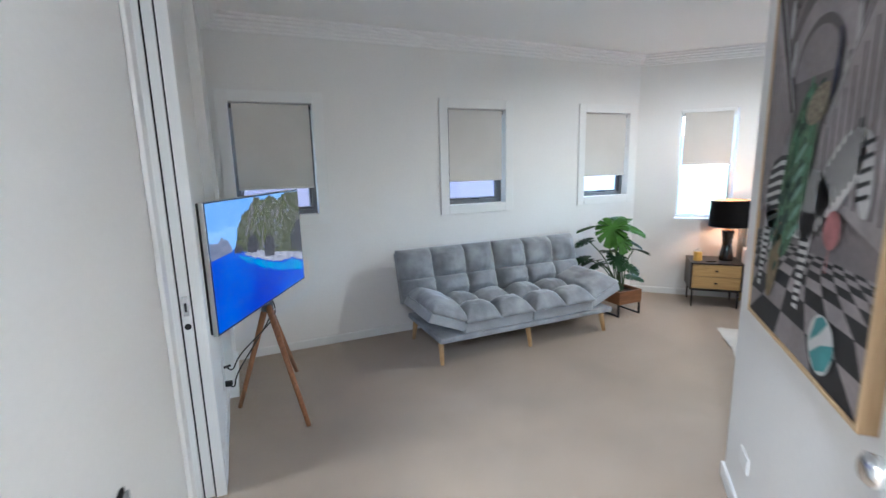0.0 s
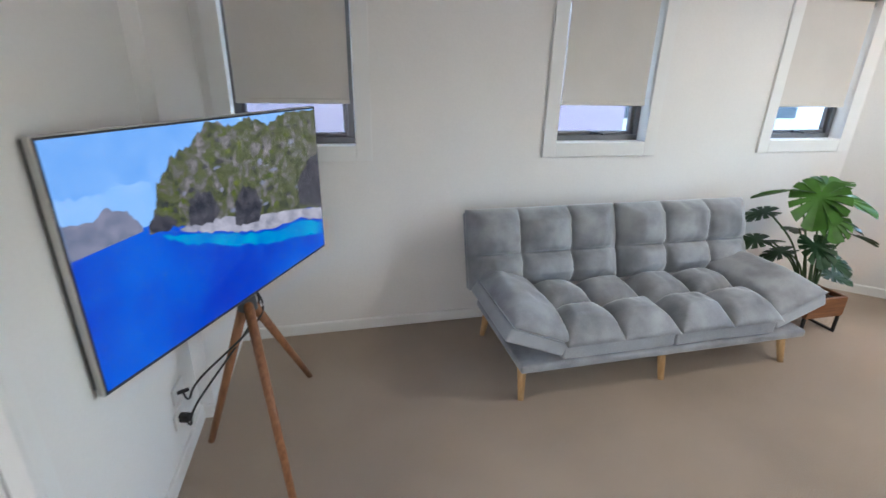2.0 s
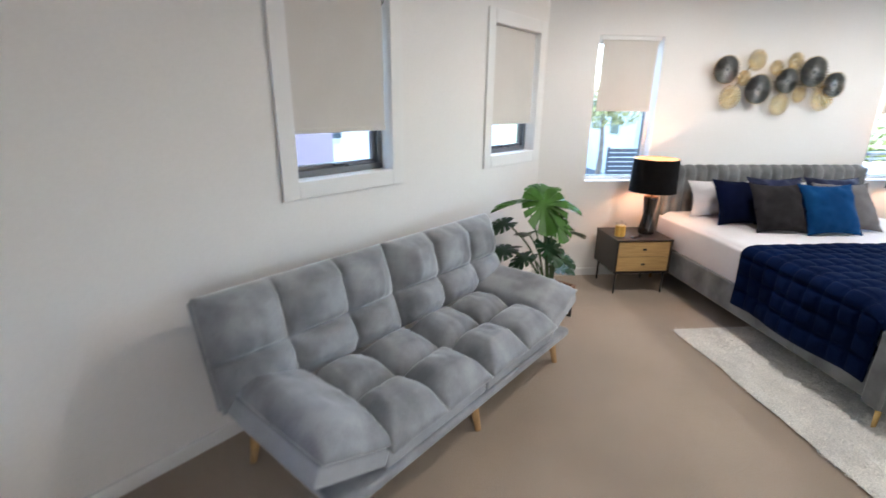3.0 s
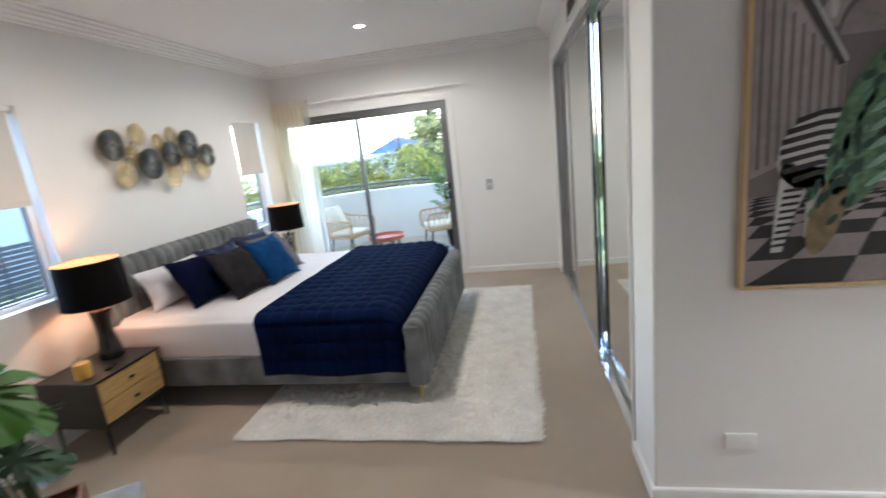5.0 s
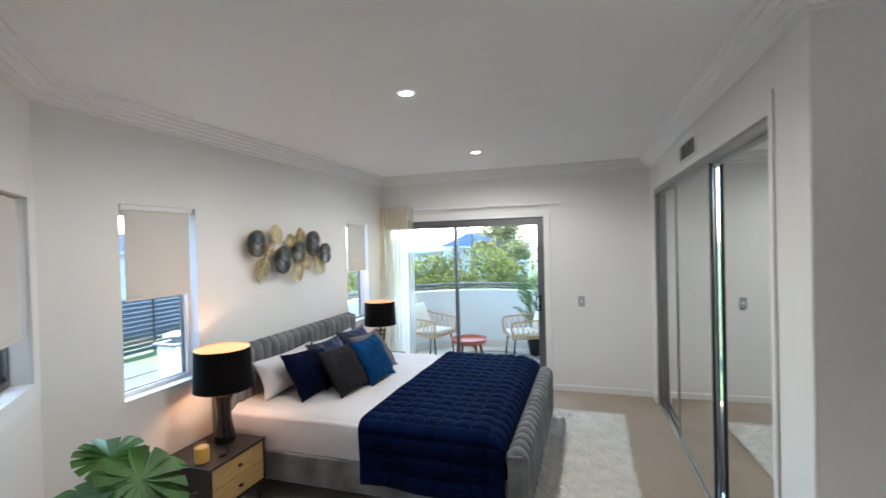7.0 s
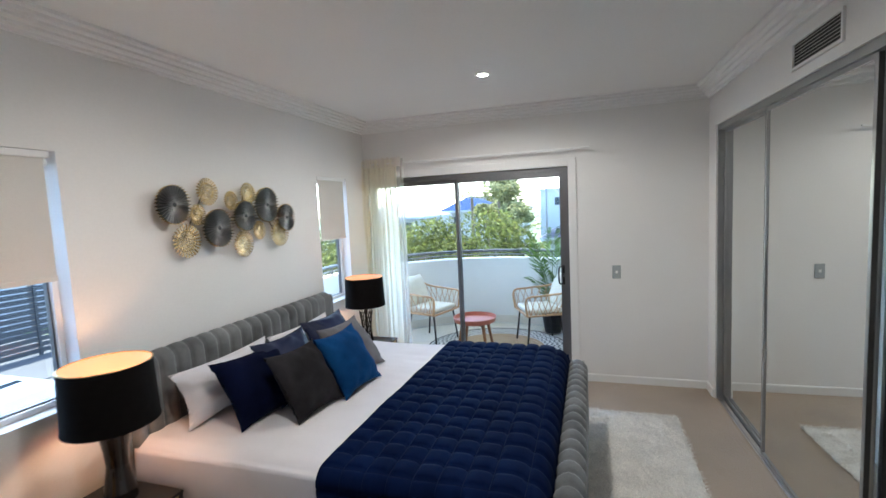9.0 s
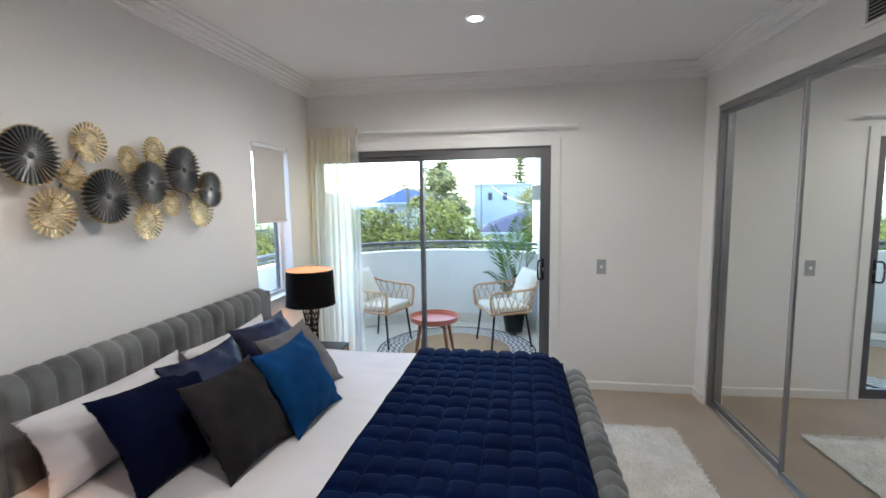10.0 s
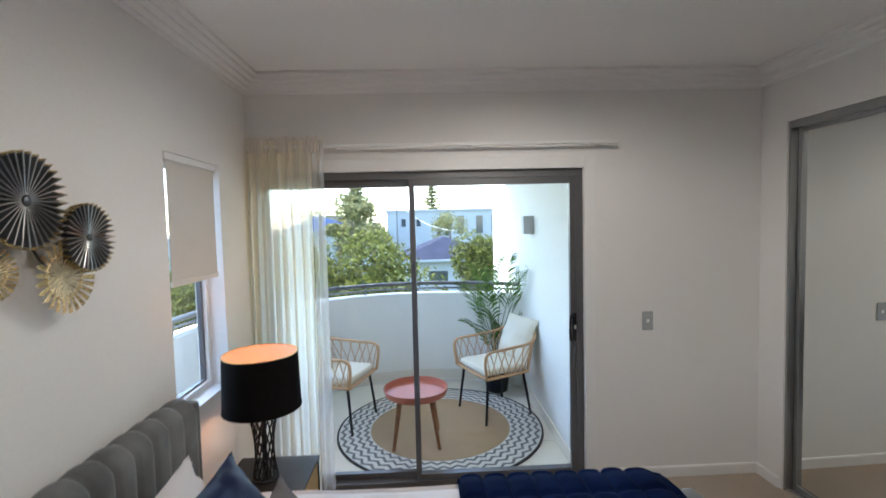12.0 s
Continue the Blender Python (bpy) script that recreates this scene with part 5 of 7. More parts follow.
# ---- shag rug ----
rug = thing("shag_rug", pose(0, 0, 0), "cream long-pile rug lying under the bed", "rug")
RX0, RX1, RY0, RY1 = 1.43, 4.065, 2.99, 4.83


def pile(s, t):
    x, y = RX0 + s * (RX1 - RX0), RY0 + t * (RY1 - RY0)
    e = min(1.0, 18 * min(s, 1 - s), 14 * min(t, 1 - t))
    k = noise.noise(Vector((x * 14, y * 14, 0))) * 0.020 + noise.noise(Vector((x * 42, y * 42, 4))) * 0.026
    w = 0.018 * noise.noise(Vector((x * 6, y * 6, 9))) * (1 - e)
    return (x + w, y + w, 0.006 + (0.024 + k) * e)


part("top_surface", sheet(pile, 190, 130), "rug", rug, smooth=True)
bm = bmesh.new()
rr = random.Random(3)
for k in range(15000):
    s, t = rr.random(), rr.random()
    if s > 0.25 and t > 0.42 and rr.random() < 0.85:
        continue
    if k % 5 == 0:
        if rr.random() < 0.5:
            s = rr.choice((0.0, 1.0))
        else:
            t = 0.0
    x, y, z = pile(s, t)
    a, l = rr.uniform(0, 6.28), rr.uniform(0.018, 0.045)
    d = Vector((math.cos(a), math.sin(a), 0)) * l
    w = Vector((-math.sin(a), math.cos(a), 0)) * 0.0035
    p = Vector((x, y, max(0.008, z - 0.004)))
    bm.faces.new([bm.verts.new(v) for v in (p - w, p + w, p + d + Vector((0, 0, 0.012)))])
tagged(part("tuft", bm, "rug", rug), kind="stuff")

# ---- bed ----
BX0, BX1, BXM = 1.79, 3.72, 2.755
bed = thing("bed", pose(0, 0, 0), "king bed with channel-tufted grey velvet head and foot", "bed")


def channels(x0, x1, y, z0, z1, n, depth, back, top_r):
    """A board upholstered in upright padded ribs that roll over its top edge."""
    def f(s, t):
        x = x0 + s * (x1 - x0)
        q = abs(((s * n) % 1.0) * 2 - 1)
        rib = 0.036 * soft(1 - q ** 2.2, 0.5)
        # t runs up the front, over the top and down behind
        if t < 0.6:
            z = z0 + (z1 - top_r - z0) * t / 0.6
            return (x, y - depth - rib, z)
        if t < 0.85:
            a = math.pi * (t - 0.6) / 0.25
            r = depth / 2 + rib * (1 - 0.55 * math.sin(a))
            return (x, y - depth / 2 - r * math.cos(a), z1 - top_r + (depth / 2 + rib * 0.45) * math.sin(a) * top_r / (depth / 2))
        return (x, y + rib * 0.3, z1 - top_r - (z1 - top_r - z0) * (t - 0.85) / 0.15)
    bm = sheet(f, n * 8, 26)
    return bm


head = part("headboard", channels(BX0, BX1, BY - 0.02, 0.14, 1.04, 19, 0.085, 0.0, 0.045), "bed_velvet", bed, smooth=True)
foot = part("footboard", channels(BX0 - 0.01, BX1 - 0.01, 3.765, 0.15, 0.55, 19, 0.075, 0.0, 0.04), "bed_velvet", bed, smooth=True)
for x in (BX0 - 0.012, BX1 - 0.006):
    part("headboard_wing", box(x - 0.02, x + 0.02, BY - 0.135, BY - 0.008, 0.14, 1.035, 0.018, seg=3), "bed_velvet", head, smooth=True)
for x in (BX0 - 0.015, BX1 - 0.005):
    part("footboard_end", box(x - 0.015, x + 0.012, 3.68, 3.775, 0.15, 0.545, 0.012, seg=3), "bed_velvet", foot, smooth=True)
for x0, x1 in ((BX0 - 0.005, BX0 + 0.04), (BX1 - 0.05, BX1 - 0.005)):
    part("side_rail", box(x0, x1, 3.77, BY - 0.10, 0.16, 0.37, 0.012, seg=3), "bed_velvet", bed)
part("base", box(BX0 + 0.04, BX1 - 0.05, 3.77, BY - 0.10, 0.24, 0.36), "black_shade", bed)
for x in (BX0 + 0.03, BX1 - 0.05):
    for y in (3.72, BY - 0.10):
        z0 = 0.028 if y < 4 else 0.0
        bm = rod((x, y, z0), (x, y, 0.165), 0.010, 0.016, 12)
        part("leg", bm, "brass", bed, "slim brass leg")
    bm = box(x - 0.012, x + 0.16 if x < 2 else x + 0.012, 3.712, 3.728, 0.145, 0.157) if x < 2 else box(x - 0.16, x + 0.012, 3.712, 3.728, 0.145, 0.157)
    part("leg_brace", bm, "brass", bed)


mat_ = thing("mattress", pose(0, 0, 0), "thick mattress under a tight white fitted sheet", "mattress")


def sheet_top(s, t):
    # across the bed: down one side, over and down the other
    w0, w1, r = BX0 + 0.012, BX1 - 0.012, 0.06
    hang, top = 0.265, 0.640
    width = w1 - w0
    total = 2 * hang + width
    d = s * total
    y = 3.955 + t * (BY - 0.13 - 3.955)
    rip = 0.006 * noise.noise(Vector((d * 4, y * 3, 1))) + 0.003 * noise.noise(Vector((d * 15, y * 6, 5)))
    if d < hang:
        x, z = w0 - 0.012 * math.sin(d / hang * 3.14), top - hang + d
    elif d > total - hang:
        x, z = w1 + 0.012 * math.sin((total - d) / hang * 3.14), top - (d - (total - hang))
    else:
        x, z = w0 + d - hang, top
    dx = min(d - hang, total - hang - d)
    z -= 0.045 * max(0.0, 1 - max(0.0, dx) / 0.09) ** 2 if dx > 0 else 0.045 if dx > -0.02 else 0.0
    return (x + rip, y, z + rip)


part("fitted_sheet", sheet(sheet_top, 90, 60), "linen", mat_, smooth=True)
part("core", box(BX0 + 0.05, BX1 - 0.06, 3.93, BY - 0.135, 0.362, 0.605), "linen", mat_)

# quilted throw across the foot
qu = thing("quilted_throw", pose(0, 0, 0), "navy blue velvet throw quilted in squares, draped over the bed", "throw")
NX, NY = 24, 9   # squares across and along


def drape(s, t):
    w0, w1 = BX0 + 0.005, BX1 - 0.005
    hang, top = 0.41, 0.652
    width = w1 - w0
    total = 2 * hang + width
    d = s * total
    y = 3.80 + t * 0.95 + 0.012 * math.sin(d * 2.1) * t
    cx, cy = (s * NX) % 1.0, (t * NY) % 1.0
    puff = 0.024 * ((1 - abs(2 * cx - 1) ** 3) * (1 - abs(2 * cy - 1) ** 3)) ** 0.5
    wr = 0.008 * noise.noise(Vector((d * 3.5, y * 3.5, 2))) + 0.004 * noise.noise(Vector((d * 11, y * 11, 6)))
    r = 0.07
    if d < hang - r:
        k = 1 - d / (hang - r)
        x, z, nx, nz = w0 - 0.020 - 0.018 * k * math.sin(y * 9 + 1) - 0.012 * k, top - hang + d, -1, 0
    elif d < hang + r:
        a = (d - hang + r) / (2 * r) * math.pi / 2
        x, z, nx, nz = w0 - 0.020 + r * (1 - math.cos(a)), top - r + r * math.sin(a), -math.cos(a), math.sin(a)
    elif d > total - hang + r:
        k = (d - (total - hang + r)) / (hang - r)
        x, z, nx, nz = w1 + 0.020 + 0.018 * k * math.sin(y * 9) + 0.012 * k, top - r - (d - (total - hang + r)), 1, 0
    elif d > total - hang - r:
        a = (total - hang + r - d) / (2 * r) * math.pi / 2
        x, z, nx, nz = w1 + 0.020 - r * (1 - math.cos(a)), top - r + r * math.sin(a), math.cos(a), math.sin(a)
    else:
        x, z, nx, nz = w0 - 0.02 + d - hang + 0.0, top, 0, 1
    # the foot end tucks down behind the footboard
    tuck = max(0.0, nz)
    if t < 0.16:
        q = (0.16 - t) / 0.16
        z -= 0.15 * q * q * tuck
        y = y * (1 - tuck) + tuck * (3.952 - 0.165 * math.sin(q * math.pi / 2))
    return (x + nx * (puff + wr), y, z + nz * (puff + wr))


bm = sheet(drape, NX * 8, NY * 8)
ext = bmesh.ops.extrude_edge_only(bm, edges=[e for e in bm.edges if e.is_boundary])["geom"]
for v in ext:
    if isinstance(v, bmesh.types.BMVert):
        v.co += Vector((0.006 if v.co.x < 2.7 else -0.006, 0.0, -0.008))
part("quilt", bm, "quilt", qu, smooth=True)
# raised seam lines, coloured lighter than the quilt to paint in its sheen
for k in range(1, NX):
    part("seam", tube([Vector(drape(k / NX, j / 54)) + Vector((0, 0, 0.0015)) for j in range(55)], 0.0016, 4), "seam_sheen", qu)
for k in range(1, NY):
    part("seam", tube([Vector(drape(j / 144, k / NY)) + Vector((0, 0, 0.0015)) for j in range(145)], 0.0016, 4), "seam_sheen", qu)
for te in (0.0, 1.0):
    part("hem", tube([Vector(drape(k / 160, te)) + Vector((0, 0, 0.002)) for k in range(161)], 0.007, 6), "quilt", qu, smooth=True)

# pillows, leaning on the headboard
PILLOWS = [
    # x, y and z of the lower edge, width, height, thickness, lean, turn, material, label, name
    (2.33, 5.645, 0.645, 0.76, 0.315, 0.19, 20, 0, "linen", "white sleeping pillow propped against the headboard", "pillow"),
    (3.06, 5.575, 0.645, 0.76, 0.33, 0.17, 27, 2, "linen", "white sleeping pillow propped against the headboard", "pillow"),
    (2.262, 5.330, 0.640, 0.50, 0.40, 0.195, 32, -7, "navy", "square navy velvet cushion", "cushion"),
    (2.52, 5.305, 0.650, 0.46, 0.41, 0.13, 30, -4, "satin", "square navy satin cushion tucked behind the charcoal one", "cushion"),
    (3.08, 5.330, 0.645, 0.47, 0.42, 0.175, 34, -5, "satin", "square navy satin cushion leaning behind others", "cushion"),
    (2.950, 5.105, 0.642, 0.45, 0.42, 0.175, 36, -5, "grey_pillow", "square mid-grey velvet cushion", "cushion"),
    (2.335, 5.075, 0.645, 0.39, 0.41, 0.185, 33, -8, "charcoal", "square charcoal velvet cushion", "cushion"),
    (2.684, 4.995, 0.645, 0.42, 0.415, 0.185, 31, -4, "teal", "square bright blue velvet cushion", "cushion"),
]
for x, y, z, w, h, t, lean, turn, mt, lab, nm in PILLOWS:
    p = thing(nm, pose(x, y, z, -lean, 0, turn), lab, nm, "pillows and cushions on the bed")
    part("cover", pillow_bm(w, h, t), mt, p, smooth=True)


# ---- bedside tables and lamps ----
def bedside(x, y, label):
    """A black cabinet with two oak drawers on thin metal legs; x, y at its front left corner."""
    ob = thing("bedside_table", pose(x, y, 0), label, "bedside table", "bedside tables")
    W, D, z0, z1 = 0.485, 0.42, 0.19, 0.485
    part("top", box(-0.004, W + 0.004, -0.004, D, z1 - 0.016, z1, 0.003), "black_wood", ob)
    part("side_panel", box(0, 0.016, 0, D - 0.002, z0, z1 - 0.016), "black_wood", ob)
    part("side_panel", box(W - 0.016, W, 0, D - 0.002, z0, z1 - 0.016), "black_wood", ob)
    part("bottom_panel", box(0.016, W - 0.016, 0, D - 0.002, z0, z0 + 0.016), "black_wood", ob)
    part("back_panel", box(0.016, W - 0.016, D - 0.012, D - 0.002, z0 + 0.016, z1 - 0.016), "black_wood", ob)
    mid = (z0 + z1) / 2
    for a, b in ((z0 + 0.018, mid - 0.002), (mid + 0.002, z1 - 0.018)):
        dr = part("drawer", box(0.019, W - 0.019, 0.003, 0.02, a, b, 0.002), "drawer", ob, "golden oak drawer front")
        c = (a + b) / 2
        part("handle", box(W / 2 - 0.014, W / 2 + 0.014, -0.014, 0.003, c - 0.007, c + 0.007, 0.003), "black_metal", dr)
    for lx in (0.03, W - 0.03):
        for ly in (0.03, D - 0.04):
            part("leg", rod((lx, ly, 0), (lx, ly, z0), 0.008, 0.009, 10), "black_metal", ob)
    part("stretcher", box(0.03, W - 0.03, 0.026, 0.034, z0 - 0.012, z0 - 0.004), "black_metal", ob)
    return ob


def table_lamp(x, y, z, open_work, power):
    ob = thing("table_lamp", pose(x, y, z), "black table lamp with a drum shade, switched on", "table lamp", "bedside lamps")
    prof = [(0.062, 0), (0.068, 0.006), (0.066, 0.05), (0.054, 0.11), (0.045, 0.17), (0.050, 0.24), (0.060, 0.31), (0.058, 0.325), (0.02, 0.335)]
    if open_work:
        bm = bmesh.new()
        for k in range(14):
            for sg in (-1, 1):
                pts = []
                for j in range(15):
                    q = j / 14
                    zz = q * 0.32
                    r = 0.062 - 0.017 * math.sin(math.pi * min(1, q * 1.05))
                    a = 2 * math.pi * k / 14 + sg * q * 1.6
                    pts.append((r * math.cos(a), r * math.sin(a), zz))
                tube(pts, 0.0032, 5, bm)
        part("base", bm, "gloss_black", ob, "pierced black base")
        part("foot", lathe([(0.064, 0), (0.066, 0.012), (0.05, 0.016)], 28), "gloss_black", ob, smooth=True)
        part("core", rod((0, 0, 0.01), (0, 0, 0.33), 0.012, n=12), "gloss_black", ob)
    else:
        bm = lathe(prof, 28)
        part("base", bm, "gloss_black", ob, smooth=False)
    part("neck", rod((0, 0, 0.325), (0, 0, 0.47), 0.010, n=12), "brass", ob)
    s0, s1, r0, r1 = 0.37, 0.645, 0.189, 0.180
    bm = lathe([(r0, s0), (r1, s1)], 56, cap=False)
    shade = part("shade", bm, "black_shade", ob, "matt black drum shade", smooth=True)
    part("lining", lathe([(r1 - 0.004, s1), (r0 - 0.004, s0)], 56, cap=False), "shade_in", shade, "warm pale lining", smooth=True)
    part("rim", lathe([(r1 - 0.005, s1 - 0.002), (r1 - 0.005, s1 + 0.002), (r1 + 0.002, s1 + 0.002), (r1 + 0.002, s1 - 0.002), (r1 - 0.005, s1 - 0.002)], 56, cap=False), "brass", shade)
    part("rim", lathe([(r0 - 0.005, s0 - 0.002), (r0 - 0.005, s0 + 0.002), (r0 + 0.002, s0 + 0.002), (r0 + 0.002, s0 - 0.002), (r0 - 0.005, s0 - 0.002)], 56, cap=False), "black_shade", shade)
    bm = bmesh.new()
    bmesh.ops.create_uvsphere(bm, u_segments=16, v_segments=10, radius=0.03, matrix=Matrix.Translation((0, 0, 0.50)))
    bulb = part("bulb", bm, "bulb", ob, "glowing warm bulb", smooth=True)
    bulb.visible_shadow = False
    lp = new("lamp_glow", bpy.data.lights.new("lamp_glow", "POINT"))
    lp.data.energy, lp.data.color, lp.data.shadow_soft_size = power, (1.0, 0.56, 0.30), 0.03
    lp.location = (x, y, z + 0.50)
    return ob


bedside(1.258, 5.482, "black bedside table with two oak drawers on thin legs")
bedside(3.800, 5.482, "black bedside table with two oak drawers beside the balcony curtain")
table_lamp(1.615, 5.705, 0.485, False, 0.24)
table_lamp(4.075, 5.70, 0.485, True, 0.14)
cd = thing("candle_jar", pose(1.335, 5.62, 0.485), "amber candle in a glass jar with a clear lid", "candle")
part("wax", lathe([(0.040, 0.0), (0.043, 0.004), (0.043, 0.090), (0.040, 0.094)], 28), "candle", cd, smooth=False)
part("lid", lathe([(0.044, 0.096), (0.044, 0.108), (0.030, 0.114), (0.008, 0.116), (0.012, 0.130), (0.004, 0.136)], 28), "clear", cd, "clear glass lid with a knob", smooth=True)
ty = thing("phone_tray", pose(1.455, 5.56, 0.485, 0, 0, 25), "small dark remote lying on the bedside table", "remote")
part("case", box(-0.05, 0.05, -0.016, 0.016, 0, 0.012, 0.004), "gloss_black", ty)
part("keypad", box(-0.03, 0.03, -0.010, 0.010, 0.0121, 0.0132, 0.0004), "black_metal", ty)

# ---- wall sculpture ----
art = thing("wall_sculpture", pose(0, BY, 0), "metal wall sculpture of pleated black and gold discs", "wall art")
BLACK = [(2.217, 1.846, 0.112), (2.523, 1.695, 0.120), (2.782, 1.766, 0.104), (2.998, 1.840, 0.125), (3.225, 1.740, 0.103)]
GOLD = [(2.488, 1.927, 0.085), (2.666, 1.870, 0.063), (2.398, 1.784, 0.064), (2.828, 1.921, 0.074), (2.305, 1.630, 0.100), (2.757, 1.575, 0.092), (2.936, 1.659, 0.068), (3.147, 1.629, 0.105)]
for k, (x, z, r) in enumerate(BLACK):
    y = -0.075 - 0.012 * (k % 2)
    bm = bmesh.new()
    n = 34
    c = bm.verts.new((x, y - 0.006, z))
    ring = []
    for j in range(2 * n):
        a = math.pi * j / n
        rr_ = r * (1.0 if j % 2 == 0 else 0.955)
        ring.append(bm.verts.new((x + rr_ * math.cos(a), y + (0.016 if j % 2 else -0.018), z + rr_ * math.sin(a))))
    for j in range(2 * n):
        bm.faces.new((c, ring[j], ring[(j + 1) % (2 * n)]))
    ob = part("black_disc", bm, "gunmetal", art, "pleated black disc with a gilt rim")
    bm = bmesh.new()
    tube([v for v in ((x + r * (1.0 if j % 2 == 0 else 0.955) * math.cos(math.pi * j / n), y + (0.016 if j % 2 else -0.018), z + r * (1.0 if j % 2 == 0 else 0.955) * math.sin(math.pi * j / n)) for j in range(2 * n))], 0.0036, 4, bm, closed=True)
    part("gilt_rim", bm, "gold_leaf", ob)
    bm = bmesh.new()
    for j in range(0, 2 * n, 2):
        a = math.pi * j / n
        rod((x + 0.12 * r * math.cos(a), y - 0.008, z + 0.12 * r * math.sin(a)), (x + 0.99 * r * math.cos(a), y - 0.0185, z + 0.99 * r * math.sin(a)), 0.0019, n=4, bm=bm)
    tagged(part("ridge", bm, "ridge", ob), kind="stuff")
    bm = lathe([(0.012, 0), (0.011, 0.008), (0.003, 0.011)], 14)
    bm.transform(pose(x, y - 0.004, z, 90))
    part("boss", bm, "gunmetal", ob)
for k, (x, z, r) in enumerate(GOLD):
    y = -0.045 - 0.014 * (k % 2)
    bm = bmesh.new()
    n = 26
    hub = bm.verts.new((x, y + 0.004, z))
    for j in range(n):
        a0, a1 = 2 * math.pi * (j + 0.10) / n, 2 * math.pi * (j + 0.90) / n
        am = (a0 + a1) / 2
        pts = []
        for (aa, q) in ((a1, 0.55), (a1 - 0.02, 0.98), (am, 1.04), (a0 + 0.02, 0.98), (a0, 0.55)):
            pts.append(bm.verts.new((x + r * q * math.cos(aa), y - 0.018 * q * q + 0.010 * (1 if aa == am else 0), z + r * q * math.sin(aa))))
        bm.faces.new((hub, pts[0], pts[1], pts[2]))
        bm.faces.new((hub, pts[2], pts[3], pts[4]))
    gd = part("gold_disc", bm, "gold_leaf", art, "pierced gold disc of radiating petals")
    bm = bmesh.new()
    tube([(x + r * 0.62 * math.cos(t), y - 0.004, z + r * 0.62 * math.sin(t)) for t in (2 * math.pi * j / 30 for j in range(30))], 0.004, 5, bm, closed=True)
    part("hoop", bm, "gold_leaf", gd)
bm = bmesh.new()
for (x0, z0), (x1, z1) in (((2.217, 1.80), (3.2, 1.72)), ((2.30, 1.63), (2.49, 1.93)), ((2.76, 1.575), (2.83, 1.92)), ((3.147, 1.63), (3.0, 1.84))):
    rod((x0, -0.025, z0), (x1, -0.025, z1), 0.004, n=8, bm=bm)
part("rear_frame", bm, "black_metal", art)

# ---- switch by the balcony door ----
sw = thing("light_switch", RX @ pose(3.388, 0, 1.078), "grey glass-faced light switch beside the balcony door", "light switch")
part("cover", box(-0.037, 0.037, 0.0005, 0.010, -0.062, 0.062, 0.004), "plate", sw)
part("button", box(-0.010, 0.010, 0.010, 0.013, -0.012, 0.012, 0.002), "white_plastic", sw)

# ---- curtain on its track ----
ct = thing("curtain_track", RX, "slim white curtain track above the balcony door", "curtain track")
part("rail", box(3.615, 5.95, 0.060, 0.076, 2.245, 2.262, 0.003), "white_plastic", ct)
for y in (3.75, 4.55, 5.40):
    part("bracket", box(y - 0.012, y + 0.012, 0.0005, 0.062, 2.25, 2.268, 0.002), "white_plastic", ct)
cu = thing("sheer_curtain", RX, "sheer cream curtain drawn to the corner, gathered heading", "curtain")


def cloth(y0, y1, folds, amp, seed):
    def f(s, t):
        a = s * folds * 2 * math.pi
        sway = 0.35 + 0.65 * min(1, (1 - t) * 3)
        spread = 0.02 * math.sin(3 * t + seed) * s
        pinch = 0.30 + 0.70 * min(1.0, (1 - t) * 9)
        return (y0 + s * (y1 - y0) + 0.012 * math.cos(a + seed) * sway + spread * 0.5,
                0.075 + amp * pinch * (math.sin(a) + 0.35 * math.sin(2.3 * a + seed)) * (0.8 + 0.2 * sway), 0.02 + t * 2.275)
    return f


part("gathered_cloth", sheet(cloth(5.545, 5.955, 7, 0.034, 0.4), 190, 30), "sheer", cu, smooth=True)
part("loose_edge", sheet(cloth(5.475, 5.56, 1.3, 0.022, 1.7), 50, 30), "sheer_thin", cu, "thin single layer at the free edge", smooth=True)
bm = sheet(lambda s, t: (5.50 + s * 0.455, 0.078 + 0.012 * math.sin(s * 130 + 0.8 * math.sin(s * 23)) * (1 - 0.3 * t) + 0.020 * math.sin(s * 17), 2.215 + (0.095 + 0.008 * math.sin(s * 61)) * t), 240, 4)
part("heading_tape", bm, "sheer_head", cu, "gathered heading tape", smooth=True)


# ---- balcony ----
CX, CY, CR = 5.17, 4.90, 1.81


def arc(r, a0, a1, n):
    return [(CX + r * math.cos(radians(a0 + (a1 - a0) * k / n)), CY + r * math.sin(radians(a0 + (a1 - a0) * k / n))) for k in range(n + 1)]


A0, A1 = -36.3, 108.0
bm = bmesh.new()
inner, outer = arc(CR, A0, A1, 60), arc(CR + 0.15, A0, A1, 60)
rings = [[bm.verts.new((*p, z)) for p, z in ((i, -0.3), (i, 0.955), ((i[0] * 0.93 + o[0] * 0.07, i[1] * 0.93 + o[1] * 0.07), 0.968), ((i[0] * 0.07 + o[0] * 0.93, i[1] * 0.07 + o[1] * 0.93), 0.968), (o, 0.955), (o, -0.3))] for i, o in zip(inner, outer)]
for a, b in zip(rings, rings[1:]):
    for k in range(6):
        bm.faces.new((a[k], a[(k + 1) % 6], b[(k + 1) % 6], b[k]))
bm.faces.new(rings[0])
bm.faces.new(rings[-1][::-1])
bmesh.ops.recalc_face_normals(bm, faces=bm.faces)
solid("balcony_parapet", bm, "render", "curved white rendered balcony wall", "parapet", smooth=False)
rail = thing("balcony_rail", pose(0, 0, 0), "dark metal handrail on the curved balcony wall", "handrail")
part("top_rail", tube([(*p, 1.072) for p in arc(CR + 0.075, A0, A1, 60)], 0.022, 10), "alu", rail, smooth=True)
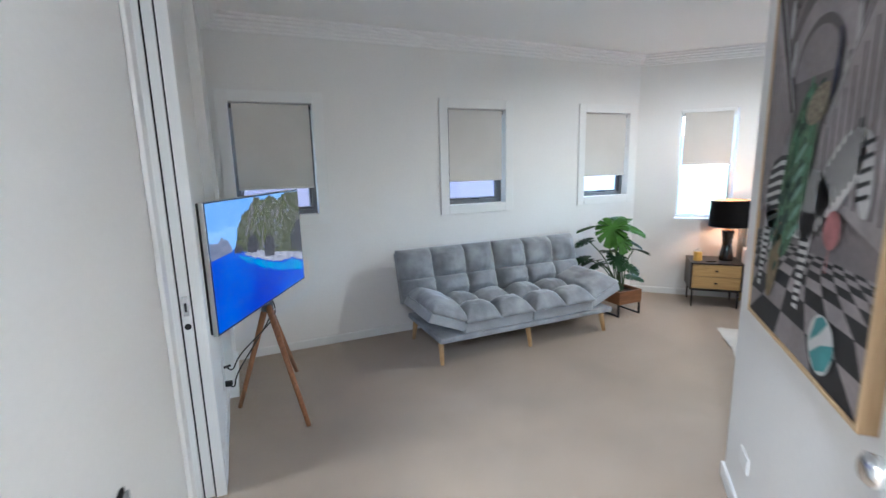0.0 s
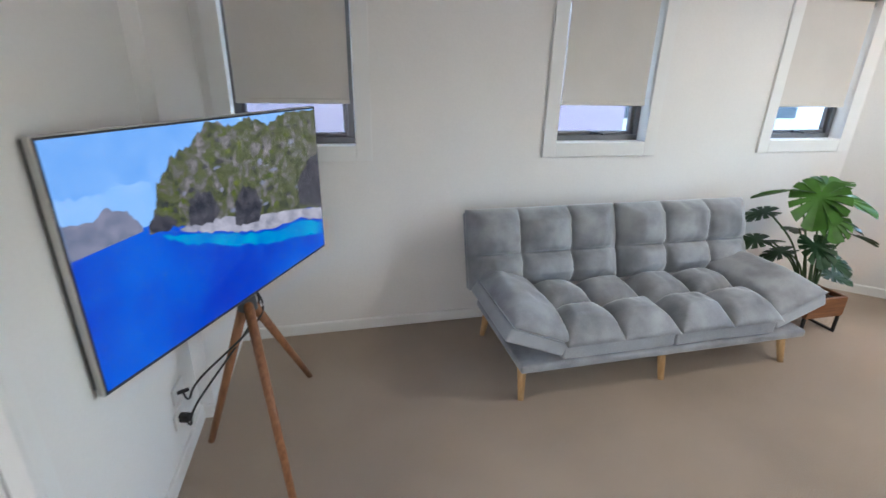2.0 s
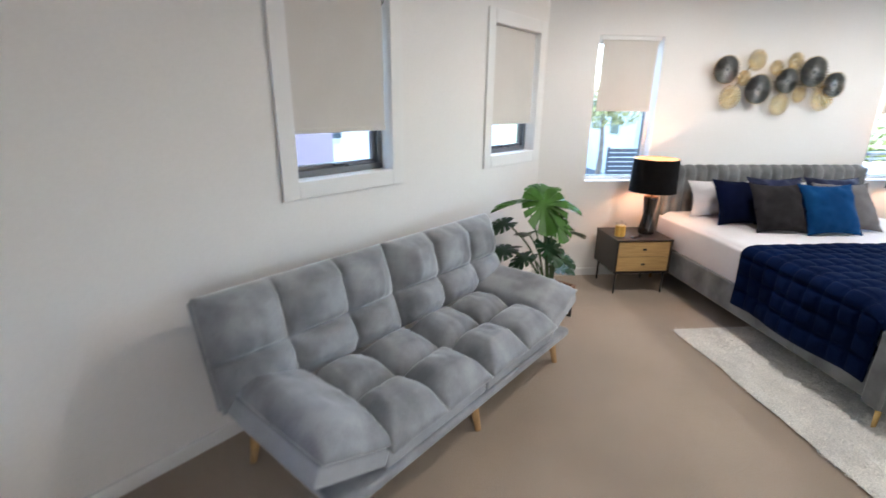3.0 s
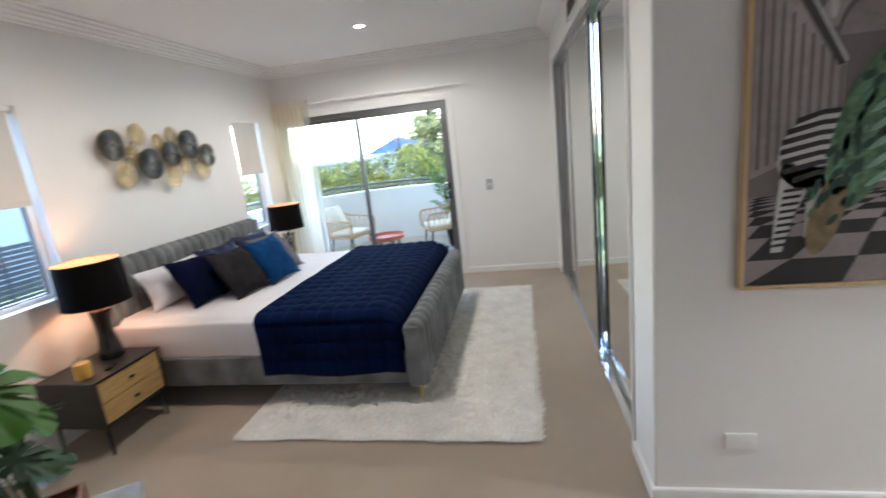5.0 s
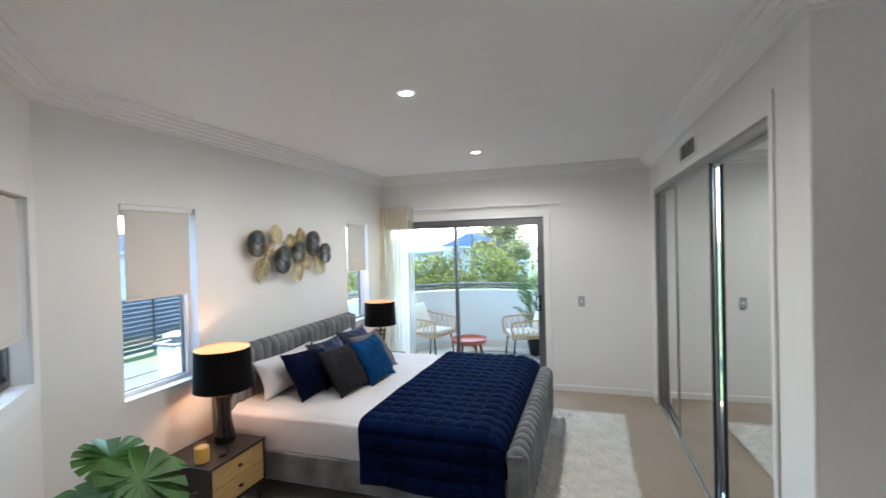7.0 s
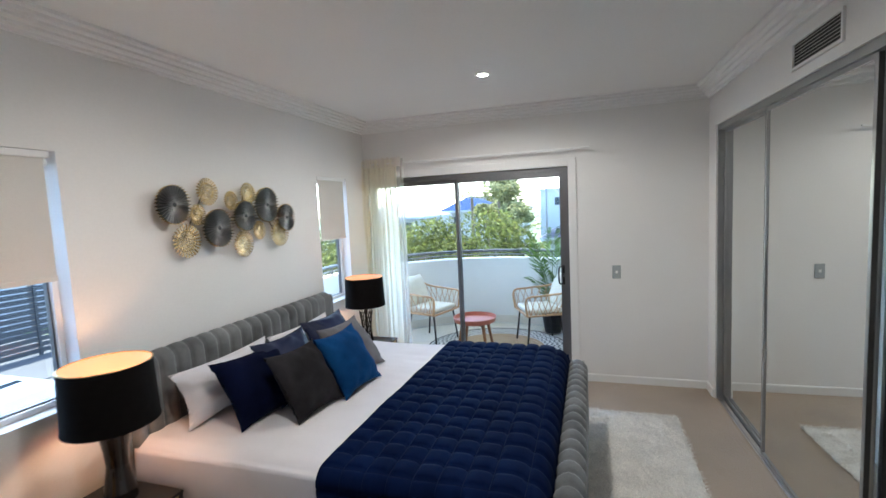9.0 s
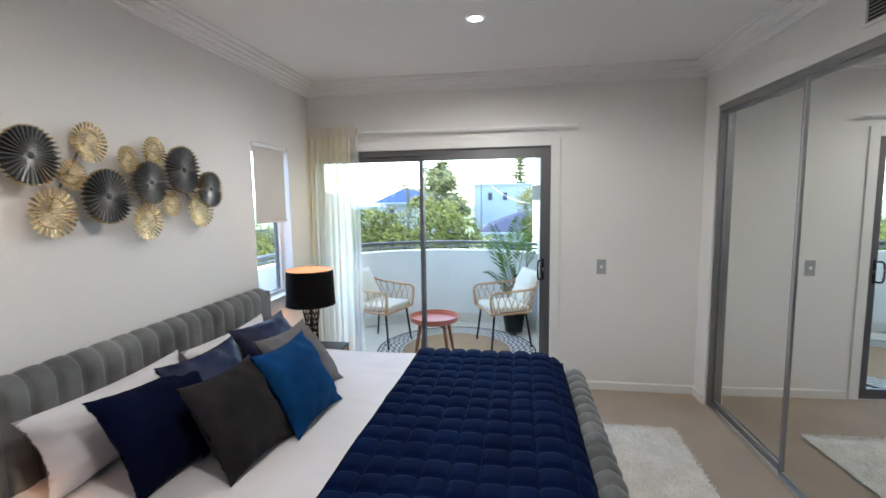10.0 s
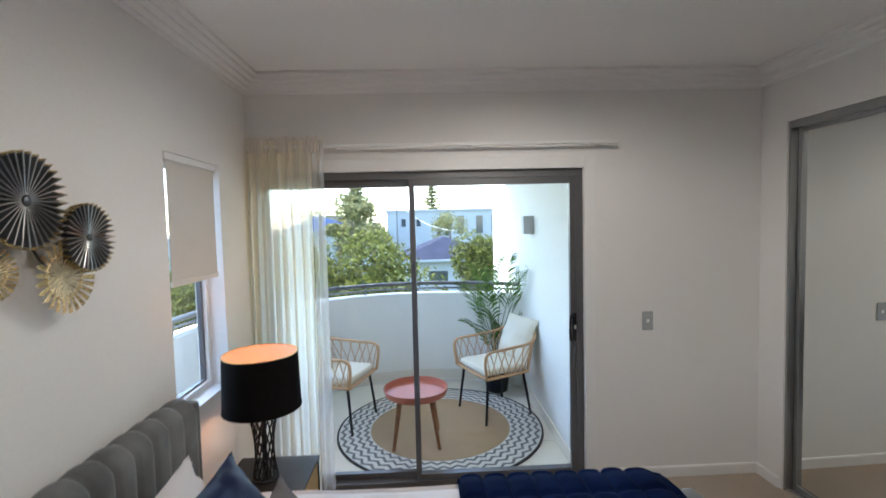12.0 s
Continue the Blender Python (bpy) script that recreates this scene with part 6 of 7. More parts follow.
part("lower_rail", tube([(*p, 1.015) for p in arc(CR + 0.075, A0, A1, 60)], 0.011, 8), "alu", rail, smooth=True)
for p in arc(CR + 0.075, A0 + 6, A1 - 4, 8):
    part("post", rod((*p, 0.966), (*p, 1.055), 0.013, n=10), "alu", rail)
solid("balcony_side_wall", box(XX + 0.161, 8.6, 3.55, 3.83, -3.2, 3.0), "render", "tall white rendered wall beside the balcony", "wall")
solid("balcony_skirting", box(XX + 0.161, 6.62, 3.8302, 3.842, -0.02, 0.075), "tile", "cream tile skirting", "skirting")
bm = bmesh.new()
poly = [(XX - 0.001, 3.79), *arc(CR + 0.10, A0, 78, 40), (XX - 0.001, 6.75)]
lo = [bm.verts.new((x, y, -0.30)) for x, y in poly]
hi = [bm.verts.new((x, y, -0.045)) for x, y in poly]
bm.faces.new(hi)
bm.faces.new(lo[::-1])
for k in range(len(poly)):
    bm.faces.new((lo[k], lo[(k + 1) % len(poly)], hi[(k + 1) % len(poly)], hi[k]))
bmesh.ops.recalc_face_normals(bm, faces=bm.faces)
bfloor = solid("balcony_floor", bm, "tile", "cream tiled balcony floor", "floor")
tb = bmesh.new()
box(0, 0.446, 0, 0.446, -0.045, -0.022, 0.002, bm=tb, seg=1)
tme = bpy.data.meshes.new("tile")
tb.to_mesh(tme)
tb.free()
tme.materials.append(M["tile"])
for i in range(5):
    for j in range(7):
        x, y = XX + 0.165 + 0.45 * i, 3.835 + 0.45 * j
        if all(math.hypot(xx - CX, yy - CY) < CR - 0.005 or xx < CX for xx in (x, x + 0.45) for yy in (y, y + 0.45)) and y + 0.45 < 6.6:
            t = new("tile", tme)
            t.parent = bfloor
            t.location = (x, y, 0)
# unseen roof, drawn out far enough to keep sun off the balcony
solid("balcony_roof", box(XX + 0.161, 7.7, 3.56, 7.3, 2.62, 2.80), "render", "white balcony soffit, unseen, sized to shade the balcony", "soffit")
bsk = arc(CR - 0.012, A0 + 3, 70, 40)
bm = bmesh.new()
A = [[bm.verts.new((*p, z)) for z in (-0.022, 0.085)] for p in bsk]
for a, b in zip(A, A[1:]):
    bm.faces.new((a[0], b[0], b[1], a[1]))
solid("parapet_skirting", bm, "tile", "cream tile skirting along the curved wall", "skirting")

wlp = thing("wall_light", pose(6.08, 3.83, 1.725), "square grey up-and-down wall light", "wall light")
part("housing", box(-0.055, 0.055, 0.0005, 0.10, -0.085, 0.085, 0.004), "light_grey", wlp)
part("lens", box(-0.045, 0.045, 0.012, 0.09, -0.0865, -0.0852), "white_plastic", wlp)

# round rug with a zigzag border
orug = thing("round_rug", pose(5.70, 4.765, -0.022), "round jute rug with a grey and white zigzag border", "rug")
part("field", lathe([(0.001, 0.009), (0.60, 0.009), (0.605, 0.006), (0.605, 0.0)], 64, cap=False), "jute", orug)
part("border", lathe([(0.606, 0.0), (0.606, 0.009), (0.872, 0.009), (0.872, 0.0)], 72, cap=False), "rug_white", orug)
bm = bmesh.new()
NZ = 44
for band in range(4):
    r0 = 0.612 + band * 0.064
    for k in range(NZ * 2):
        a0, a1 = math.pi * k / NZ, math.pi * (k + 1) / NZ
        q0, q1 = (0.0, 0.034) if k % 2 == 0 else (0.034, 0.0)
        w = 0.026
        bm.faces.new([bm.verts.new((r * math.cos(a), r * math.sin(a), 0.0097)) for r, a in ((r0 + q0, a0), (r0 + q0 + w, a0), (r0 + q1 + w, a1), (r0 + q1, a1))])
bmesh.ops.recalc_face_normals(bm, faces=bm.faces)
part("zigzag", bm, "rug_grey", orug)
part("edge", lathe([(0.872, 0.0), (0.872, 0.012), (0.888, 0.012), (0.890, 0.0)], 72, cap=False), "rug_black", orug)


def bistro_chair(x, y, rz):
    """A rattan-armed chair; it faces local -y."""
    ob = thing("patio_chair", pose(x, y, -0.012, 0, 0, rz), "rattan patio chair with cream cushions and black metal legs", "chair", "chairs on the balcony")
    for sx in (-1, 1):
        part("leg", rod((sx * 0.245, -0.235, 0), (sx * 0.215, -0.19, 0.40), 0.011, 0.013, 10), "black_metal", ob)
        part("leg", rod((sx * 0.235, 0.25, 0), (sx * 0.205, 0.19, 0.40), 0.011, 0.013, 10), "black_metal", ob)
    part("seat_frame", tube([(-0.25, -0.23, 0.405), (0.25, -0.23, 0.405), (0.235, 0.22, 0.405), (-0.235, 0.22, 0.405)], 0.013, 8, closed=True), "bamboo", ob)
    bm = bmesh.new()
    for k in range(9):
        yy = -0.20 + 0.05 * k
        rod((-0.24, yy, 0.405), (0.24, yy, 0.405), 0.006, n=6, bm=bm)
    part("seat_webbing", bm, "bamboo", ob)
    arm = curve_pts([(-0.275, -0.24, 0.41), (-0.29, -0.245, 0.63), (-0.295, -0.05, 0.66), (-0.285, 0.22, 0.68), (-0.20, 0.33, 0.74), (0, 0.36, 0.76), (0.20, 0.33, 0.74), (0.285, 0.22, 0.68), (0.295, -0.05, 0.66), (0.29, -0.245, 0.63), (0.275, -0.24, 0.41)], 8)
    part("arm_loop", tube(arm, 0.013, 8), "bamboo", ob, smooth=True)
    low = curve_pts([(-0.275, -0.24, 0.41), (-0.27, 0.02, 0.415), (-0.24, 0.23, 0.42), (0, 0.28, 0.42), (0.24, 0.23, 0.42), (0.27, 0.02, 0.415), (0.275, -0.24, 0.41)], 12)
    part("lower_hoop", tube(low, 0.011, 8), "bamboo", ob, smooth=True)
    bm = bmesh.new()
    n = 22
    for k in range(n):
        for sg in (-1, 1):
            i = int((k + 0.5) / n * (len(low) - 1))
            f = 8 + (k + 0.5 + sg * 1.1) / n * (len(arm) - 17)
            j = max(8, min(len(arm) - 9, int(f)))
            p0, p1 = Vector(low[i]), Vector(arm[j])
            mid = (p0 + p1) / 2 
            tube(curve_pts([p0, mid, p1], 2), 0.0045, 5, bm)
    part("lattice", bm, "bamboo", ob)
    bm = bmesh.new()
    box(-0.235, 0.235, -0.225, 0.225, 0.42, 0.485, 0.028, bm=bm, seg=4)
    part("seat_cushion", bm, "cream", ob, smooth=True)
    bm = pillow_bm(0.46, 0.42, 0.15, 0.04, 16)
    bm.transform(pose(0, 0.19, 0.475, -24))
    part("back_cushion", bm, "cream", ob, smooth=True)
    return ob


bistro_chair(5.865, 5.66, -18)
bistro_chair(5.965, 4.25, 204)
tbl = thing("tray_table", pose(5.445, 4.965, -0.012), "round coral tray table on splayed walnut legs", "table")
part("tray", lathe([(0.001, 0.385), (0.235, 0.385), (0.25, 0.395), (0.262, 0.445), (0.256, 0.447), (0.244, 0.402), (0.001, 0.40)], 48, cap=False), "coral", tbl, smooth=False)
for a in (45, 135, 225, 315):
    c, s = math.cos(radians(a)), math.sin(radians(a))
    part("leg", rod((0.255 * c, 0.255 * s, 0), (0.175 * c, 0.175 * s, 0.384), 0.013, 0.022, 10), "walnut", tbl)
for a in (45, 135):
    c, s = math.cos(radians(a)), math.sin(radians(a))
    part("cross_rail", rod((0.18 * c, 0.18 * s, 0.355), (-0.18 * c, -0.18 * s, 0.355), 0.014, n=8), "walnut", tbl)
for a in (90, 270):
    bm = box(-0.045, 0.045, -0.003, 0.003, -0.008, 0.008, 0.002, m=pose(0.256 * math.cos(radians(a)), 0.256 * math.sin(radians(a)), 0.432, 0, 0, a + 90))
    part("handle_slot", bm, "cream", tbl, "pale cut-out handle")

# potted palm
pp = thing("palm_pot", pose(6.53, 4.13, -0.022), "black pot on the balcony tiles", "pot")
part("pot", lathe([(0.11, 0.0), (0.15, 0.26), (0.16, 0.27), (0.145, 0.275), (0.135, 0.22), (0.001, 0.22)], 28, cap=False), "black_metal", pp, smooth=True)
palm = thing("potted_palm", pose(6.53, 4.13, 0.20), "green feather palm in a pot", "palm")
rp = random.Random(12)


def frond(bm, length, rise, az, droop, leaf, nleaf=26, start=5, wide=0.013):
    pts = []
    for k in range(nleaf):
        t = k / (nleaf - 1)
        r = length * t * (0.35 + 0.45 * t)
        z = rise * (t - droop * t ** 3)
        pts.append(Vector((r * math.cos(az), r * math.sin(az), z)))
    tube(pts, lambda q: 0.006 * (1 - 0.75 * q), 5, bm)
    for k in range(start, nleaf):
        t = k / (nleaf - 1)
        d = (pts[k] - pts[k - 1]).normalized()
        side = d.cross(Vector((0, 0, 1))).normalized()
        ln = leaf * (1.15 - 0.55 * abs(2 * t - 0.9))
        for sg in (-1, 1):
            tip = pts[k] + (side * sg * 0.75 + d * 0.75 + Vector((0, 0, -0.10 + rp.uniform(-0.12, 0.12)))) * ln
            w = d * wide
            mid = pts[k].lerp(tip, 0.5) + Vector((0, 0, 0.015))
            bm.faces.new([bm.verts.new(v) for v in (pts[k] - w * 0.5, mid - w, tip, mid + w)])


for k in range(13):
    az = 2.4 * k
    bm = bmesh.new()
    low = k % 3 == 2
    frond(bm, rp.uniform(0.40, 0.62), rp.uniform(0.50, 0.75) if low else rp.uniform(1.05, 1.60), az, rp.uniform(0.10, 0.35), rp.uniform(0.16, 0.24), start=8 if low else 13)
    # keep clear of the side wall
    for v in bm.verts:
        if v.co.y < -0.27:
            v.co.y = -0.27 + 0.06 * (v.co.y + 0.27)
    part("frond", bm, "frond", palm, smooth=True)

# ---- outside ----
G = -3.2
solid("ground", box(-400, 400, -400, 400, G - 0.5, G), "grass", "suburban lawns reaching to the horizon", "ground")
solid("road", box(-60, 90, 15.0, 20.5, G + 0.002, G + 0.02), "asphalt", "pale asphalt street", "road")
solid("kerb", box(-60, 90, 14.7, 15.0, G, G + 0.12), "concrete", "concrete kerb", "kerb")
solid("forecourt", box(-3, 16, 6.2, 14.69, G + 0.004, G + 0.03), "asphalt", "grey asphalt forecourt", "driveway")
solid("driveway", box(2, 14, 20.6, 46, G + 0.004, G + 0.03), "asphalt", "grey asphalt driveway", "driveway")


def leaf_cloud(center, radii, count, size, seed, lumps=9):
    """Many small leaves in uneven clumps."""
    rr = random.Random(seed)
    cs = []
    for k in range(lumps):
        a, b = rr.uniform(0, 6.28), rr.uniform(-0.3, 1.0)
        q = math.sqrt(max(0, 1 - b * b))
        cs.append((Vector((center[0] + radii[0] * 0.62 * q * math.cos(a), center[1] + radii[1] * 0.62 * q * math.sin(a), center[2] + radii[2] * 0.62 * b)), rr.uniform(0.32, 0.55)))
    vs, fs = [], []
    for k in range(count):
        c, s = cs[rr.randrange(lumps)]
        d = Vector((rr.gauss(0, 1), rr.gauss(0, 1), rr.gauss(0, 1))).normalized()
        rad = s * (0.72 + 0.32 * rr.random())
        p = c + Vector((d.x * radii[0], d.y * radii[1], d.z * radii[2])) * rad
        u = (d + Vector((rr.gauss(0, 0.7), rr.gauss(0, 0.7), rr.gauss(0, 0.7)))).normalized()
        t = u.orthogonal().normalized()
        w = u.cross(t)
        sz = size * rr.uniform(0.6, 1.3)
        i = len(vs)
        vs += [p - t * sz, p + w * sz * 0.45, p + t * sz, p - w * sz * 0.45]
        fs.append((i, i + 1, i + 2, i + 3))
    me = bpy.data.meshes.new("leaves")
    me.from_pydata([tuple(v) for v in vs], [], fs)
    return me


def bush(x, y, r, h, seed, mat="bush", count=9000, size=0.066, name="shrub", label="dense round garden shrub with pale leaf tips"):
    ob = thing(name, pose(0, 0, 0), label, "shrub", "garden shrubs past the balcony")
    bm = bmesh.new()
    for k in range(4):
        a = 1.57 * k + seed
        tube(curve_pts([(x, y, G), (x + 0.1 * math.cos(a), y + 0.1 * math.sin(a), G + h * 0.3), (x + 0.5 * r * math.cos(a), y + 0.5 * r * math.sin(a), G + h * 0.7)], 4), lambda q: 0.09 * (1 - 0.7 * q), 6, bm)
    part("trunk", bm, "bark", ob)
    me = leaf_cloud((x, y, G + h * 0.62), (r, r, h * 0.42), count, size, seed, 12)
    me.materials.append(M[mat])
    cr = new("crown", me)
    cr.parent = ob


for x, y, r, h, sd in ((13.0, 6.2, 1.8, 4.75, 1), (13.3, 8.0, 1.7, 4.5, 2), (13.9, 9.8, 1.8, 4.4, 3), (14.5, 11.7, 1.9, 4.35, 4), (15.5, 13.6, 2.0, 4.3, 9), (18.0, 2.9, 1.4, 4.5, 5), (20.5, 1.0, 1.8, 4.0, 6)):
    bush(x, y, r, h, sd)
bush(10.5, 11.0, 1.6, 4.6, 31, count=3800, name="shrub")


def conifer(x, y, h, seed):
    ob = thing("norfolk_pine", pose(x, y, G), "tall tiered pine far behind the houses", "tree", "trees in the distance")
    part("trunk", rod((0, 0, 0), (0, 0, h), 0.30, 0.05, 8), "bark", ob)
    rr = random.Random(seed)
    vs, fs = [], []
    for k in range(17):
        z = h * (0.30 + 0.69 * k / 16)
        L = (h - z) * 0.5 + 0.5
        for j in range(7):
            a = 6.283 * j / 7 + k * 0.7 + rr.uniform(-0.2, 0.2)
            for q in range(13):
                t = q / 12
                c = Vector((L * t * math.cos(a), L * t * math.sin(a), z + 0.12 * L * t * t))
                s = 0.42 * (1.2 - 0.6 * t)
                d = Vector((rr.gauss(0, 1), rr.gauss(0, 1), rr.gauss(0, 0.5))).normalized() * s
                e = Vector((rr.gauss(0, 1), rr.gauss(0, 1), rr.gauss(0, 0.5))).normalized() * s * 0.45
                i = len(vs)
                vs += [c - d, c + e, c + d, c - e]
                fs.append((i, i + 1, i + 2, i + 3))
    me = bpy.data.meshes.new("crown")
    me.from_pydata([tuple(v) for v in vs], [], fs)
    me.materials.append(M["tree"])
    cr = new("crown", me)
    cr.parent = ob


conifer(72, 3.6, 11.4, 3)
conifer(42, 10.8, 8.2, 5)


def round_tree(x, y, r, h, seed):
    ob = thing("tree", pose(0, 0, 0), "leafy tree rising behind the shrubs", "tree", "trees in the distance")
    bm = bmesh.new()
    tube(curve_pts([(x, y, G), (x + 0.1, y, G + h * 0.4), (x, y + 0.1, G + h * 0.75)], 5), lambda q: 0.20 * (1 - 0.6 * q), 8, bm)
    part("trunk", bm, "bark", ob)
    me = leaf_cloud((x, y, G + h - r * 0.8), (r, r, r * 0.8), 2300, 0.12, seed, 9)
    me.materials.append(M["tree"])
    cr = new("crown", me)
    cr.parent = ob


round_tree(30, 9.2, 1.35, 7.0, 15)
round_tree(31.5, 10.4, 1.0, 5.4, 16)
round_tree(29, 7.9, 1.2, 5.2, 17)
round_tree(52, 2.0, 2.6, 6.4, 12)
round_tree(10, 26, 2.0, 6.0, 13)
for x, y, h, sd in ((34, 12.1, 5.6, 1), (14, 28, 7.0, 4)):
    pt = thing("palm_tree", pose(x, y, G), "tall palm with a shaggy crown in the distance", "tree", "trees in the distance")
    part("trunk", rod((0, 0, 0), (0, 0, h), 0.16, 0.11, 8), "bark", pt)
    bm = bmesh.new()
    for k in range(16):
        frond(bm, rp.uniform(1.6, 2.3), rp.uniform(0.2, 1.3), 2.4 * k, rp.uniform(0.6, 1.3), 0.50, 18, 4, 0.035)
    bm.transform(Matrix.Translation((0, 0, h)))
    part("crown", bm, "tree", pt)


def house(name, x0, x1, y0, y1, zt, roof_h, roof_mat, wall_mat, label, windows, flat_roof=False):
    """A house whose windows (face, along, z, width, height) face the balcony (-x) or the street (-y)."""
    ob = thing(name, pose(0, 0, 0), label, "house", "houses in the distance")
    part("wall", box(x0, x1, y0, y1, G, zt), wall_mat, ob)
    if flat_roof:
        part("roof", box(x0 - 0.2, x1 + 0.2, y0 - 0.2, y1 + 0.2, zt + 0.001, zt + roof_h), roof_mat, ob)
    else:
        e = 0.6
        bm = bmesh.new()
        b = [bm.verts.new(v) for v in ((x0 - e, y0 - e, zt + 0.002), (x1 + e, y0 - e, zt + 0.002), (x1 + e, y1 + e, zt + 0.002), (x0 - e, y1 + e, zt + 0.002))]
        k = min(x1 - x0, y1 - y0) / 2
        if y1 - y0 > x1 - x0:
            t = [bm.verts.new(((x0 + x1) / 2, y0 + k, zt + roof_h)), bm.verts.new(((x0 + x1) / 2, y1 - k, zt + roof_h))]
            fs = ((b[0], b[1], t[0]), (b[1], b[2], t[1], t[0]), (b[2], b[3], t[1]), (b[3], b[0], t[0], t[1]))
        else:
            t = [bm.verts.new((x0 + k, (y0 + y1) / 2, zt + roof_h)), bm.verts.new((x1 - k, (y0 + y1) / 2, zt + roof_h))]
            fs = ((b[0], b[1], t[1], t[0]), (b[1], b[2], t[1]), (b[2], b[3], t[0], t[1]), (b[3], b[0], t[0]))
        for f in fs:
            bm.faces.new(f)
        bm.faces.new(b[::-1])
        part("roof", bm, roof_mat, ob)
        part("fascia", box(x0 - e - 0.03, x1 + e + 0.03, y0 - e - 0.03, y1 + e + 0.03, zt - 0.16, zt), "house", ob)
    for fc, a, z, w, h in windows:
        if fc == "x":
            wn_ = part("window", box(x0 - 0.05, x0 - 0.002, a - w / 2, a + w / 2, z - h / 2, z + h / 2), "house", ob)
            part("pane", box(x0 - 0.06, x0 - 0.051, a - w / 2 + 0.07, a + w / 2 - 0.07, z - h / 2 + 0.07, z + h / 2 - 0.07), "dark_glass", wn_)
        else:
            wn_ = part("window", box(a - w / 2, a + w / 2, y0 - 0.05, y0 - 0.002, z - h / 2, z + h / 2), "house", ob)
            part("pane", box(a - w / 2 + 0.07, a + w / 2 - 0.07, y0 - 0.06, y0 - 0.051, z - h / 2 + 0.07, z + h / 2 - 0.07), "dark_glass", wn_)


house("modern_house", 60, 72, -6, 9.6, 3.4, 0.25, "house", "house", "long white flat-roofed two-storey house", [("x", 7.5, 2.0, 0.7, 1.1), ("x", 5.6, 2.0, 0.7, 1.1), ("x", 3.0, 1.4, 0.6, 2.4), ("x", 2.0, 1.4, 0.6, 2.4), ("x", 0.2, 1.6, 1.0, 2.4), ("x", -2.2, 1.6, 1.0, 2.4), ("x", -4.2, 1.6, 1.0, 2.4)], True)
house("low_house", 32, 42, 0.6, 6.2, -0.55, 1.35, "roof_grey", "house", "single-storey white house with a slate-blue roof", [("x", 1.6, -1.8, 1.2, 1.0), ("x", 4.0, -1.8, 1.4, 1.0)])
house("blue_roof_house", 38, 45, 12.3, 15.3, 1.5, 1.2, "roof_blue", "house", "white house under a blue hipped roof", [("x", 13.0, 0.6, 0.6, 0.9), ("x", 14.5, 0.6, 0.6, 0.9), ("x", 13.8, -1.8, 1.5, 1.1)])
house("white_house", 31, 36.5, 15.3, 21.0, 1.25, 1.1, "roof_pale", "house", "white two-storey house under a pale roof", [("x", 16.2, 0.5, 0.8, 0.8), ("x", 17.9, 0.5, 0.8, 0.8), ("x", 19.8, 0.5, 0.8, 0.8), ("x", 17.5, -1.9, 1.6, 1.2)])
house("tile_roof_house", 48, 60, 11.0, 19.0, 1.4, 1.6, "roof_grey", "house", "far house under a slate roof", [("x", 13.0, 0.4, 1.2, 1.1), ("x", 16.0, 0.4, 1.2, 1.1)])
house("street_house", -6, 3.0, 40, 50, 1.8, 1.8, "roof_grey", "house", "two-storey white house across the street", [("y", -3.0, 0.4, 1.6, 1.2), ("y", 1.0, 0.4, 1.6, 1.2), ("y", -1.0, -1.8, 2.4, 1.8)])
house("corner_house", 14, 26, 30, 42, 1.8, 1.8, "roof_grey", "house", "pale two-storey house behind a dark fence", [("y", 17.0, 0.2, 1.6, 1.2), ("y", 22.0, 0.2, 1.6, 1.2), ("x", 33.0, 0.2, 1.4, 1.2)])
# the neighbour's wall, past the splayed windows
nb = thing("neighbour_house", UN, "pale pink rendered wall of the house next door", "house", "houses in the distance")
part("wall", box(-6.0, 5.4, 7.6, 13.0, G, 4.2), "pink", nb)
part("wall", box(7.2, 16.0, 11.5, 16.0, G, 2.4), "house", nb)
for u in (8.2, 10.3, 13.0):
    wn_ = part("window", box(u - 0.4, u + 0.4, 11.44, 11.498, 0.6, 1.9), "house", nb)
    part("pane", box(u - 0.33, u + 0.33, 11.42, 11.439, 0.67, 1.83), "dark_glass", wn_)
fe = thing("street_fence", pose(0, 0, 0), "dark slatted metal fence along the far side of the street", "fence")
for k in range(14):
    x = 9.6 + 2.2 * k
    part("post", box(x - 0.05, x + 0.05, 23.95, 24.05, G, G + 2.8), "fence", fe)
    for j in range(12):
        part("slat", box(x + 0.05, x + 2.15, 23.99, 24.01, G + 0.12 + 0.22 * j, G + 0.30 + 0.22 * j), "fence", fe)
gp = thing("gate_pillar", pose(5.05, 10.0, 0), "white rendered gate pillar with a flat grey cap", "pillar")
part("shaft", box(-0.20, 0.20, -0.20, 0.20, G, 0.22, 0.02), "render", gp)
part("cap", box(-0.25, 0.25, -0.25, 0.25, 0.221, 0.27, 0.02), "concrete", gp)
part("lamp", lathe([(0.07, 0.271), (0.08, 0.31), (0.20, 0.37), (0.18, 0.40), (0.02, 0.44)], 20), "alu_light", gp)
pw = thing("power_line", pose(0, 0, 0), "street power pole with a sagging wire", "power pole")
part("pole", rod((42, 7.25, G), (42, 7.25, 4.0), 0.09, 0.06, 10), "concrete", pw)
part("wire", tube([(42 - 1.3 * k, 7.25 - 0.30 * k, 3.9 - 0.35 * k + 0.012 * k * k) for k in range(14)], 0.010, 5), "wire", pw)


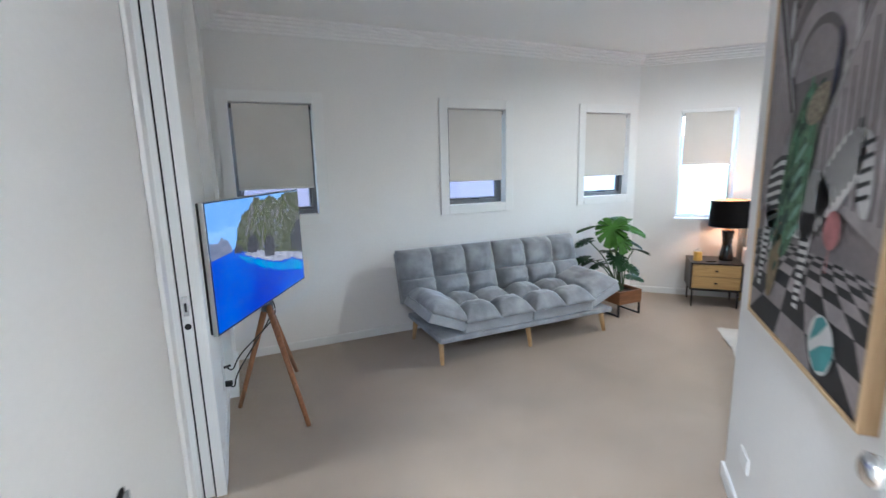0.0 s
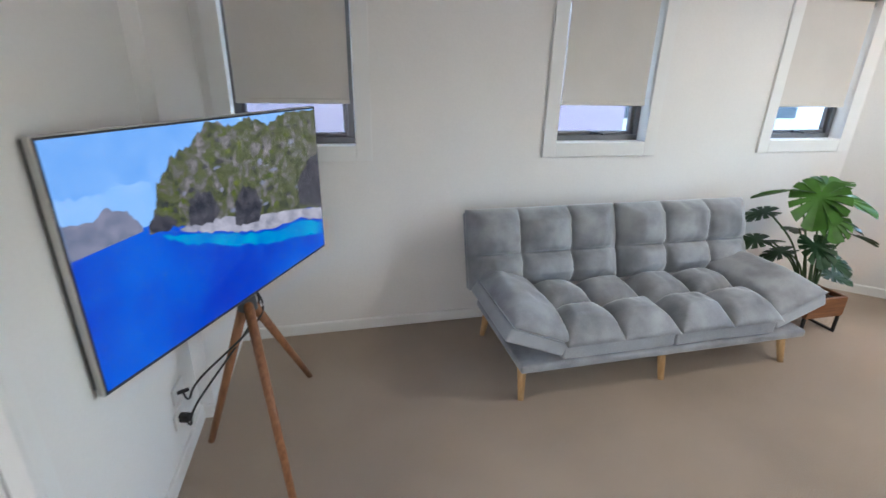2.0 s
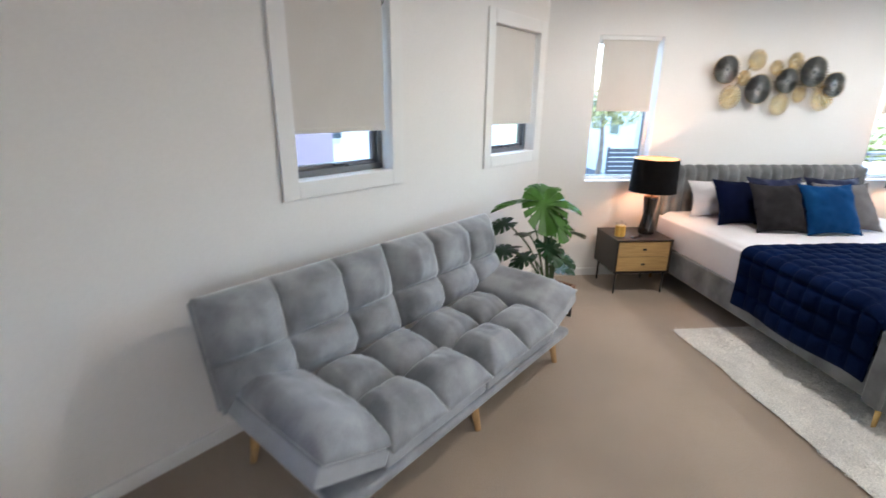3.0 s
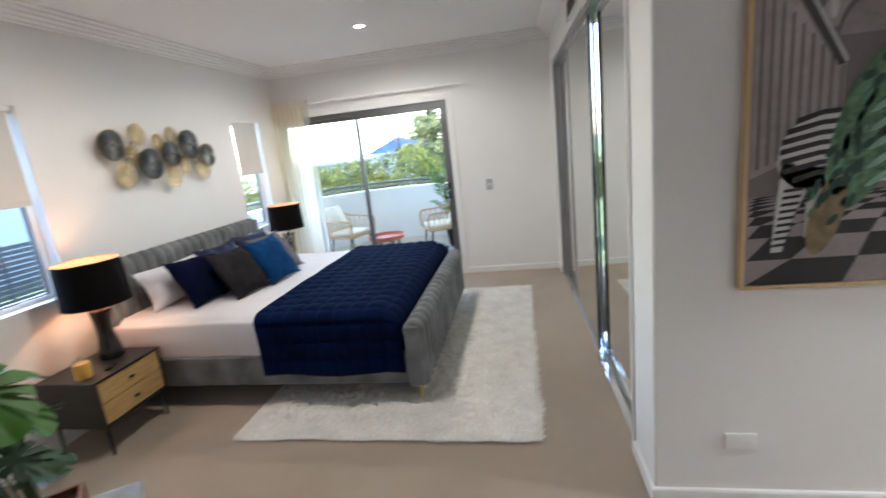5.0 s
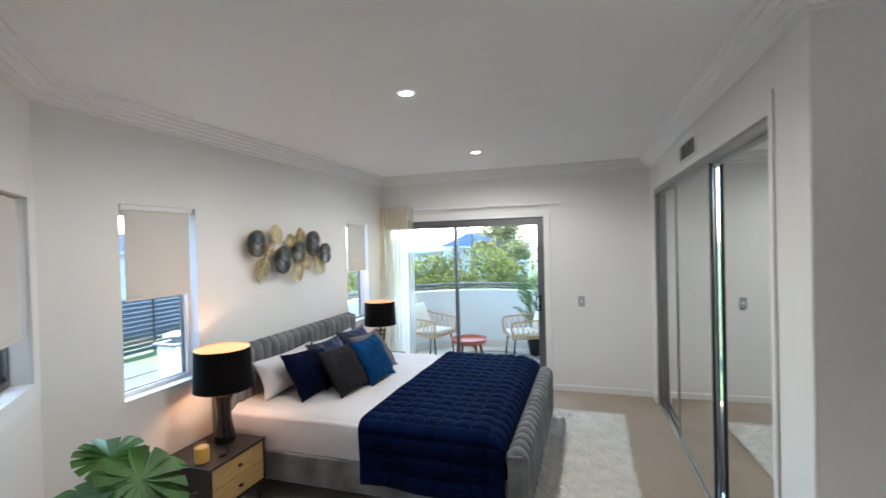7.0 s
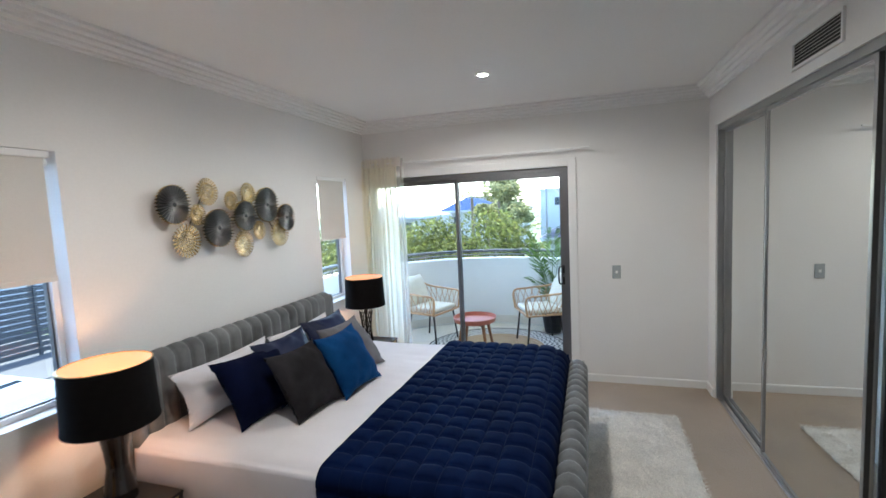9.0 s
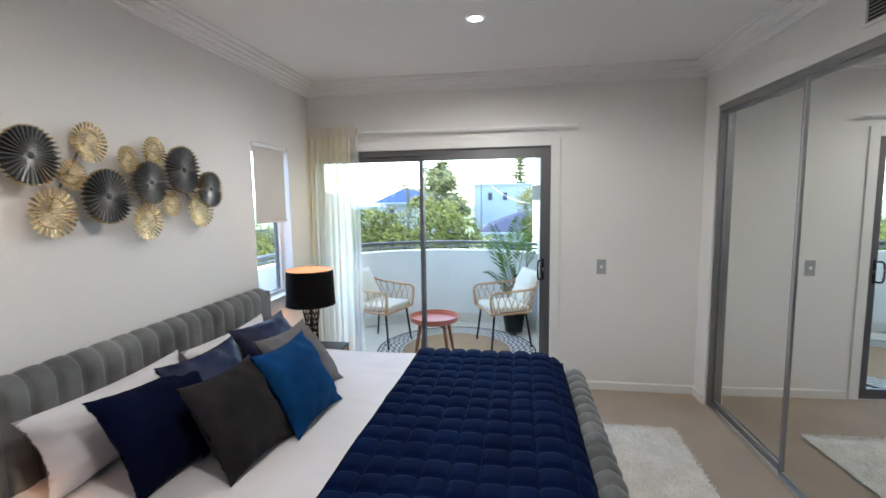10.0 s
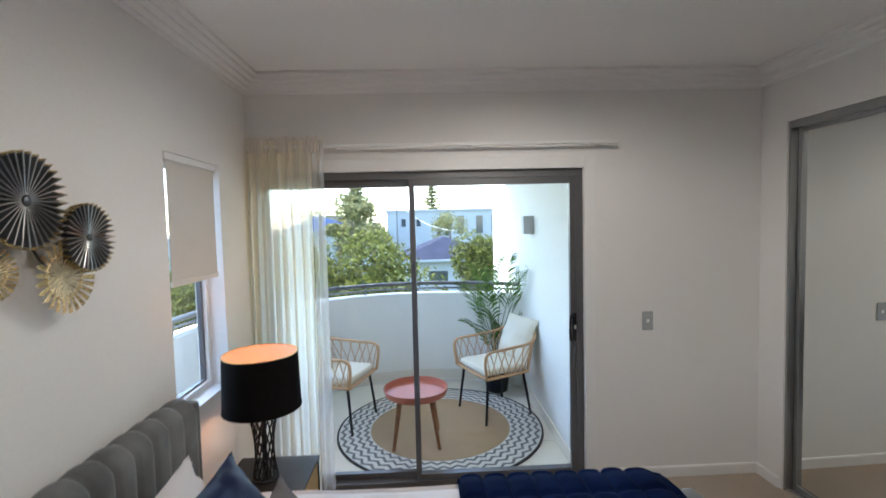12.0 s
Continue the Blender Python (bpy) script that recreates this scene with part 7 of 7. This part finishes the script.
def parked_car(x, y, rz):
    ob = thing("parked_car", pose(x, y, G + 0.03, 0, 0, rz), "white hatchback parked on the driveway", "car")
    bm = bmesh.new()
    prof = [(-2.05, 0.35), (-2.1, 0.75), (-1.95, 0.95), (-1.25, 1.02), (-0.55, 1.46), (0.9, 1.48), (1.75, 1.05), (2.05, 0.90), (2.1, 0.40), (1.9, 0.28), (-1.9, 0.28)]
    A = [bm.verts.new((a, -0.85 if z < 1.1 else -0.66, z)) for a, z in prof]
    B = [bm.verts.new((a, 0.85 if z < 1.1 else 0.66, z)) for a, z in prof]
    bm.faces.new(A)
    bm.faces.new(B[::-1])
    for k in range(len(prof)):
        bm.faces.new((A[k], B[k], B[(k + 1) % len(prof)], A[(k + 1) % len(prof)]))
    bmesh.ops.recalc_face_normals(bm, faces=bm.faces)
    part("body", bm, "car", ob)
    for sy in (-0.79, 0.79):
        bm = flat([(-1.0, sy, 1.10), (-0.50, sy * 0.88, 1.40), (0.85, sy * 0.88, 1.42), (1.45, sy, 1.10)])
        part("side_glass", bm, "dark_glass", ob)
        for wx in (-1.3, 1.3):
            wh = part("wheel", rod((wx, sy * 0.95, 0.31), (wx, sy * 1.09, 0.31), 0.31, n=20), "tyre", ob)
            part("rim", rod((wx, sy * 1.091, 0.31), (wx, sy * 1.10, 0.31), 0.19, n=16), "alu_light", wh)


parked_car(7.6, 33, 10)
parked_car(6.0, 17.0, 2)

# ---- unseen fill lamps, added in the hall and the bathroom beyond the openings ----
for (x, y), pw_ in (((0.55, -0.75), HALL_FILL), ((un(-0.75, 2.0)), BATH_FILL)):
    d = thing("downlight", pose(x, y, H), "round recessed white downlight, switched on; added fill if outside the bedroom", "downlight", "downlights in the ceiling")
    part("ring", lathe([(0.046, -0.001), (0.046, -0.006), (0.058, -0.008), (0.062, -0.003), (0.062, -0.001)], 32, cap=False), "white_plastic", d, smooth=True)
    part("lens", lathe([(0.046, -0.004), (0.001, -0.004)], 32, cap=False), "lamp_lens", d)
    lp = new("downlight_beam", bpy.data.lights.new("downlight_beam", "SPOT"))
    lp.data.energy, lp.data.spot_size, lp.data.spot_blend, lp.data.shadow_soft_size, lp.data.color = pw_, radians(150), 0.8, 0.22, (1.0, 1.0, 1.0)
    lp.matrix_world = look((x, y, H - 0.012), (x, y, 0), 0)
